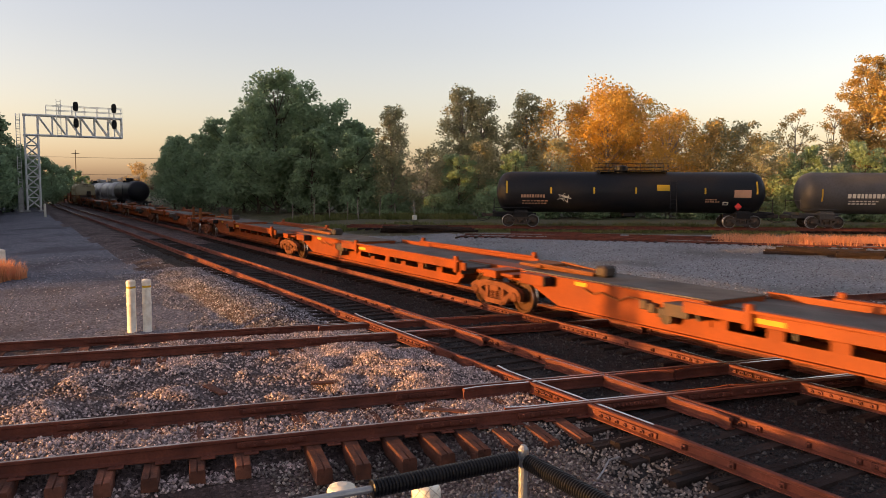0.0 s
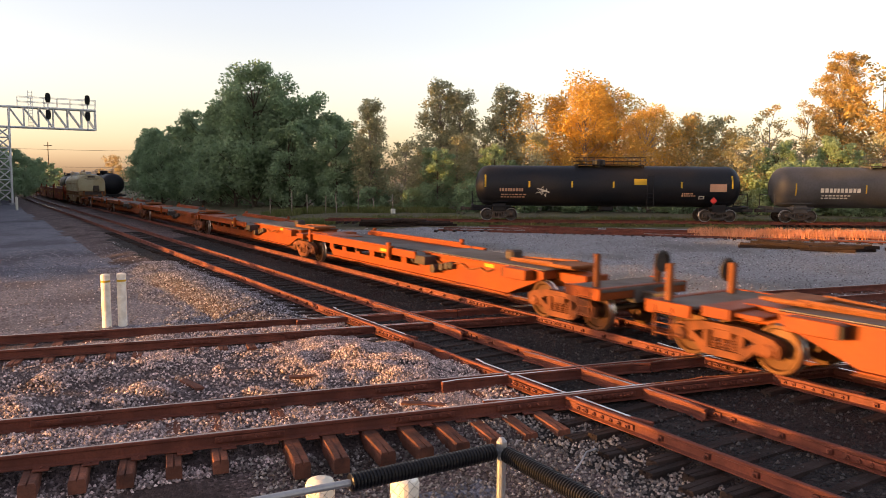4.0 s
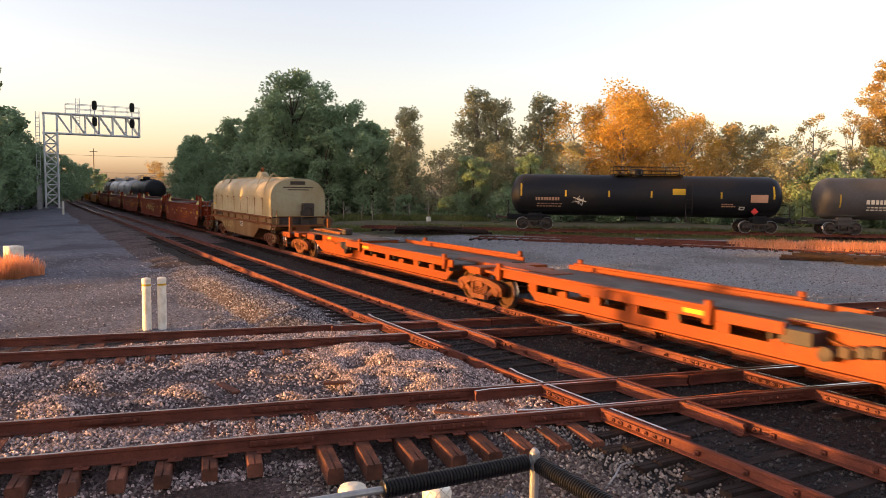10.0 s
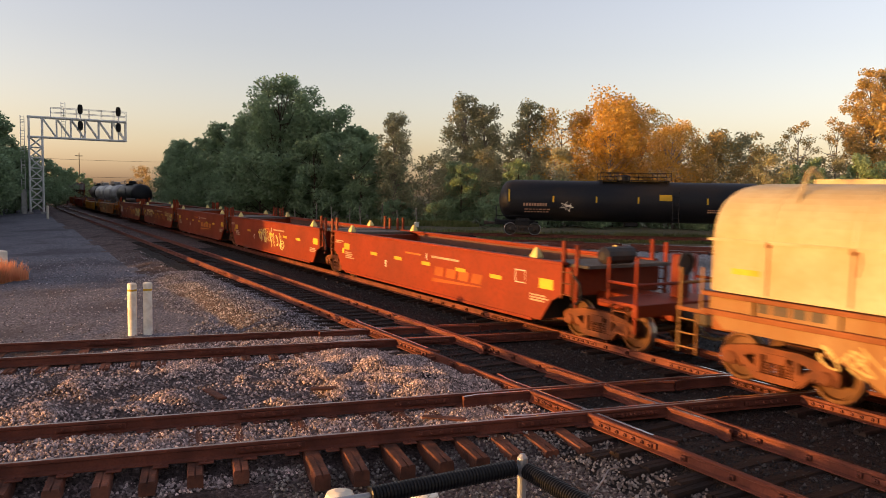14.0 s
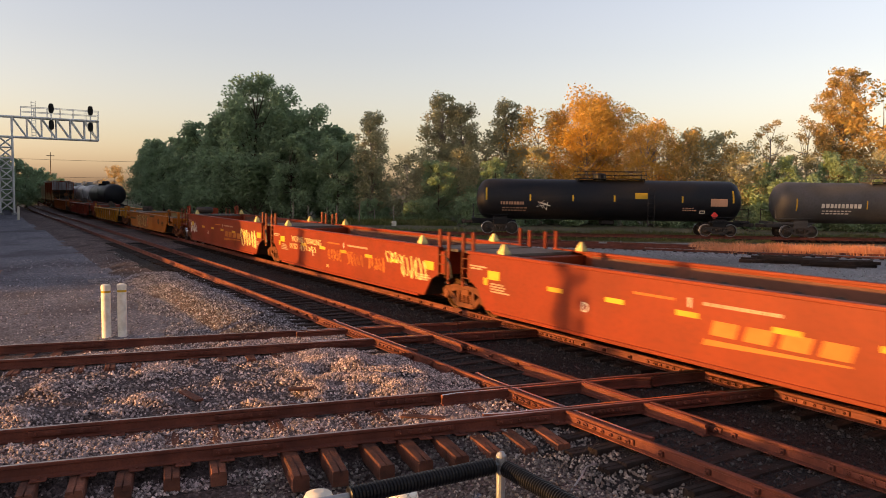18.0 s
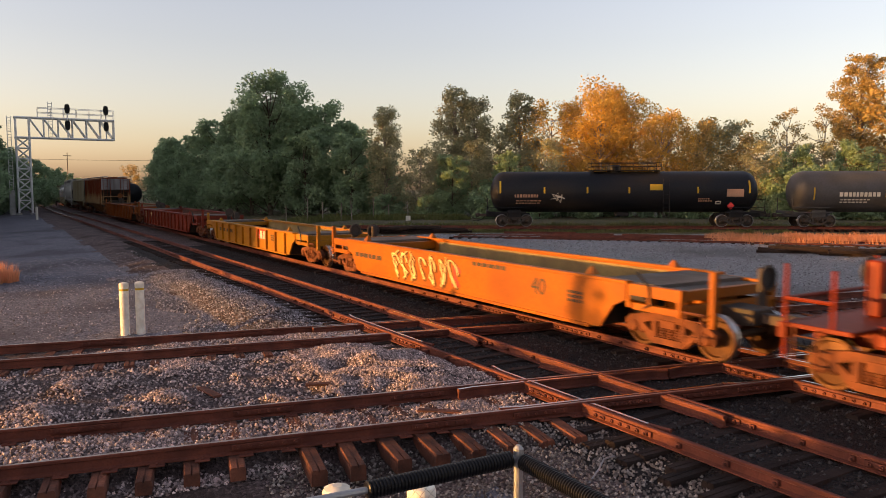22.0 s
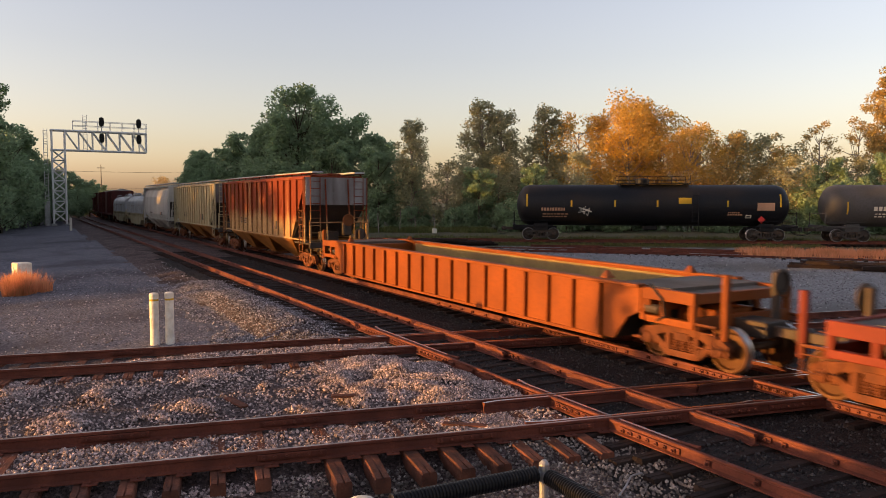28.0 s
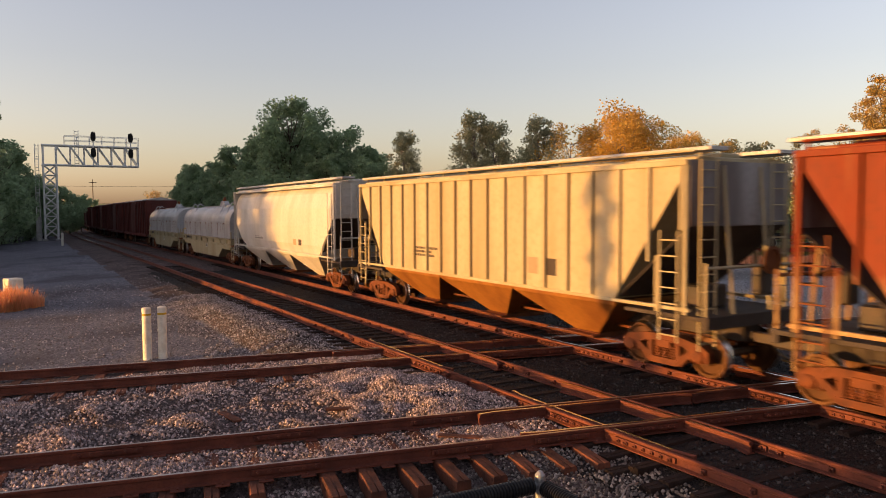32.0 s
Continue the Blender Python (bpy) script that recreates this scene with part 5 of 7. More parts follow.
# -- spine car units --
def spine_unit(rear, front, mirrored=False, own_rear=True, end_rear=False, end_front=False):
    c, h = (rear + front) / 2, (front - rear) / 2
    car = thing("spine_car", "orange spine car unit with a worn grey deck, empty of containers", "freight car", "spine cars of the train")
    moving.append((car, c))
    m = -1 if mirrored else 1
    X = lambda x: m * x

    def bx(x0, x1, *rest):
        a, b = sorted((X(x0), X(x1)))
        return (a, b, *rest)

    # one deep girder from end to end, pierced on one half, where the wheel platform hangs on its sides
    bm = bmesh.new()
    girder = ((1.3, 1.1), (h - 0.9, 1.1), (h - 0.9, 0.92), (h - 2.3, 0.4), (1.3, 0.4))
    slab(bm, [(X(x), z) for x, z in girder], -0.82, 0.82)
    part("girder", bm, ORANGE, car)
    part("girder_deck", boxes(bx(1.3, h - 0.85, -0.8, 0.8, 1.128, 1.15)), DECK_GREY, car)
    part("top_flange", boxes(bx(1.3, h - 0.9, -0.9, 0.9, 1.1, 1.128), bevel=0.004), ORANGE, car)
    part("bottom_flange", boxes(bx(-h + 2.3, h - 2.3, -0.92, 0.92, 0.37, 0.402), bevel=0.004), ORANGE, car)
    for span in (bx(-h - 0.1, -h + 2.4, -0.38, 0.38, 0.74, 1.08), bx(h - 1.2, h + 0.1, -0.38, 0.38, 0.74, 1.08)):
        part("centre_sill", boxes(span, bevel=0.02), ORANGE, car)
    part("floor_plate", boxes(bx(-h + 2.2, 1.3, -0.73, 0.73, 0.404, 0.42)), STEEL_DARK, car)
    p0, p1 = -h + 1.1, 1.55
    for s in (-1, 1):
        bm = bmesh.new()
        y0, y1 = sorted((s * 0.74, s * 0.82))
        slab(bm, [(X(x), z) for x, z in ((-h + 1.5, 0.86), (-h + 1.5, 0.97), (1.3, 0.97), (1.3, 0.86))], y0, y1)
        slab(bm, [(X(x), z) for x, z in ((-h + 2.3, 0.402), (1.3, 0.402), (1.3, 0.64), (-h + 2.0, 0.64))], y0, y1)
        posts = 6
        for k in range(posts + 1):
            x = -h + 2.15 + (1.1 + h - 2.15) * k / posts
            box(bm, *bx(x - 0.17, x + 0.17, y0 + 0.003, y1 - 0.003, 0.62, 0.88))
        part("side_web", bm, ORANGE, car)
        part("side_sill", boxes(bx(p0, p1, *sorted((s * 1.26, s * 1.33)), 0.93, 1.15), bevel=0.008), ORANGE, car)
        part("platform_deck", boxes(bx(p0, p1, *sorted((s * 0.5, s * 1.26)), 0.98, 1.02)), DECK_GREY, car)
        part("sill_end", boxes(bx(p1 - 0.1, p1 + 0.5, *sorted((s * 0.84, s * 1.3)), 0.8, 1.05), bevel=0.01), STEEL_DARK, car)
        for x in np.linspace(p0 + 0.3, p1 - 0.3, 5):
            part("bracket", boxes(bx(x - 0.03, x + 0.03, *sorted((s * 0.82, s * 1.26)), 0.8, 0.98)), STEEL_DARK, car)
        part("guide_rail", boxes(bx(p0 + 0.2, p1 - 1.4, *sorted((s * 1.27, s * 1.42)), 1.15, 1.21), bevel=0.01), ORANGE, car)
        for x in (p0 + 0.35, p1 - 1.5):
            part("stake", boxes(bx(x - 0.08, x + 0.08, *sorted((s * 1.335, s * 1.45)), 0.85, 1.32), bevel=0.02), ORANGE, car)
        part("reflector", boxes(bx(-0.6, 0.0, *sorted((s * 1.332, s * 1.338)), 0.99, 1.08)), SIGN_YELLOW, car)
        part("reflector", boxes(bx(h - 3.3, h - 2.9, *sorted((s * 0.822, s * 0.828)), 0.98, 1.07)), SIGN_YELLOW, car)
    part("walk_strip", boxes(bx(p0 + 0.1, p1 - 0.1, -0.48, 0.48, 1.0, 1.05)), DECK_GREY, car)
    # jutting box by the truck
    part("side_box", boxes(bx(h - 2.1, h - 1.2, -1.15, -0.84, 0.86, 1.12), bevel=0.015), ORANGE, car)
    part("box_end", boxes(bx(h - 2.16, h - 2.1, -1.14, -0.85, 0.88, 1.1)), BLACK_PAINT, car)
    # trailer hitch folded on the girder's end
    bm = boxes(bx(h - 2.9, h - 0.4, -0.28, 0.28, 1.15, 1.22), bx(h - 1.2, h - 0.3, -0.5, 0.5, 1.2, 1.28), bevel=0.02)
    tube(bm, (X(h - 2.9), -0.2, 1.2), (X(h - 1.0), -0.42, 1.27), 0.05, 6)
    tube(bm, (X(h - 2.9), 0.2, 1.2), (X(h - 1.0), 0.42, 1.27), 0.05, 6)
    part("hitch", bm, RUST_STREAK, car, "folded rusty trailer hitch")
    part("hitch_head", boxes(bx(h - 3.25, h - 2.9, -0.2, 0.2, 1.15, 1.42), bevel=0.05), STEEL_DARK, car)
    # brake gear on the girder's side
    bm = turned([(-0.14, 0.06), (-0.13, 0.13), (0.13, 0.13), (0.14, 0.06)], "y", 12)
    bmesh.ops.translate(bm, verts=bm.verts, vec=(X(2.15), -0.98, 0.7))
    for dx in (0.0, 0.28, 0.5):
        box(bm, *bx(2.3 + dx, 2.5 + dx, -0.98, -0.82, 0.66 + 0.2 * dx, 0.86 + 0.2 * dx), bevel=0.02)
    part("brake_valve", bm, STEEL_DARK, car)
    hose = [(X(2.0 + 0.28 * k), -0.9, 0.95 - 0.12 * abs(math.sin(k * 0.8)) * (1 if k % 5 else 0)) for k in range(11)]
    part("brake_pipe", swept(hose, 0.022, 5), RUST_STREAK, car)
    if own_rear:
        truck(car, -h)
    if end_front:
        truck(car, h)
    part("apron", boxes((-h - 0.9, -h + 0.75, -1.05, -0.45, 0.92, 1.0), (-h - 0.9, -h + 0.75, 0.45, 1.05, 0.92, 1.0), (-h - 0.4, -h + 0.2, -1.2, 1.2, 0.86, 1.06), bevel=0.01), ORANGE, car)
    for flag, e in ((end_rear, -1), (end_front, 1)):
        if not flag:
            continue
        lo, hi = sorted((e * (h + 0.5), e * (h + 1.55)))
        part("end_platform", boxes((lo, hi, -1.35, 1.35, 0.95, 1.02), (lo, hi, -0.32, 0.32, 0.66, 0.96), bevel=0.01), DECK_GREY, car)
        part("end_beam", boxes((e * (h + 1.45) - 0.07, e * (h + 1.45) + 0.07, -1.4, 1.4, 0.78, 1.04), (lo, hi, -1.4, -1.3, 0.8, 1.04), (lo, hi, 1.3, 1.4, 0.8, 1.04), bevel=0.01), ORANGE, car)
        part("ladder", ladder(e * (h + 1.1), -1.4, 0.34, 0.95, 0.4, 3), TRUCK_STEEL, car)
        part("brake_post", boxes((e * (h + 1.2) - 0.05, e * (h + 1.2) + 0.05, -1.2, -1.05, 1.02, 1.75), bevel=0.015), RUST_STREAK, car)
        part("brake_stand", boxes((e * (h + 1.2) - 0.06, e * (h + 1.2) + 0.06, 0.72, 0.9, 1.02, 1.66), bevel=0.02), RUST_STREAK, car)
        part("brake_wheel", turned([(-0.02, 0.25), (0.02, 0.25), (0.03, 0.19), (-0.03, 0.19)], "x", 16), STEEL_DARK, car, at=pose(e * (h + 1.32), 0.81, 1.5))
        coupler(car, e * (h + 1.5), e)
    return car


first = (-0.1, -16.28, -32.6, -48.25)
for k in range(3):
    spine_unit(first[k + 1], first[k], mirrored=True, end_rear=(k == 2))
spine_unit(-0.1, 15.8)
second = (-52.6, -67.95, -84.25, -100.7, -117.15, -132.5)
for k in range(5):
    spine_unit(second[k + 1], second[k], mirrored=(k == 4), end_front=(k == 0), end_rear=(k == 4))


# -- coil cars --
def coil_car(rear, front, hood_mat, body_mat, label, stripe=True):
    c, h = (rear + front) / 2, (front - rear) / 2
    car = thing("coil_car", label, "freight car", "coil cars of the train")
    moving.append((car, c))
    e = h + 1.2
    bm = bmesh.new()
    slab(bm, ((-e, 1.28), (-e, 1.6), (e, 1.6), (e, 1.28), (h + 0.9, 0.98), (h - 1.0, 0.98), (h - 2.1, 0.42), (-h + 2.1, 0.42), (-h + 1.0, 0.98), (-h - 0.9, 0.98)), -1.38, 1.38)
    part("body", bm, body_mat, car)
    for s in (-1, 1):
        y = sorted((s * 1.38, s * 1.48))
        part("side_sill", boxes((-e - 0.1, e + 0.1, *y, 1.22, 1.32), (-e - 0.1, e + 0.1, *sorted((s * 1.38, s * 1.52)), 1.56, 1.64), bevel=0.01), RUST_STREAK if stripe else body_mat, car)
        for x in np.linspace(-e + 0.9, e - 0.9, 8):
            part("rib", boxes((x - 0.04, x + 0.04, *sorted((s * 1.38, s * 1.45)), 1.32, 1.56)), body_mat, car)
    # the hood: upright sides, a rounded top and rounded rear shoulder
    def ring(x, k):
        pts = []
        for a in range(25):
            ang = math.pi * a / 24
            yy, zz = math.cos(ang), math.sin(ang)
            pts.append((x, 1.46 * k * math.copysign(abs(yy) ** 0.72, yy), 2.5 + 1.1 * k * abs(zz) ** 0.8))
        return [(x, 1.46 * k, 1.66)] + pts + [(x, -1.46 * k, 1.66)]
    bm = bmesh.new()
    loft(bm, [ring(-e, 0.93), ring(-e + 0.1, 0.975), ring(-e + 0.3, 1.0), ring(e - 0.1, 1.0), ring(e, 0.985)])
    part("hood", bm, hood_mat, car, "weathered rounded hood", smooth=False)
    for x in np.linspace(-e + 1.2, e - 1.3, 8):
        bm = bmesh.new()
        loft(bm, [[(px, py * 1.004, 1.66 + (pz - 1.66) * 1.004) for px, py, pz in ring(x - 0.02, 1)], [(px, py * 1.004, 1.66 + (pz - 1.66) * 1.004) for px, py, pz in ring(x + 0.02, 1)]])
        part("hood_seam", bm, hood_mat, car)
        for s in (-1, 1):
            part("hook", boxes((x - 0.035, x + 0.035, *sorted((s * 1.45, s * 1.51)), 2.5, 2.6), bevel=0.012), RUST_STREAK, car)
            part("seam_stain", boxes((x - 0.018, x + 0.018, *sorted((s * 1.455, s * 1.469)), 1.7, 2.5)), RUST_STREAK, car)
    part("hood_rail", boxes((-e, e, -1.5, -1.45, 2.56, 2.61), (-e, e, 1.45, 1.5, 2.56, 2.61)), hood_mat, car)
    for d in (-1, 1):
        # a raised dark plate stands in for the shade of a recess
        part("end_recess", boxes((*sorted((d * (e + 0.004), d * (e + 0.03))), -1.0, 1.0, 1.1, 1.62), bevel=0.008), STEEL_DARK, car, "dark plate standing in for the shaded recess below the hood")
        part("brake_chain_box", boxes((*sorted((d * (e + 0.03), d * (e + 0.2))), 0.1, 0.5, 1.15, 1.95), bevel=0.02), STEEL_DARK, car)
        part("jacking_pad", boxes((*sorted((d * (e + 0.03), d * (e + 0.14))), -0.85, -0.45, 1.2, 1.5), bevel=0.02), STEEL_DARK, car)
    bm = bmesh.new()
    slab(bm, ((-0.9, 3.58), (-0.25, 4.0), (0.25, 4.0), (0.9, 3.58)), -0.18, 0.18)
    box(bm, -e + 1.1, e - 1.1, -0.12, 0.12, 3.58, 3.68)
    part("lifting_beam", bm, hood_mat, car, "cream lifting beam along the top")
    part("lifting_eye", swept([(-0.22, 0, 3.85), (-0.2, 0, 4.13), (0, 0, 4.23), (0.2, 0, 4.13), (0.22, 0, 3.85)], 0.06, 8), RUST_STREAK, car)
    for x in (-e + 1.5, -e + 3.2, e - 3.2, e - 1.5):
        part("lifting_lug", swept([(x, -1.3, 3.05), (x, -0.95, 3.75), (x, -0.85, 3.85), (x, -0.6, 3.7)], 0.035, 6), hood_mat, car)
    rr = random.Random(int(abs(rear)))
    for k in range(9):
        x = rr.uniform(-e + 0.6, e - 0.6)
        part("rust_stain", ribbon([[(x + 0.03 * math.sin(j), 2.55 - j * rr.uniform(0.06, 0.12)) for j in range(6)]], 0.045, -1.4625), RUST_STREAK, car)
    small_print("number_bars", writing_bars(e - 12.4 if e > 7 else -e + 1.0, 1.38, (1.2,), -1.383, 0.16, 3), STEEL_DARK, car)
    part("notice", plate(0.2, 0.75, 0.92, 1.18, -1.381), SIGN_WHITE, car)
    small_print("notice_bars", writing_bars(0.25, 1.08, (0.42, 0.42), -1.388, 0.06, 5), STEEL_DARK, car)
    part("reflector", plate(-e + 0.5, -e + 1.05, 2.0, 2.1, -1.463), SIGN_YELLOW, car)
    if stripe:
        part("graffiti", ribbon([sum(scrawl(-4.2, -1.2, 0.62, 1.12, 9, 6), [])], 0.05, -1.385), TAN_SPRAY, car, "faded tan spray-painted loops")
        part("end_lettering", boxes((e + 0.001, e + 0.007, -0.42, 0.36, 3.28, 3.46), (e + 0.001, e + 0.006, -0.8, 0.8, 3.12, 3.17), (e + 0.001, e + 0.006, -0.55, 0.55, 3.0, 3.05)), STEEL_DARK, car)
    for d in (-1, 1):
        x0, x1 = sorted((d * e, d * (e + 0.75)))
        part("end_platform", boxes((x0, x1, -1.4, 1.4, 1.18, 1.26), (x0, x1, -0.35, 0.35, 0.72, 1.18), bevel=0.01), RUST_STREAK, car)
        rail_rows = [((d * (e + 0.7), -1.35, 1.26), (d * (e + 0.7), -1.35, 2.0)), ((d * (e + 0.7), 1.35, 1.26), (d * (e + 0.7), 1.35, 2.0)), ((d * (e + 0.7), -1.35, 1.7), (d * (e + 0.7), 1.35, 1.7)), ((d * (e + 0.15), -1.42, 1.26), (d * (e + 0.15), -1.42, 2.05))]
        bars("handrail", rail_rows, 0.03, body_mat, car)
        part("ladder", ladder(d * (e + 0.45), -1.42, 0.4, 1.2, 0.42, 3), body_mat, car)
        truck(car, d * h)
        coupler(car, d * (e + 0.5), d)
    part("brake_wheel", turned([(e + 0.35, 0.28), (e + 0.39, 0.28), (e + 0.4, 0.22), (e + 0.34, 0.22)], "x", 16), STEEL_DARK, car, at=pose(0, 0.4, 1.95))
    part("brake_box", boxes((e, e + 0.34, 0.15, 0.75, 1.6, 2.35), bevel=0.05), STEEL_DARK, car)
    return car


coil_car(-147.15, -137.05, COIL_WHITE, COIL_BODY, "cream white coil car with a rounded hood and rust-streaked body")
coil_car(-375.3, -363.75, SILVER, HOPPER_GREY, "grey coil car with a dented galvanised hood", False)
coil_car(-391.6, -380.1, SILVER, HOPPER_GREY, "grey coil car with a dented galvanised hood", False)


# -- well cars --
def well_car_end(car, e, h, top, mat):
    """Open frame over the end truck: a decked top, side beams on posts, draft sill and brake stand."""
    span = lambda a, b: sorted((e * (h + a), e * (h + b)))
    part("end_deck", boxes((*span(-1.5, 0.55), -1.28, 1.28, top - 0.1, top - 0.04), bevel=0.01), DECK_GREY, car)
    part("draft_sill", boxes((*span(0.2, 1.35), -0.32, 0.32, 0.68, 1.0), bevel=0.02), STEEL_DARK, car)
    part("end_beam", boxes((*span(0.5, 0.62), -1.45, 1.45, 0.82, 1.06), (*span(0.5, 0.62), -1.45, 1.45, top - 0.2, top), bevel=0.01), mat, car)
    for s in (-1, 1):
        y = sorted((s * 1.3, s * 1.47))
        part("side_beam", boxes((*span(-0.8, 0.62), *y, top - 0.22, top + 0.02), bevel=0.012), mat, car)
        part("lower_beam", boxes((*span(-0.62, 0.55), *y, 0.84, 0.98), bevel=0.012), mat, car)
        for a in (-0.78, -0.22, 0.5):
            part("frame_post", boxes((*span(a, a + 0.11), *y, 0.86, top - 0.2), bevel=0.01), mat, car)
        part("grab_iron", ladder(e * (h + 0.86), s * 1.4, 0.4, 0.98, 0.4, 2), TRUCK_STEEL, car)
        bars("step_hanger", [((e * (h + 0.6), s * 1.4, 0.95), (e * (h + 1.1), s * 1.4, 0.95))], 0.03, TRUCK_STEEL, car)
        part("cylinder", turned([(-0.2, 0.07), (-0.18, 0.1), (0.18, 0.1), (0.2, 0.07)], "x", 10), STEEL_DARK, car, at=pose(e * (h - 0.5), s * 1.36, 1.1))
    part("brake_post", boxes((*span(1.1, 1.22), -1.3, -1.16, 0.7, top + 0.42), bevel=0.015), mat, car)
    part("brake_stand", boxes((*span(0.95, 1.07), 0.3, 0.52, 0.9, top + 0.4), bevel=0.03), STEEL_DARK, car)
    part("brake_wheel", turned([(-0.02, 0.26), (0.02, 0.26), (0.03, 0.2), (-0.03, 0.2)], "x", 16), STEEL_DARK, car, at=pose(e * (h + 1.12), 0.42, top + 0.2))
    coupler(car, e * (h + 1.3), e)


def well_car(rear, front, mat, inside, label, top=1.72, ribs=0, end_rear=False, end_front=False, own_rear=True, own_front=False, flange=0.1, cones=True):
    c, h = (rear + front) / 2, (front - rear) / 2
    car = thing("well_car", label, "freight car", "well cars of the train")
    moving.append((car, c))
    w0, w1 = -h + 1.75, h - 1.75
    for s in (-1, 1):
        bm = bmesh.new()
        slab(bm, ((-h + 0.75, 1.02), (-h + 0.75, top), (h - 0.75, top), (h - 0.75, 1.02), (h - 1.1, 0.86), (h - 1.5, 0.34), (-h + 1.5, 0.34), (-h + 1.1, 0.86)), *sorted((s * 1.5, s * 1.44)))
        part("side_wall", bm, mat, car)
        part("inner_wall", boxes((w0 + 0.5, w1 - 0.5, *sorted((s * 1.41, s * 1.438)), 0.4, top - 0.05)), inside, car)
        part("top_rail", boxes((-h + 0.7, h - 0.7, *sorted((s * 1.36, s * (1.5 + flange * 0.5))), top, top + 0.07), bevel=0.01), mat, car)
        part("bottom_rail", boxes((-h + 1.8, h - 1.8, *sorted((s * 1.36, s * 1.53)), 0.28, 0.36), bevel=0.01), mat, car)
        if ribs:
            xs = np.linspace(-h + 1.9, h - 1.9, ribs)
            for x in xs:
                part("rib", boxes((x - 0.045, x + 0.045, *sorted((s * 1.5, s * 1.6)), 0.36, top - 0.03), bevel=0.01), mat, car)
        elif cones:
            # row of round hand holes along the inside, their shade painted as dark discs
            for x in np.arange(w0 + 1.2, w1 - 0.8, 0.85):
                part("hand_hole", tubes([((x, s * 1.4, top - 0.48), (x, s * 1.409, top - 0.48))], 0.22, 14), INK, car)
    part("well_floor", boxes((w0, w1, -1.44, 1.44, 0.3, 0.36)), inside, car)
    for e in (-1, 1):
        x0, x1 = sorted((e * (h - 0.55), e * (h - 1.95)))
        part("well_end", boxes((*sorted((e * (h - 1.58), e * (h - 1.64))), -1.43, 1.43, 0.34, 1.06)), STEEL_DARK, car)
        part("bulkhead", boxes((x0, x1, -1.43, 1.43, 1.02, top - 0.05), bevel=0.02), mat, car)
        x0, x1 = sorted((e * (h - 0.6), e * (h + 0.35)))
        part("end_sill", boxes((x0, x1, -0.55, 0.55, 0.76, 1.12), bevel=0.03), mat, car)
        part("walkway", boxes((*sorted((e * (h - 1.6), e * (h - 0.1))), -1.3, 1.3, top - 0.04, top + 0.03)), DECK_GREY, car)
        for s in (-1, 1):
            # container guides: a shaped cone on a bracket
            bm = bmesh.new()
            tip = 0.24 if cones else 0.16
            x, y = e * (h - 1.95), s * 1.3
            loft(bm, [[(x + a * 0.12, y + b * 0.1, z) for a, b in ((-1, -1), (1, -1), (1, 1), (-1, 1))] for z in (top + 0.07, top + 0.5 * tip)] + [[(x + a * 0.025, y + b * 0.02, top + tip + 0.08) for a, b in ((-1, -1), (1, -1), (1, 1), (-1, 1))]])
            part("container_guide", bm, CONE if cones else mat, car, "pale yellow pyramid-shaped container guide" if cones else "")
            posts = [((e * (h - 0.8), s * 1.42, 1.0), (e * (h - 0.8), s * 1.42, top + 0.55)), ((e * (h - 0.35), s * 1.42, 0.8), (e * (h - 0.35), s * 1.42, top + 0.5))]
            if cones:
                bars("guide_post", posts, 0.055, mat, car)
            if cones:
                part("grab_iron", ladder(e * (h - 0.58), s * 1.49, 0.95, top, 0.36, 3), TRUCK_STEEL, car)
    part("air_hose", swept([(h - 0.5, -1.46, 1.6), (h - 0.15, -1.5, 1.35), (h - 0.1, -1.48, 1.0), (h - 0.5, -1.42, 0.8)], 0.03, 6), BLACK_PAINT, car)
    if own_rear:
        truck(car, -h)
    if own_front:
        truck(car, h)
    for flag, e in ((end_rear, -1), (end_front, 1)):
        if not flag:
            continue
        if not cones:
            well_car_end(car, e, h, top, mat)
            continue
        x0, x1 = sorted((e * (h + 0.3), e * (h + 1.5)))
        part("end_platform", boxes((x0, x1, -1.35, 1.35, 1.02, 1.1), (x0, x1, -0.35, 0.35, 0.7, 1.02), (*sorted((e * (h + 1.35), e * (h + 1.5))), -1.42, 1.42, 0.84, 1.1), bevel=0.01), mat, car)
        rails = [((e * (h + 1.4), s * 1.36, 0.5), (e * (h + 1.4), s * 1.36, top + 0.35)) for s in (-1, 1)] + [((e * (h + 0.6), s * 1.36, 1.1), (e * (h + 0.6), s * 1.36, top + 0.3)) for s in (-1, 1)] + [((e * (h + 0.6), s * 1.36, 1.5), (e * (h + 1.4), s * 1.36, 1.5)) for s in (-1, 1)] + [((e * (h + 1.4), -1.36, 1.5), (e * (h + 1.4), 1.36, 1.5))]
        bars("handrail", rails, 0.035, mat, car)
        part("ladder", ladder(e * (h + 1.0), -1.4, 0.36, 1.05, 0.42, 3), TRUCK_STEEL, car)
        if not ribs:
            part("air_tank", turned([(-0.5, 0.1), (-0.42, 0.2), (0.42, 0.2), (0.5, 0.1)], "y", 12), STEEL_DARK, car, at=pose(e * (h - 0.15), -0.4, top + 0.25))
        part("brake_stand", boxes((e * (h + 0.9) - 0.12, e * (h + 0.9) + 0.12, 0.3, 0.7, 1.1, top + 0.35), bevel=0.03), mat, car)
        part("brake_wheel", turned([(-0.02, 0.26), (0.02, 0.26), (0.03, 0.2), (-0.03, 0.2)], "x", 16), STEEL_DARK, car, at=pose(e * (h + 1.06), 0.5, top + 0.15))
        coupler(car, e * (h + 1.35), e)
    return car


reds = (-151.58, -166.4, -181.07, -195.67, -210.36, -224.85)
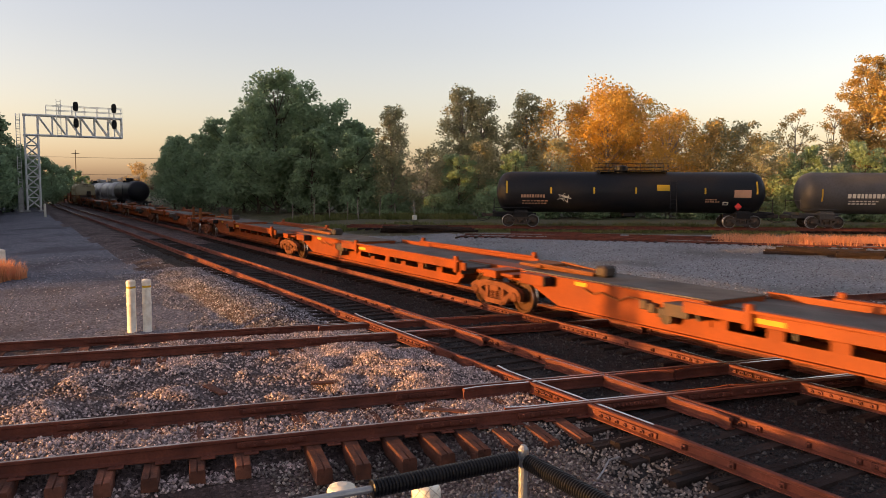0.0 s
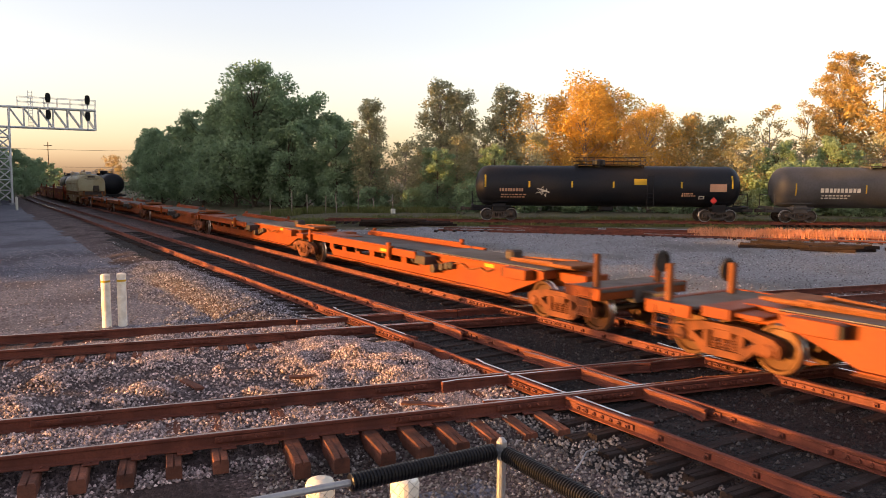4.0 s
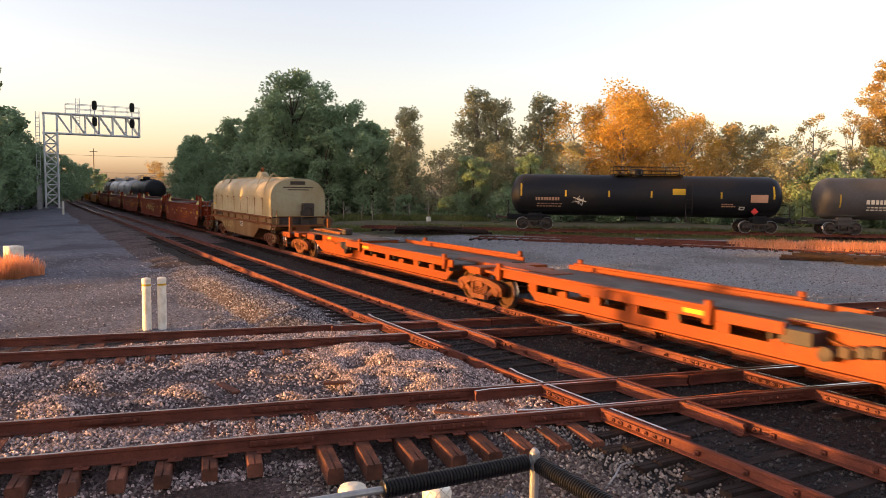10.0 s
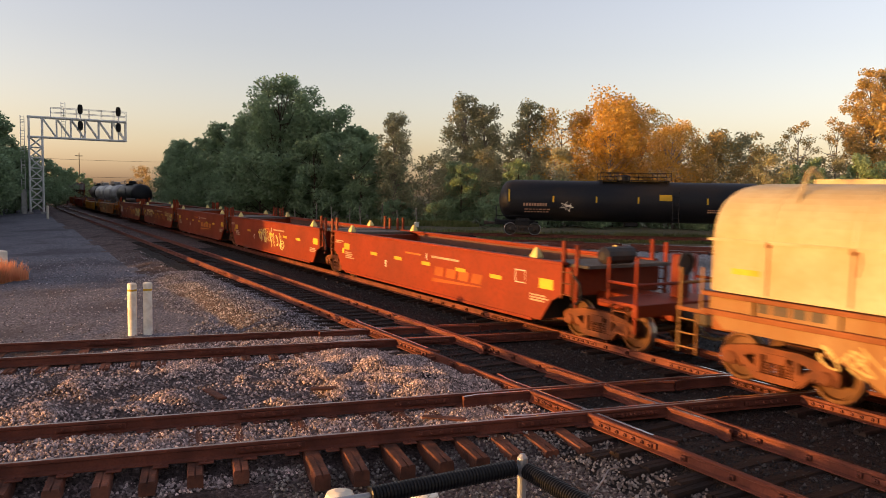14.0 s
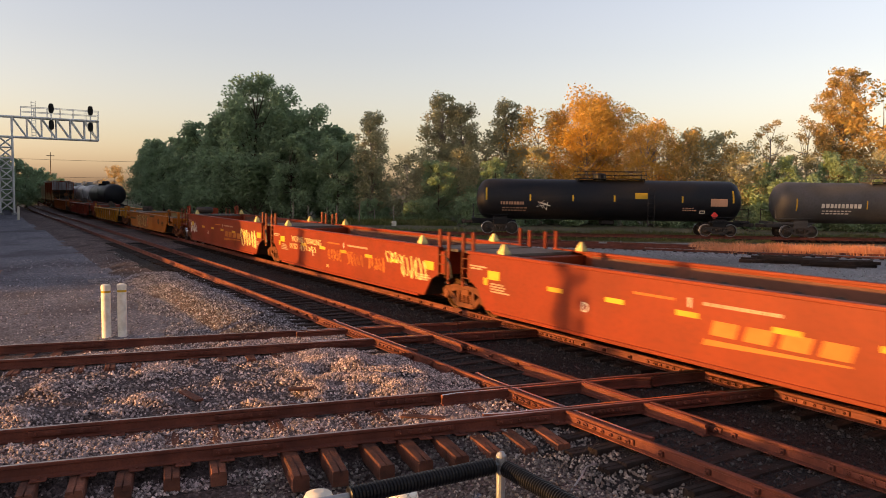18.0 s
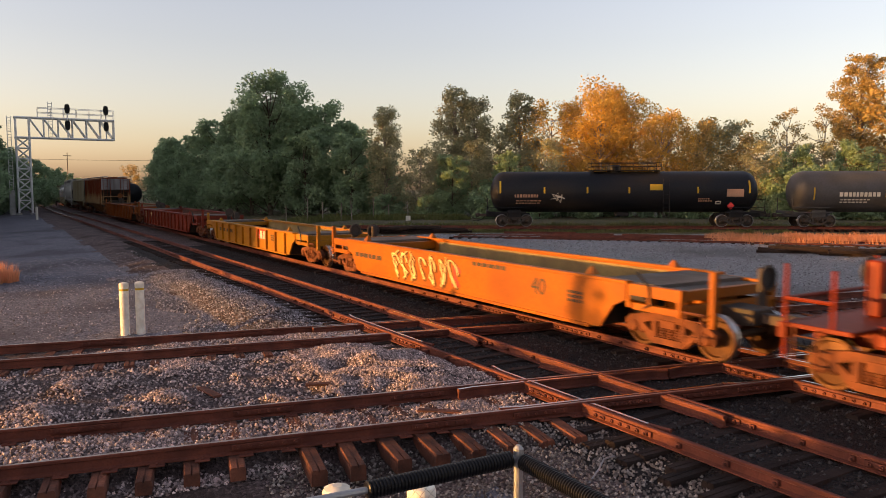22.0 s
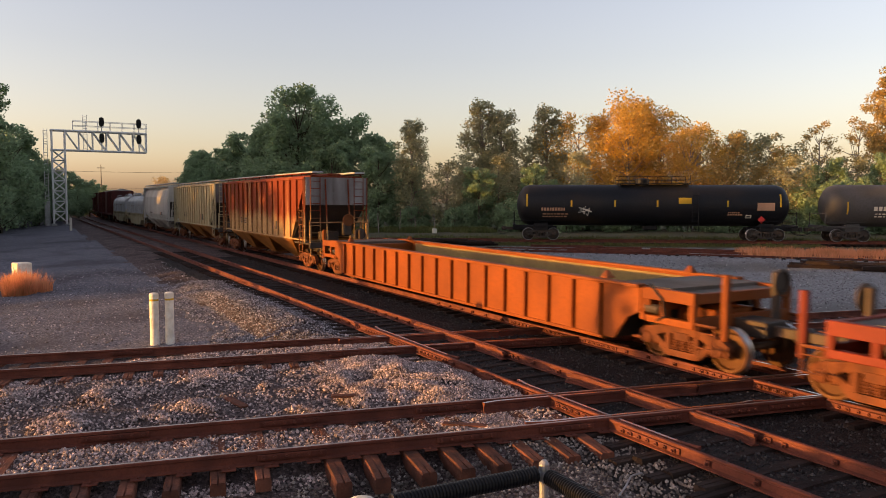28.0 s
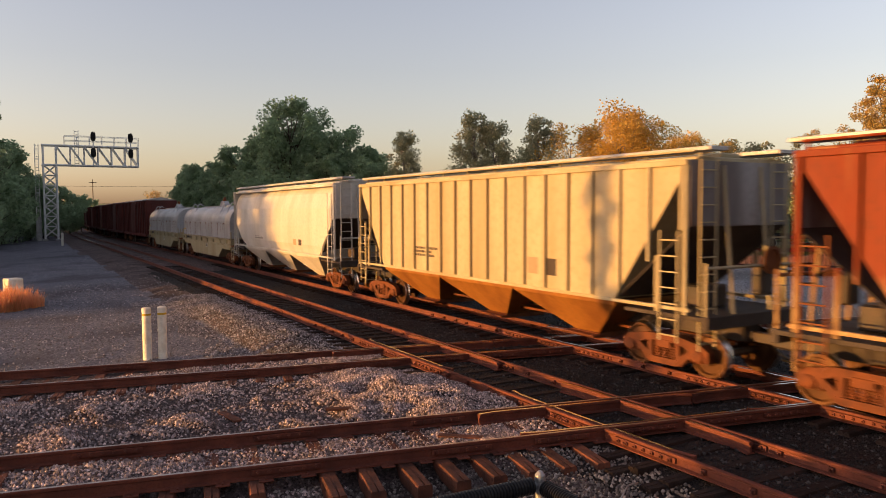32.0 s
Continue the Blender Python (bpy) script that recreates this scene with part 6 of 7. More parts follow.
letters = "BCDEA"


def spray(car, x0, x1, z0, z1, seed, mat, count=8, width=0.04, label=""):
    part("graffiti", ribbon(scrawl(x0, x1, z0, z1, seed, count), width, -1.505), mat, car, label)


for k in range(5):
    rear, front = reds[k + 1], reds[k]
    h = (front - rear) / 2
    w = well_car(rear, front, WELL_RED, WELL_INSIDE, "red-orange well car unit with spray-painted side, empty well", end_front=(k == 0), end_rear=(k == 4), own_front=(k == 0))
    y = -1.501
    for x in (-3.45, -1.65, 0.15, 2.1, 3.8):
        part("yellow_bar", plate(x, x + 0.5, 1.12, 1.22, y), SIGN_YELLOW, w)
    part("yellow_plate", plate(-5.72, -5.25, 1.14, 1.36, y), SIGN_YELLOW, w)
    part("yellow_plate", plate(-5.9, -5.74, 0.98, 1.16, y), SIGN_YELLOW, w)
    part("yellow_plate", plate(5.85, 6.35, 1.1, 1.34, y), SIGN_YELLOW, w)
    small_print("data_bars", writing_bars(-5.6, 1.02, (0.5, 0.6, 0.55, 0.75), y, 0.04, k), DATA_PRINT, w)
    small_print("data_bars", writing_bars(-6.5, 1.4, (0.7, 0.5), y, 0.04, k + 2), DATA_PRINT, w)
    small_print("data_bars", writing_bars(0.75, 1.38, (1.5,), y, 0.06, k + 5), DATA_PRINT, w)
    small_print("data_bars", writing_bars(-0.9, 1.38, (1.0,), y, 0.05, k + 6), DIM_MARK, w)
    small_print("data_bars", writing_bars(5.5, 0.9, (0.6, 0.7, 0.55), y, 0.04, k + 9), DATA_PRINT, w)
    part("white_tick", plate(0.42, 0.46, 1.3, 1.48, y), SIGN_WHITE, w)
    lettering("unit_letter", letters[k], -2.35, 0.82, 0.3, y, SIGN_WHITE, w)
    if k in (0, 2, 4):
        # faded mark: sloping block strokes over a long swoosh
        bm = bmesh.new()
        for j in range(4):
            x = 0.9 + j * 0.66
            slab(bm, ((x, 0.88), (x + 0.5, 0.88), (x + 0.58, 1.14), (x + 0.08, 1.14)), y - 0.006, y)
        slab(bm, ((0.75, 0.68), (3.4, 0.8), (3.4, 0.83), (0.8, 0.79)), y - 0.006, y)
        part("faded_emblem", bm, DIM_MARK if k else FAINT_MARK, w)
    if k == 0:
        part("placard_frame", ribbon([[(4.9, 1.15), (4.9, 1.45), (5.3, 1.45), (5.3, 1.15), (4.9, 1.15)]], 0.04, y - 0.002), SIGN_WHITE, w)
    if k == 1:
        spray(w, -1.5, 0.4, 0.75, 1.4, 21, LIME, 6, 0.045, "pale spray-painted loops")
        spray(w, 0.2, 1.9, 0.6, 1.3, 22, LIME, 4, 0.05)
        part("graffiti", ribbon([[(1.98 + 0.3 * math.cos(t * 0.55) * (1 - t / 26), 0.74 + 0.26 * math.sin(t * 0.55) * (1 - t / 26)) for t in range(22)]], 0.06, -1.505), LIME, w)
    if k == 3:
        lettering("graffiti", "WORMS CRAWLING", -4.45, 1.22, 0.32, y - 0.004, PALE, w)
        lettering("graffiti", "IN YO", -4.65, 0.94, 0.3, y - 0.004, PALE, w)
        spray(w, -3.6, -1.95, 0.93, 1.15, 24, PALE, 6, 0.04)
        spray(w, -0.9, 0.3, 0.8, 1.2, 25, DIM_MARK, 5, 0.04, "faded spray-painted strokes")
        spray(w, 0.7, 2.0, 0.75, 1.2, 26, DIM_MARK, 5, 0.04)
        spray(w, 2.3, 3.5, 0.75, 1.2, 27, DIM_MARK, 5, 0.04)
        spray(w, 3.5, 4.6, 1.1, 1.45, 28, LIME, 4, 0.04, "pale spray-painted strokes")
        spray(w, 4.5, 6.0, 0.75, 1.4, 29, LIME, 6, 0.05)
        spray(w, -1.05, -0.8, 0.5, 0.62, 30, PALE, 2, 0.03)
    if k == 4:
        spray(w, -6.0, -4.5, 0.75, 1.35, 27, SIGN_WHITE, 4, 0.09, "fat white spray-painted letters")
        spray(w, 3.45, 5.8, 0.6, 1.4, 28, LIME, 6, 0.1, "fat pale spray-painted letters")

y1 = well_car(-243.95, -228.92, YELLOW, YELLOW_INSIDE, "yellow smooth-sided well car with spray-painted letters", 1.34, cones=False, end_rear=True, end_front=True, own_front=True)
part("graffiti", ribbon([[(x + 0.06, z - 0.03) for x, z in line] for line in scrawl(-3.45, 0.5, 0.42, 1.3, 31, 7)], 0.17, -1.502), DUSK_SPRAY, y1)
part("graffiti", ribbon(scrawl(-3.45, 0.5, 0.42, 1.3, 31, 7), 0.065, -1.508), PALE, y1, "large gold spray-painted letters shaded brown and red")
part("graffiti", ribbon(scrawl(0.15, 0.75, 0.5, 1.1, 32, 1), 0.1, -1.51), SIGN_RED, y1)
small_print("number_bars", writing_bars(-h + 1.1, 0.85, (2.0,), -1.501, 0.14, 33), STEEL_DARK, y1)
small_print("data_bars", writing_bars(1.2, 1.2, (1.5,), -1.501, 0.1, 34), STEEL_DARK, y1)
small_print("data_bars", writing_bars(5.0, 0.95, (0.5, 0.5, 0.5), -1.501, 0.06, 35), STEEL_DARK, y1)
lettering("length_mark", "40", 3.7, 0.78, 0.55, -1.501, STEEL_DARK, y1)
y2 = well_car(-262.83, -247.84, BRIGHT_YELLOW, YELLOW_INSIDE, "yellow ribbed well car with a pale inside, empty", 1.27, cones=False, ribs=10, end_rear=True, end_front=True, own_front=True, flange=0.25)
for x, long in ((-5.1, 0.24), (-4.82, 0.2), (-4.58, 0.22), (-4.32, 0.3), (-3.7, 0.2), (-3.46, 0.18), (-3.24, 0.2), (-3.0, 0.18), (-2.78, 0.2)):
    part("number_bar", plate(x, x + long, 0.83, 1.0, -1.502), STEEL_DARK, y2)
lettering("length_mark", "40", -2.2, 0.72, 0.5, -1.501, STEEL_DARK, y2)
bm = bmesh.new()
box(bm, 1.45, 3.0, -1.506, -1.5, 0.78, 1.28)
part("emblem_panel", bm, SIGN_RED, y2)
bm = bmesh.new()
for j in range(3):
    slab(bm, ((1.62 + j * 0.45, 0.8), (1.95 + j * 0.45, 0.8), (1.9 + j * 0.45, 1.18), (1.66 + j * 0.45, 1.18)), -1.512, -1.507)
part("emblem_strokes", bm, SIGN_WHITE, y2)
small_print("data_bars", writing_bars(3.6, 1.0, (0.7, 0.7, 0.7), -1.501, 0.06, 43), STEEL_DARK, y2)
fec = well_car(-285.1, -266.5, WELL_BROWN, WELL_INSIDE, "brown-red ribbed well car, weathered and empty", 1.42, cones=False, ribs=14, end_rear=True, end_front=True, own_front=True, flange=0.25)
lettering("length_mark", "53", -7.35, 0.85, 0.62, -1.501, PALE, fec)
part("owner_bars", writing_bars(-5.3, 1.0, (0.8,), -1.501, 0.24, 51), PALE, fec)
orange = well_car(-307.55, -288.98, RIB_ORANGE, YELLOW_INSIDE, "rusty orange ribbed well car, empty", 1.52, cones=False, ribs=17, end_rear=True, end_front=True, own_front=True, flange=0.25)


# -- covered hoppers --
def hopper(rear, front, mat, label, ribs=16, top=4.25, round_side=False, low=None):
    c, h = (rear + front) / 2, (front - rear) / 2
    car = thing("covered_hopper", label, "freight car", "hoppers of the train")
    moving.append((car, c))
    e = h + 0.95          # end of the side sheets
    w = 1.5
    bm = bmesh.new()
    # body with sloped end sheets
    if round_side:
        side = [(w * 0.9, 1.35), (w, 1.8), (w * 1.02, 2.6), (w * 0.98, 3.4), (w * 0.86, 4.0), (w * 0.6, top + 0.1)]
    else:
        side = [(w, 1.42), (w, top - 0.12), (w * 0.93, top)]
    sec = [(y, z) for y, z in side] + [(-y, z) for y, z in side[::-1]]
    lo, hi = sec[0][1], top
    def cut(z):
        return e - max(0.0, min(1.0, (2.95 - z) / (2.95 - 1.42))) * 1.95
    loft(bm, [[(d * cut(z), y, z) for y, z in sec] for d in (-1, 1)])
    part("body", bm, mat, car)
    for s in (-1, 1):
        if not round_side:
            for x in np.linspace(-e + 0.12, e - 0.12, ribs):
                z0 = 1.45 if abs(x) < e - 2.0 else 1.5 + (abs(x) - (e - 1.95)) * (1.5 / 1.95)
                part("rib", boxes((x - 0.03, x + 0.03, *sorted((s * 1.5, s * 1.58)), max(1.45, z0), top - 0.1), bevel=0.008), mat, car)
        part("side_sill", boxes((-e - 0.05, e + 0.05, *sorted((s * 1.44, s * 1.53)), 1.36, 1.43), bevel=0.008), mat, car)
        part("top_chord", boxes((-e, e, *sorted((s * (1.3 if round_side else 1.44), s * (1.42 if round_side else 1.56))), top - 0.12, top - 0.01), bevel=0.01), mat, car)
        # corner posts, ladders and end frame
        for d in (-1, 1):
            posts = [((d * (e - 0.06), s * 1.5, 1.3), (d * (e - 0.06), s * 1.5, top)), ((d * (e - 0.75), s * 1.5, 1.3), (d * (e - 0.75), s * 1.5, 2.4))]
            bars("corner_post", posts, 0.05, mat, car)
            part("side_ladder", ladder(d * (e - 0.4), s * 1.57, 0.75, 2.9 if not round_side else 4.0, 0.45, 7), RUST_STREAK if mat == HOPPER_RUST else mat, car)
    # three discharge bays, their sides drawn in to narrow outlets
    third = (h - 1.0) * 2 / 3
    for b in (-1, 0, 1):
        bm = bmesh.new()
        x = b * third
        corners = ((-1, -1), (1, -1), (1, 1), (-1, 1))
        loft(bm, [[(x + a * third / 2, q * 1.47, 1.37) for a, q in corners], [(x + a * third * 0.49, q * 1.44, 1.27) for a, q in corners], [(x + a * 0.42, q * 0.6, 0.4) for a, q in corners]])
        part("discharge_bay", bm, low or mat, car)
        gate = part("outlet_gate", boxes((x - 0.5, x + 0.5, -0.68, 0.68, 0.28, 0.4), (x - 0.56, x + 0.56, -0.84, -0.68, 0.3, 0.38), bevel=0.02), TRUCK_STEEL, car)
        bars("gate_shaft", [((x - 0.62, -0.92, 0.36), (x + 0.62, -0.92, 0.36))], 0.03, TRUCK_STEEL, gate)
    bars("train_pipe", [((-h + 1.6, -0.35, 0.62), (h - 1.6, -0.35, 0.62))], 0.035, TRUCK_STEEL, car)
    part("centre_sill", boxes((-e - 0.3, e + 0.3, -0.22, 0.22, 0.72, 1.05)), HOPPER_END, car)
    # roof, hatches and running boards
    part("roof", boxes((-e, e, -1.28, 1.28, top - 0.02, top + 0.06), bevel=0.02), mat, car)
    for x in np.linspace(-e + 1.4, e - 1.4, 5):
        part("hatch", boxes((x - 1.15, x + 1.15, -0.32, 0.32, top + 0.06, top + 0.18), bevel=0.03), mat, car)
    for s in (-1, 1):
        part("running_board", boxes((-e - 0.3, e + 0.3, *sorted((s * 0.75, s * 1.27)), top + 0.16, top + 0.24), bevel=0.01), SILVER, car)
        for x in np.linspace(-e, e, 12):
            part("board_bracket", boxes((x - 0.02, x + 0.02, *sorted((s * 1.15, s * 1.2)), top + 0.02, top + 0.17)), mat, car)
    bars("roof_rail", [((-e, s * 1.35, top + 0.16), (e, s * 1.35, top + 0.16)) for s in (-1, 1)], 0.022, mat, car)
    for d in (-1, 1):
        x0, x1 = sorted((d * (e - 0.1), d * (e + 0.55)))
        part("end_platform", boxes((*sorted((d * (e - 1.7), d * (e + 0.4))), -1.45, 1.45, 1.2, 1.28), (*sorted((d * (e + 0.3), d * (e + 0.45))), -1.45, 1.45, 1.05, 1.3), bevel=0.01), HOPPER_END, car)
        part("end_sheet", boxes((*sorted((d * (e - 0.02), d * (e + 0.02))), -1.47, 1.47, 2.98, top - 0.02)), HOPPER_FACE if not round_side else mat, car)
        # sloped sheet coloured dark for the shade under the overhanging end
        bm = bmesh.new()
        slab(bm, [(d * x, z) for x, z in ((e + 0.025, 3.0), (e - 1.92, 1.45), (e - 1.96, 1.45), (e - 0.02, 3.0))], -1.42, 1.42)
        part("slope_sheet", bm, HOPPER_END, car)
        bars("end_post", [((d * (e + 0.3), y, 1.28), (d * (e + 0.02), y, top - 0.1)) for y in (-0.55, 0.55)] + [((d * (e + 0.35), -1.4, 1.28), (d * (e + 0.35), -1.4, 2.3)), ((d * (e + 0.35), 1.4, 1.28), (d * (e + 0.35), 1.4, 2.3)), ((d * (e + 0.35), -1.4, 2.2), (d * (e + 0.35), 1.4, 2.2))], 0.035, mat, car)
        part("end_ladder", ladder(d * (e + 0.1), -1.05, 0.6, top, 0.45, 11, "y"), mat, car)
        part("end_ladder", ladder(d * (e + 0.1), 1.05, 0.6, top, 0.45, 11, "y"), mat, car)
        part("brake_cylinder", boxes((*sorted((d * (e - 1.1), d * (e - 0.5))), -0.5, 0.3, 1.3, 1.75), bevel=0.04), STEEL_DARK, car)
        part("brake_box", boxes((*sorted((d * (e + 0.1), d * (e + 0.35))), 0.2, 0.6, 1.6, 2.2), bevel=0.04), STEEL_DARK, car)
        truck(car, d * h)
        coupler(car, d * (e + 0.35), d)
    part("brake_wheel", turned([(e + 0.42, 0.28), (e + 0.46, 0.28), (e + 0.47, 0.22), (e + 0.41, 0.22)], "x", 16), RUST_STREAK, car, at=pose(0, 0.4, 2.3))
    part("data_panel", plate(2.6, 3.0, 1.75, 2.15, -1.502), SIGN_BROWN, car)
    part("data_panel", plate(3.3, 3.7, 1.75, 2.15, -1.502), HOPPER_END, car)
    small_print("data_bars", writing_bars(-3.5, 2.1, (1.6, 1.2, 1.4), -1.502, 0.07, 7), STEEL_DARK, car)
    return car


hopper(-325.0, -311.35, HOPPER_RUST, "rusty red-brown covered hopper with faded pale streaks", 17, low=HOPPER_BAY)
hopper(-342.35, -329.08, HOPPER_GREY, "pale grey ribbed covered hopper with rusty bays, stained", 19, low=HOPPER_BAY)
hopper(-360.2, -346.75, HOPPER_LIGHT, "light grey smooth-sided covered hopper", round_side=True, top=4.4)


# -- boxcars --
def boxcar(rear, front, roof_light):
    c, h = (rear + front) / 2, (front - rear) / 2
    car = thing("boxcar", "dark red boxcar with ribbed sides and sliding doors", "freight car", "boxcars of the train")
    moving.append((car, c))
    e = h + 1.9
    part("body", boxes((-e, e, -1.45, 1.45, 1.1, 4.5), bevel=0.03), BOX_RED, car)
    bm = bmesh.new()
    loft(bm, [[(x, y, z) for y, z in ((-1.5, 4.48), (0, 4.78), (1.5, 4.48))] for x in (-e, e)])
    part("roof", bm, BOX_ROOF if roof_light else BOX_RED, car)
    for s in (-1, 1):
        for x in np.linspace(-e + 0.3, e - 0.3, 15):
            if abs(x) > 1.7:
                part("rib", boxes((x - 0.05, x + 0.05, *sorted((s * 1.45, s * 1.54)), 1.2, 4.4)), BOX_RED, car)
        part("door", boxes((-1.6, 1.6, *sorted((s * 1.45, s * 1.56)), 1.2, 4.2), bevel=0.02), BOX_RED, car)
        part("sill", boxes((-e, e, *sorted((s * 1.4, s * 1.52)), 0.95, 1.15)), BOX_RED, car)
    part("underframe", boxes((-e, e, -0.4, 0.4, 0.7, 1.1)), STEEL_DARK, car)
    for d in (-1, 1):
        truck(car, d * h)
        coupler(car, d * (e - 0.1), d)
        part("end_ladder", ladder(d * (e + 0.06), -1.1, 0.6, 4.3, 0.45, 9, "y"), BOX_RED, car)
    return car


for k in range(5):
    boxcar(-409.2 - 17.33 * k, -396.7 - 17.33 * k, k == 0)


# ---- parked tank cars ----
def tank_car(at, half, mat, label, radius=1.5, group="parked tank cars", full=True):
    car = thing("tank_car", label, "tank car", group, at=at)
    zc = 1.05 + radius
    prof = [(-half, 0.08), (-half + 0.06, 0.5), (-half + 0.18, 0.9), (-half + 0.36, 1.2), (-half + 0.6, 1.4), (-half + 0.95, 1.5)]
    prof = [(x, r * radius / 1.5) for x, r in prof]
    prof = prof + [(-x, r) for x, r in prof[::-1]]
    part("tank", turned(prof, "x", 40), mat, car, at=pose(0, 0, zc), smooth=True)
    t = half - 1.75
    for d in (-1, 1):
        truck(car, d * t, rolls=False)
        part("bolster", boxes((d * t - 0.5, d * t + 0.5, -1.15, 1.15, 0.7, 1.25), (*sorted((d * (t - 1.2), d * (half + 0.3))), -0.3, 0.3, 0.7, 1.0), bevel=0.03), mat, car)
        part("end_sill", boxes((*sorted((d * (half + 0.1), d * (half + 0.3))), -1.4, 1.4, 0.95, 1.15), (*sorted((d * (half - 2.6), d * (half + 0.3))), -1.42, -1.36, 1.02, 1.12), bevel=0.01), mat, car)
        coupler(car, d * (half + 0.3), d)
        bars("handrail", [((d * (half + 0.2), s * 1.35, 1.1), (d * (half + 0.2), s * 1.35, 2.1)) for s in (-1, 1)] + [((d * (half + 0.2), -1.35, 2.0), (d * (half + 0.2), 1.35, 2.0)), ((d * (half + 0.2), -1.4, 1.4), (d * (half - 2.4), -1.4, 1.4))], 0.025, mat, car)
    top = zc + radius
    part("valve_housing", turned([(0, 0.5), (0.5, 0.5), (0.56, 0.42), (0.58, 0.2)], "z", 16), mat, car, at=pose(-0.6, 0, top - 0.1))
    part("platform", boxes((-2.4, 2.7, -0.8, 0.8, top + 0.06, top + 0.1), (-2.3, -2.2, -0.7, 0.7, top - 0.3, top + 0.06), (2.5, 2.6, -0.7, 0.7, top - 0.3, top + 0.06)), mat, car)
    rails = []
    for s in (-1, 1):
        for z in (0.35, 0.62):
            rails.append(((-2.4, s * 0.8, top + z), (2.7, s * 0.8, top + z)))
        for x in np.linspace(-2.4, 2.7, 6):
            rails.append(((x, s * 0.8, top + 0.08), (x, s * 0.8, top + 0.62)))
    bars("platform_rail", rails, 0.022, mat, car)
    part("ladder", ladder(2.9, -radius - 0.08, 0.7, top - 0.6, 0.45, 9), mat, car)
    part("outlet", boxes((-0.5, 0.5, -0.4, 0.4, 0.72, 1.1), bevel=0.08), mat, car)
    return car


def on_tank(x0, x1, z0, z1, zc, radius, name, mat, car, lift=0.006):
    """A flat marking bent onto the near side of a tank."""
    bm = bmesh.new()
    rows = []
    n = 5
    for k in range(n + 1):
        z = z0 + (z1 - z0) * k / n
        y = -math.sqrt(max(0.0, (radius + lift) ** 2 - (z - zc) ** 2))
        rows.append((bm.verts.new((x0, y, z)), bm.verts.new((x1, y, z))))
    for a, b in zip(rows, rows[1:]):
        bm.faces.new((a[0], a[1], b[1], b[0]))
    return part(name, bm, mat, car)


yard_turn = math.degrees(math.atan2(YARD_WAY.y, YARD_WAY.x))
near_tank = tank_car(pose(YARD_AT.x, YARD_AT.y, YARD_RISE, 0, 0, yard_turn), 9.75, TANK_BLACK, "long black tank car with yellow markings, parked on the yard track")
at = YARD_AT + YARD_WAY * 21.3
grey_tank = tank_car(pose(at.x, at.y, YARD_RISE, 0, 0, yard_turn), 9.2, TANK_GREY, "dull grey-black tank car parked in the evening sun")
ZC = 2.55
for x in (-9.1, -5.9, -2.8, 0.2, 5.1, 8.75):
    tall = 1.0 if abs(x) > 8 else 0.5
    on_tank(x, x + 0.12, ZC - 0.1, ZC - 0.1 + tall * 0.9, ZC, 1.5, "yellow_stripe", SIGN_YELLOW, near_tank)
on_tank(1.75, 2.65, ZC + 0.12, ZC + 0.55, ZC, 1.5, "yellow_panel", SIGN_YELLOW, near_tank)
on_tank(7.2, 8.4, ZC - 0.35, ZC + 0.2, ZC, 1.5, "brown_placard", SIGN_BROWN, near_tank)
on_tank(6.45, 6.85, ZC - 0.9, ZC - 0.66, ZC, 1.5, "white_label", SIGN_WHITE, near_tank)
on_tank(6.52, 6.78, ZC - 0.84, ZC - 0.72, ZC, 1.5, "label_centre", INK, near_tank, 0.01)


def tank_words(car, x0, z, count, w, tall, mat, seed):
    r = random.Random(seed)
    x = x0
    for k in range(count):
        ww = w * r.uniform(0.7, 1.2)
        on_tank(x, x + ww, z, z + tall, ZC, 1.5, "lettering_bar", mat, car)
        x += ww + w * 0.35


tank_words(near_tank, -8.0, ZC - 0.4, 9, 0.15, 0.22, SIGN_BROWN, 1)
tank_words(near_tank, -7.9, ZC - 0.68, 7, 0.2, 0.08, SIGN_BROWN, 2)
tank_words(near_tank, -7.9, ZC - 0.86, 8, 0.18, 0.08, SIGN_BROWN, 3)
tank_words(near_tank, 5.2, ZC - 0.55, 6, 0.12, 0.08, SIGN_BROWN, 4)
tank_words(near_tank, 5.2, ZC - 0.7, 6, 0.12, 0.08, SIGN_BROWN, 5)
tank_words(grey_tank, -6.2, ZC - 0.35, 10, 0.22, 0.3, SIGN_WHITE, 6)
tank_words(grey_tank, -6.1, ZC - 0.62, 8, 0.22, 0.09, SIGN_WHITE, 7)
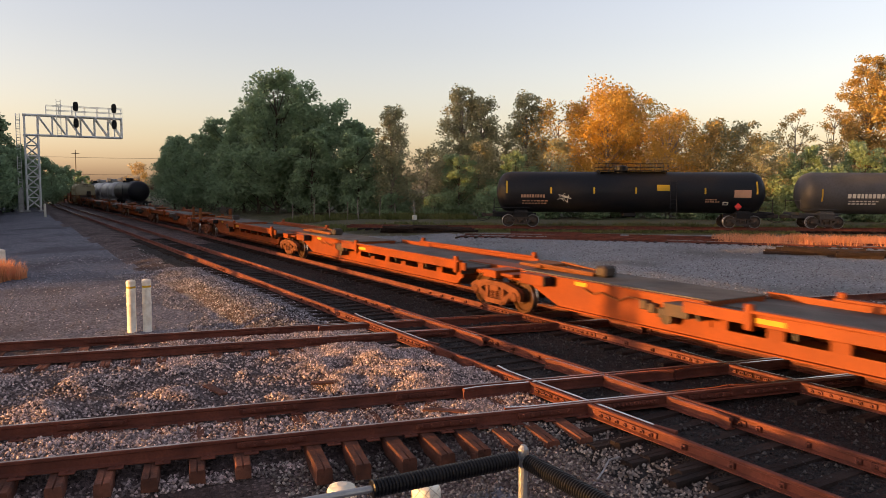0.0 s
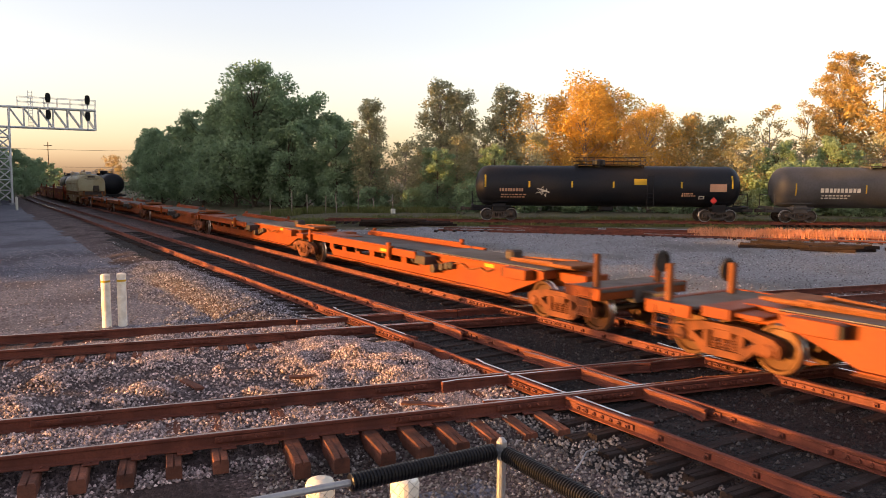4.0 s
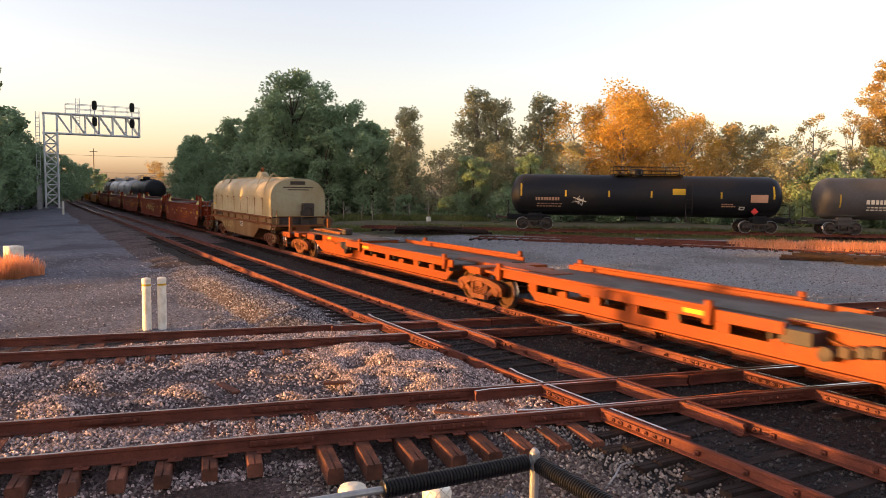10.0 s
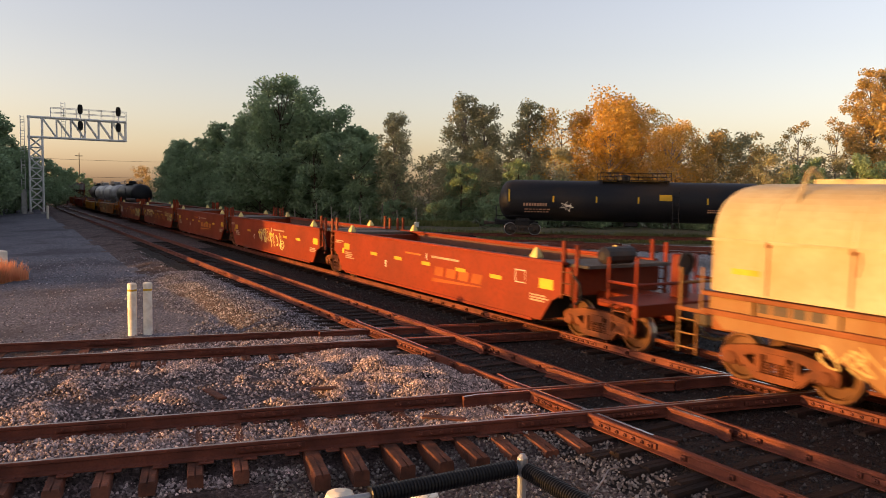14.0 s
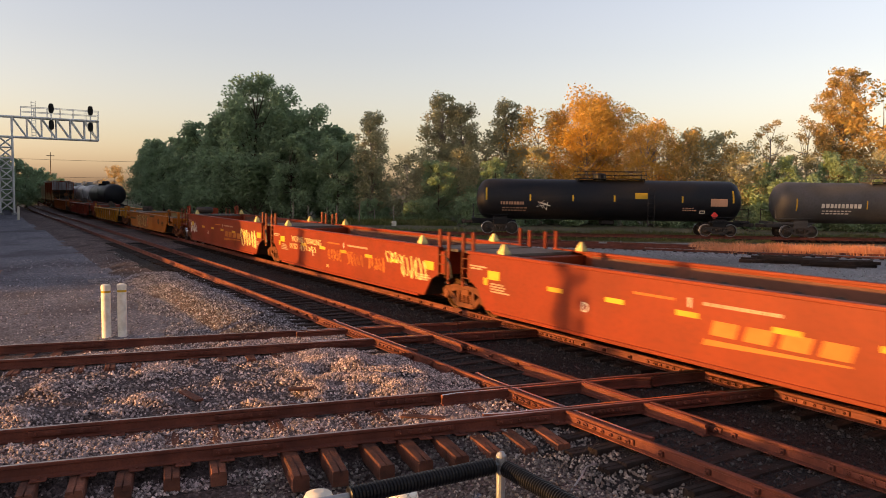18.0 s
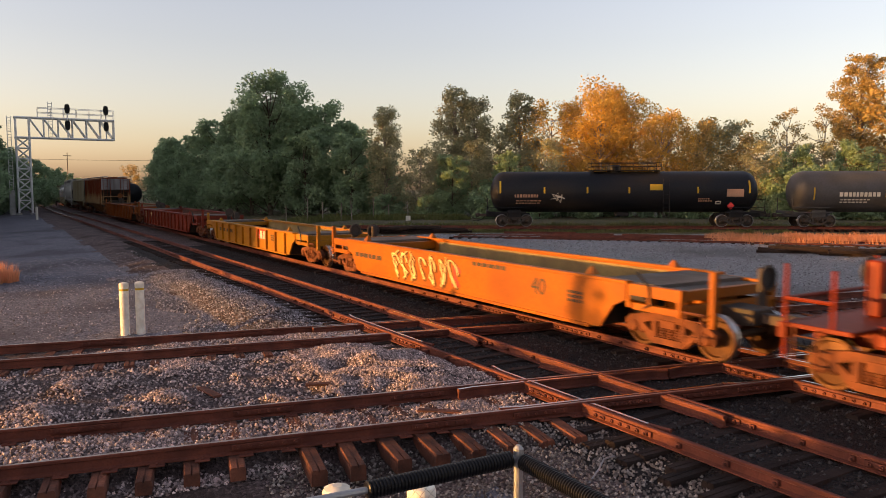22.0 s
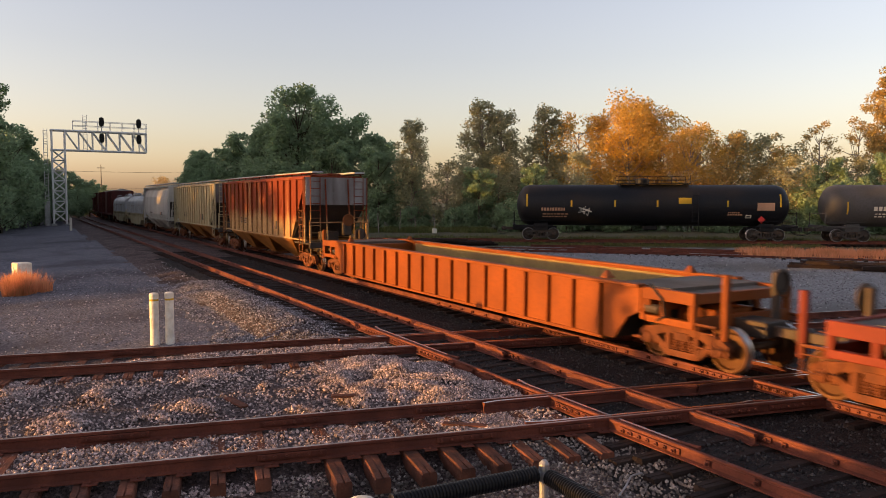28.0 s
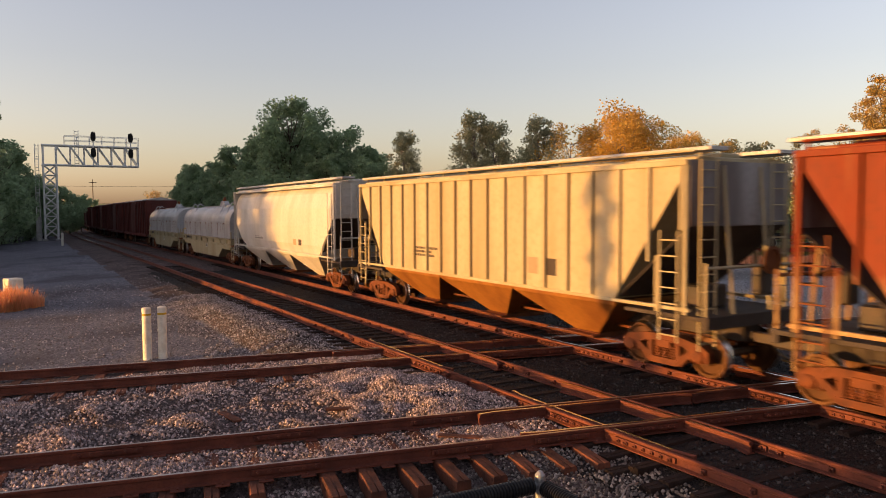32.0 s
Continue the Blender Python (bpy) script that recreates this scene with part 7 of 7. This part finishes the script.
tank_words(grey_tank, -6.1, ZC - 0.8, 7, 0.22, 0.09, SIGN_WHITE, 8)
on_tank(-8.0, -7.9, ZC - 0.6, ZC + 0.3, ZC, 1.5, "yellow_stripe", SIGN_YELLOW, grey_tank)
on_tank(-3.0, -2.92, ZC - 0.4, ZC + 0.2, ZC, 1.5, "yellow_stripe", SIGN_YELLOW, grey_tank)
on_tank(0.5, 0.6, ZC - 0.1, ZC + 0.35, ZC, 1.5, "yellow_stripe", SIGN_YELLOW, grey_tank)
star = [(-5.05 + math.cos(k * 1.257 * 2) * 0.42 + 0.1 * k % 0.2, ZC - 0.35 + math.sin(k * 1.257 * 2) * 0.3) for k in range(6)]
part("graffiti", ribbon([star, [(x + 0.25, z - 0.12) for x, z in star[:4]]], 0.09, -1.5), SIGN_WHITE, near_tank)
bm = boxes((-0.19, 0.19, -0.012, 0, -0.19, 0.19))
part("hazard_placard", bm, SIGN_RED, near_tank, "red diamond hazard placard", at=pose(7.55, -1.3, 1.55) @ pose(0, 0, 0, 0, 45, 0))

for k, (m, lab) in enumerate(((TANK_BLACK, "black tank car parked beside the main line"), (TANK_SILVER, "silver-grey tank car parked beside the main line"), (TANK_SILVER, "silver-grey tank car parked beside the main line"), (TANK_BLACK, "black tank car parked beside the main line"))):
    tank_car(on_main(-112.2 - 17.2 * k, 3.75, 0.0), 7.85, m, lab, 1.4, group="tank cars beside the main line")


def motions():
    # the cars roll along the main line at an even pace
    for ob, c in moving:
        walk(ob, [(t, on_main(c + SPEED * t)) for t in range(33)])
    # wheels turn; alike wheelsets share their keys
    for sets, s in ((front_sets, 1), (rear_sets, -1)):
        turn = math.degrees(SPEED / WHEEL)
        step = 1 / 15
        rows = [(k * step, pose(s * 0.9, 0, WHEEL, 0, turn * k * step, 0)) for k in range(int(32 / step) + 1)]
        walk(sets[0], rows)
        keys = sets[0].animation_data
        for ob in sets[1:]:
            ob.rotation_mode = "QUATERNION"
            data = ob.animation_data_create()
            data.action = keys.action
            data.action_slot = keys.action_slot


motions()
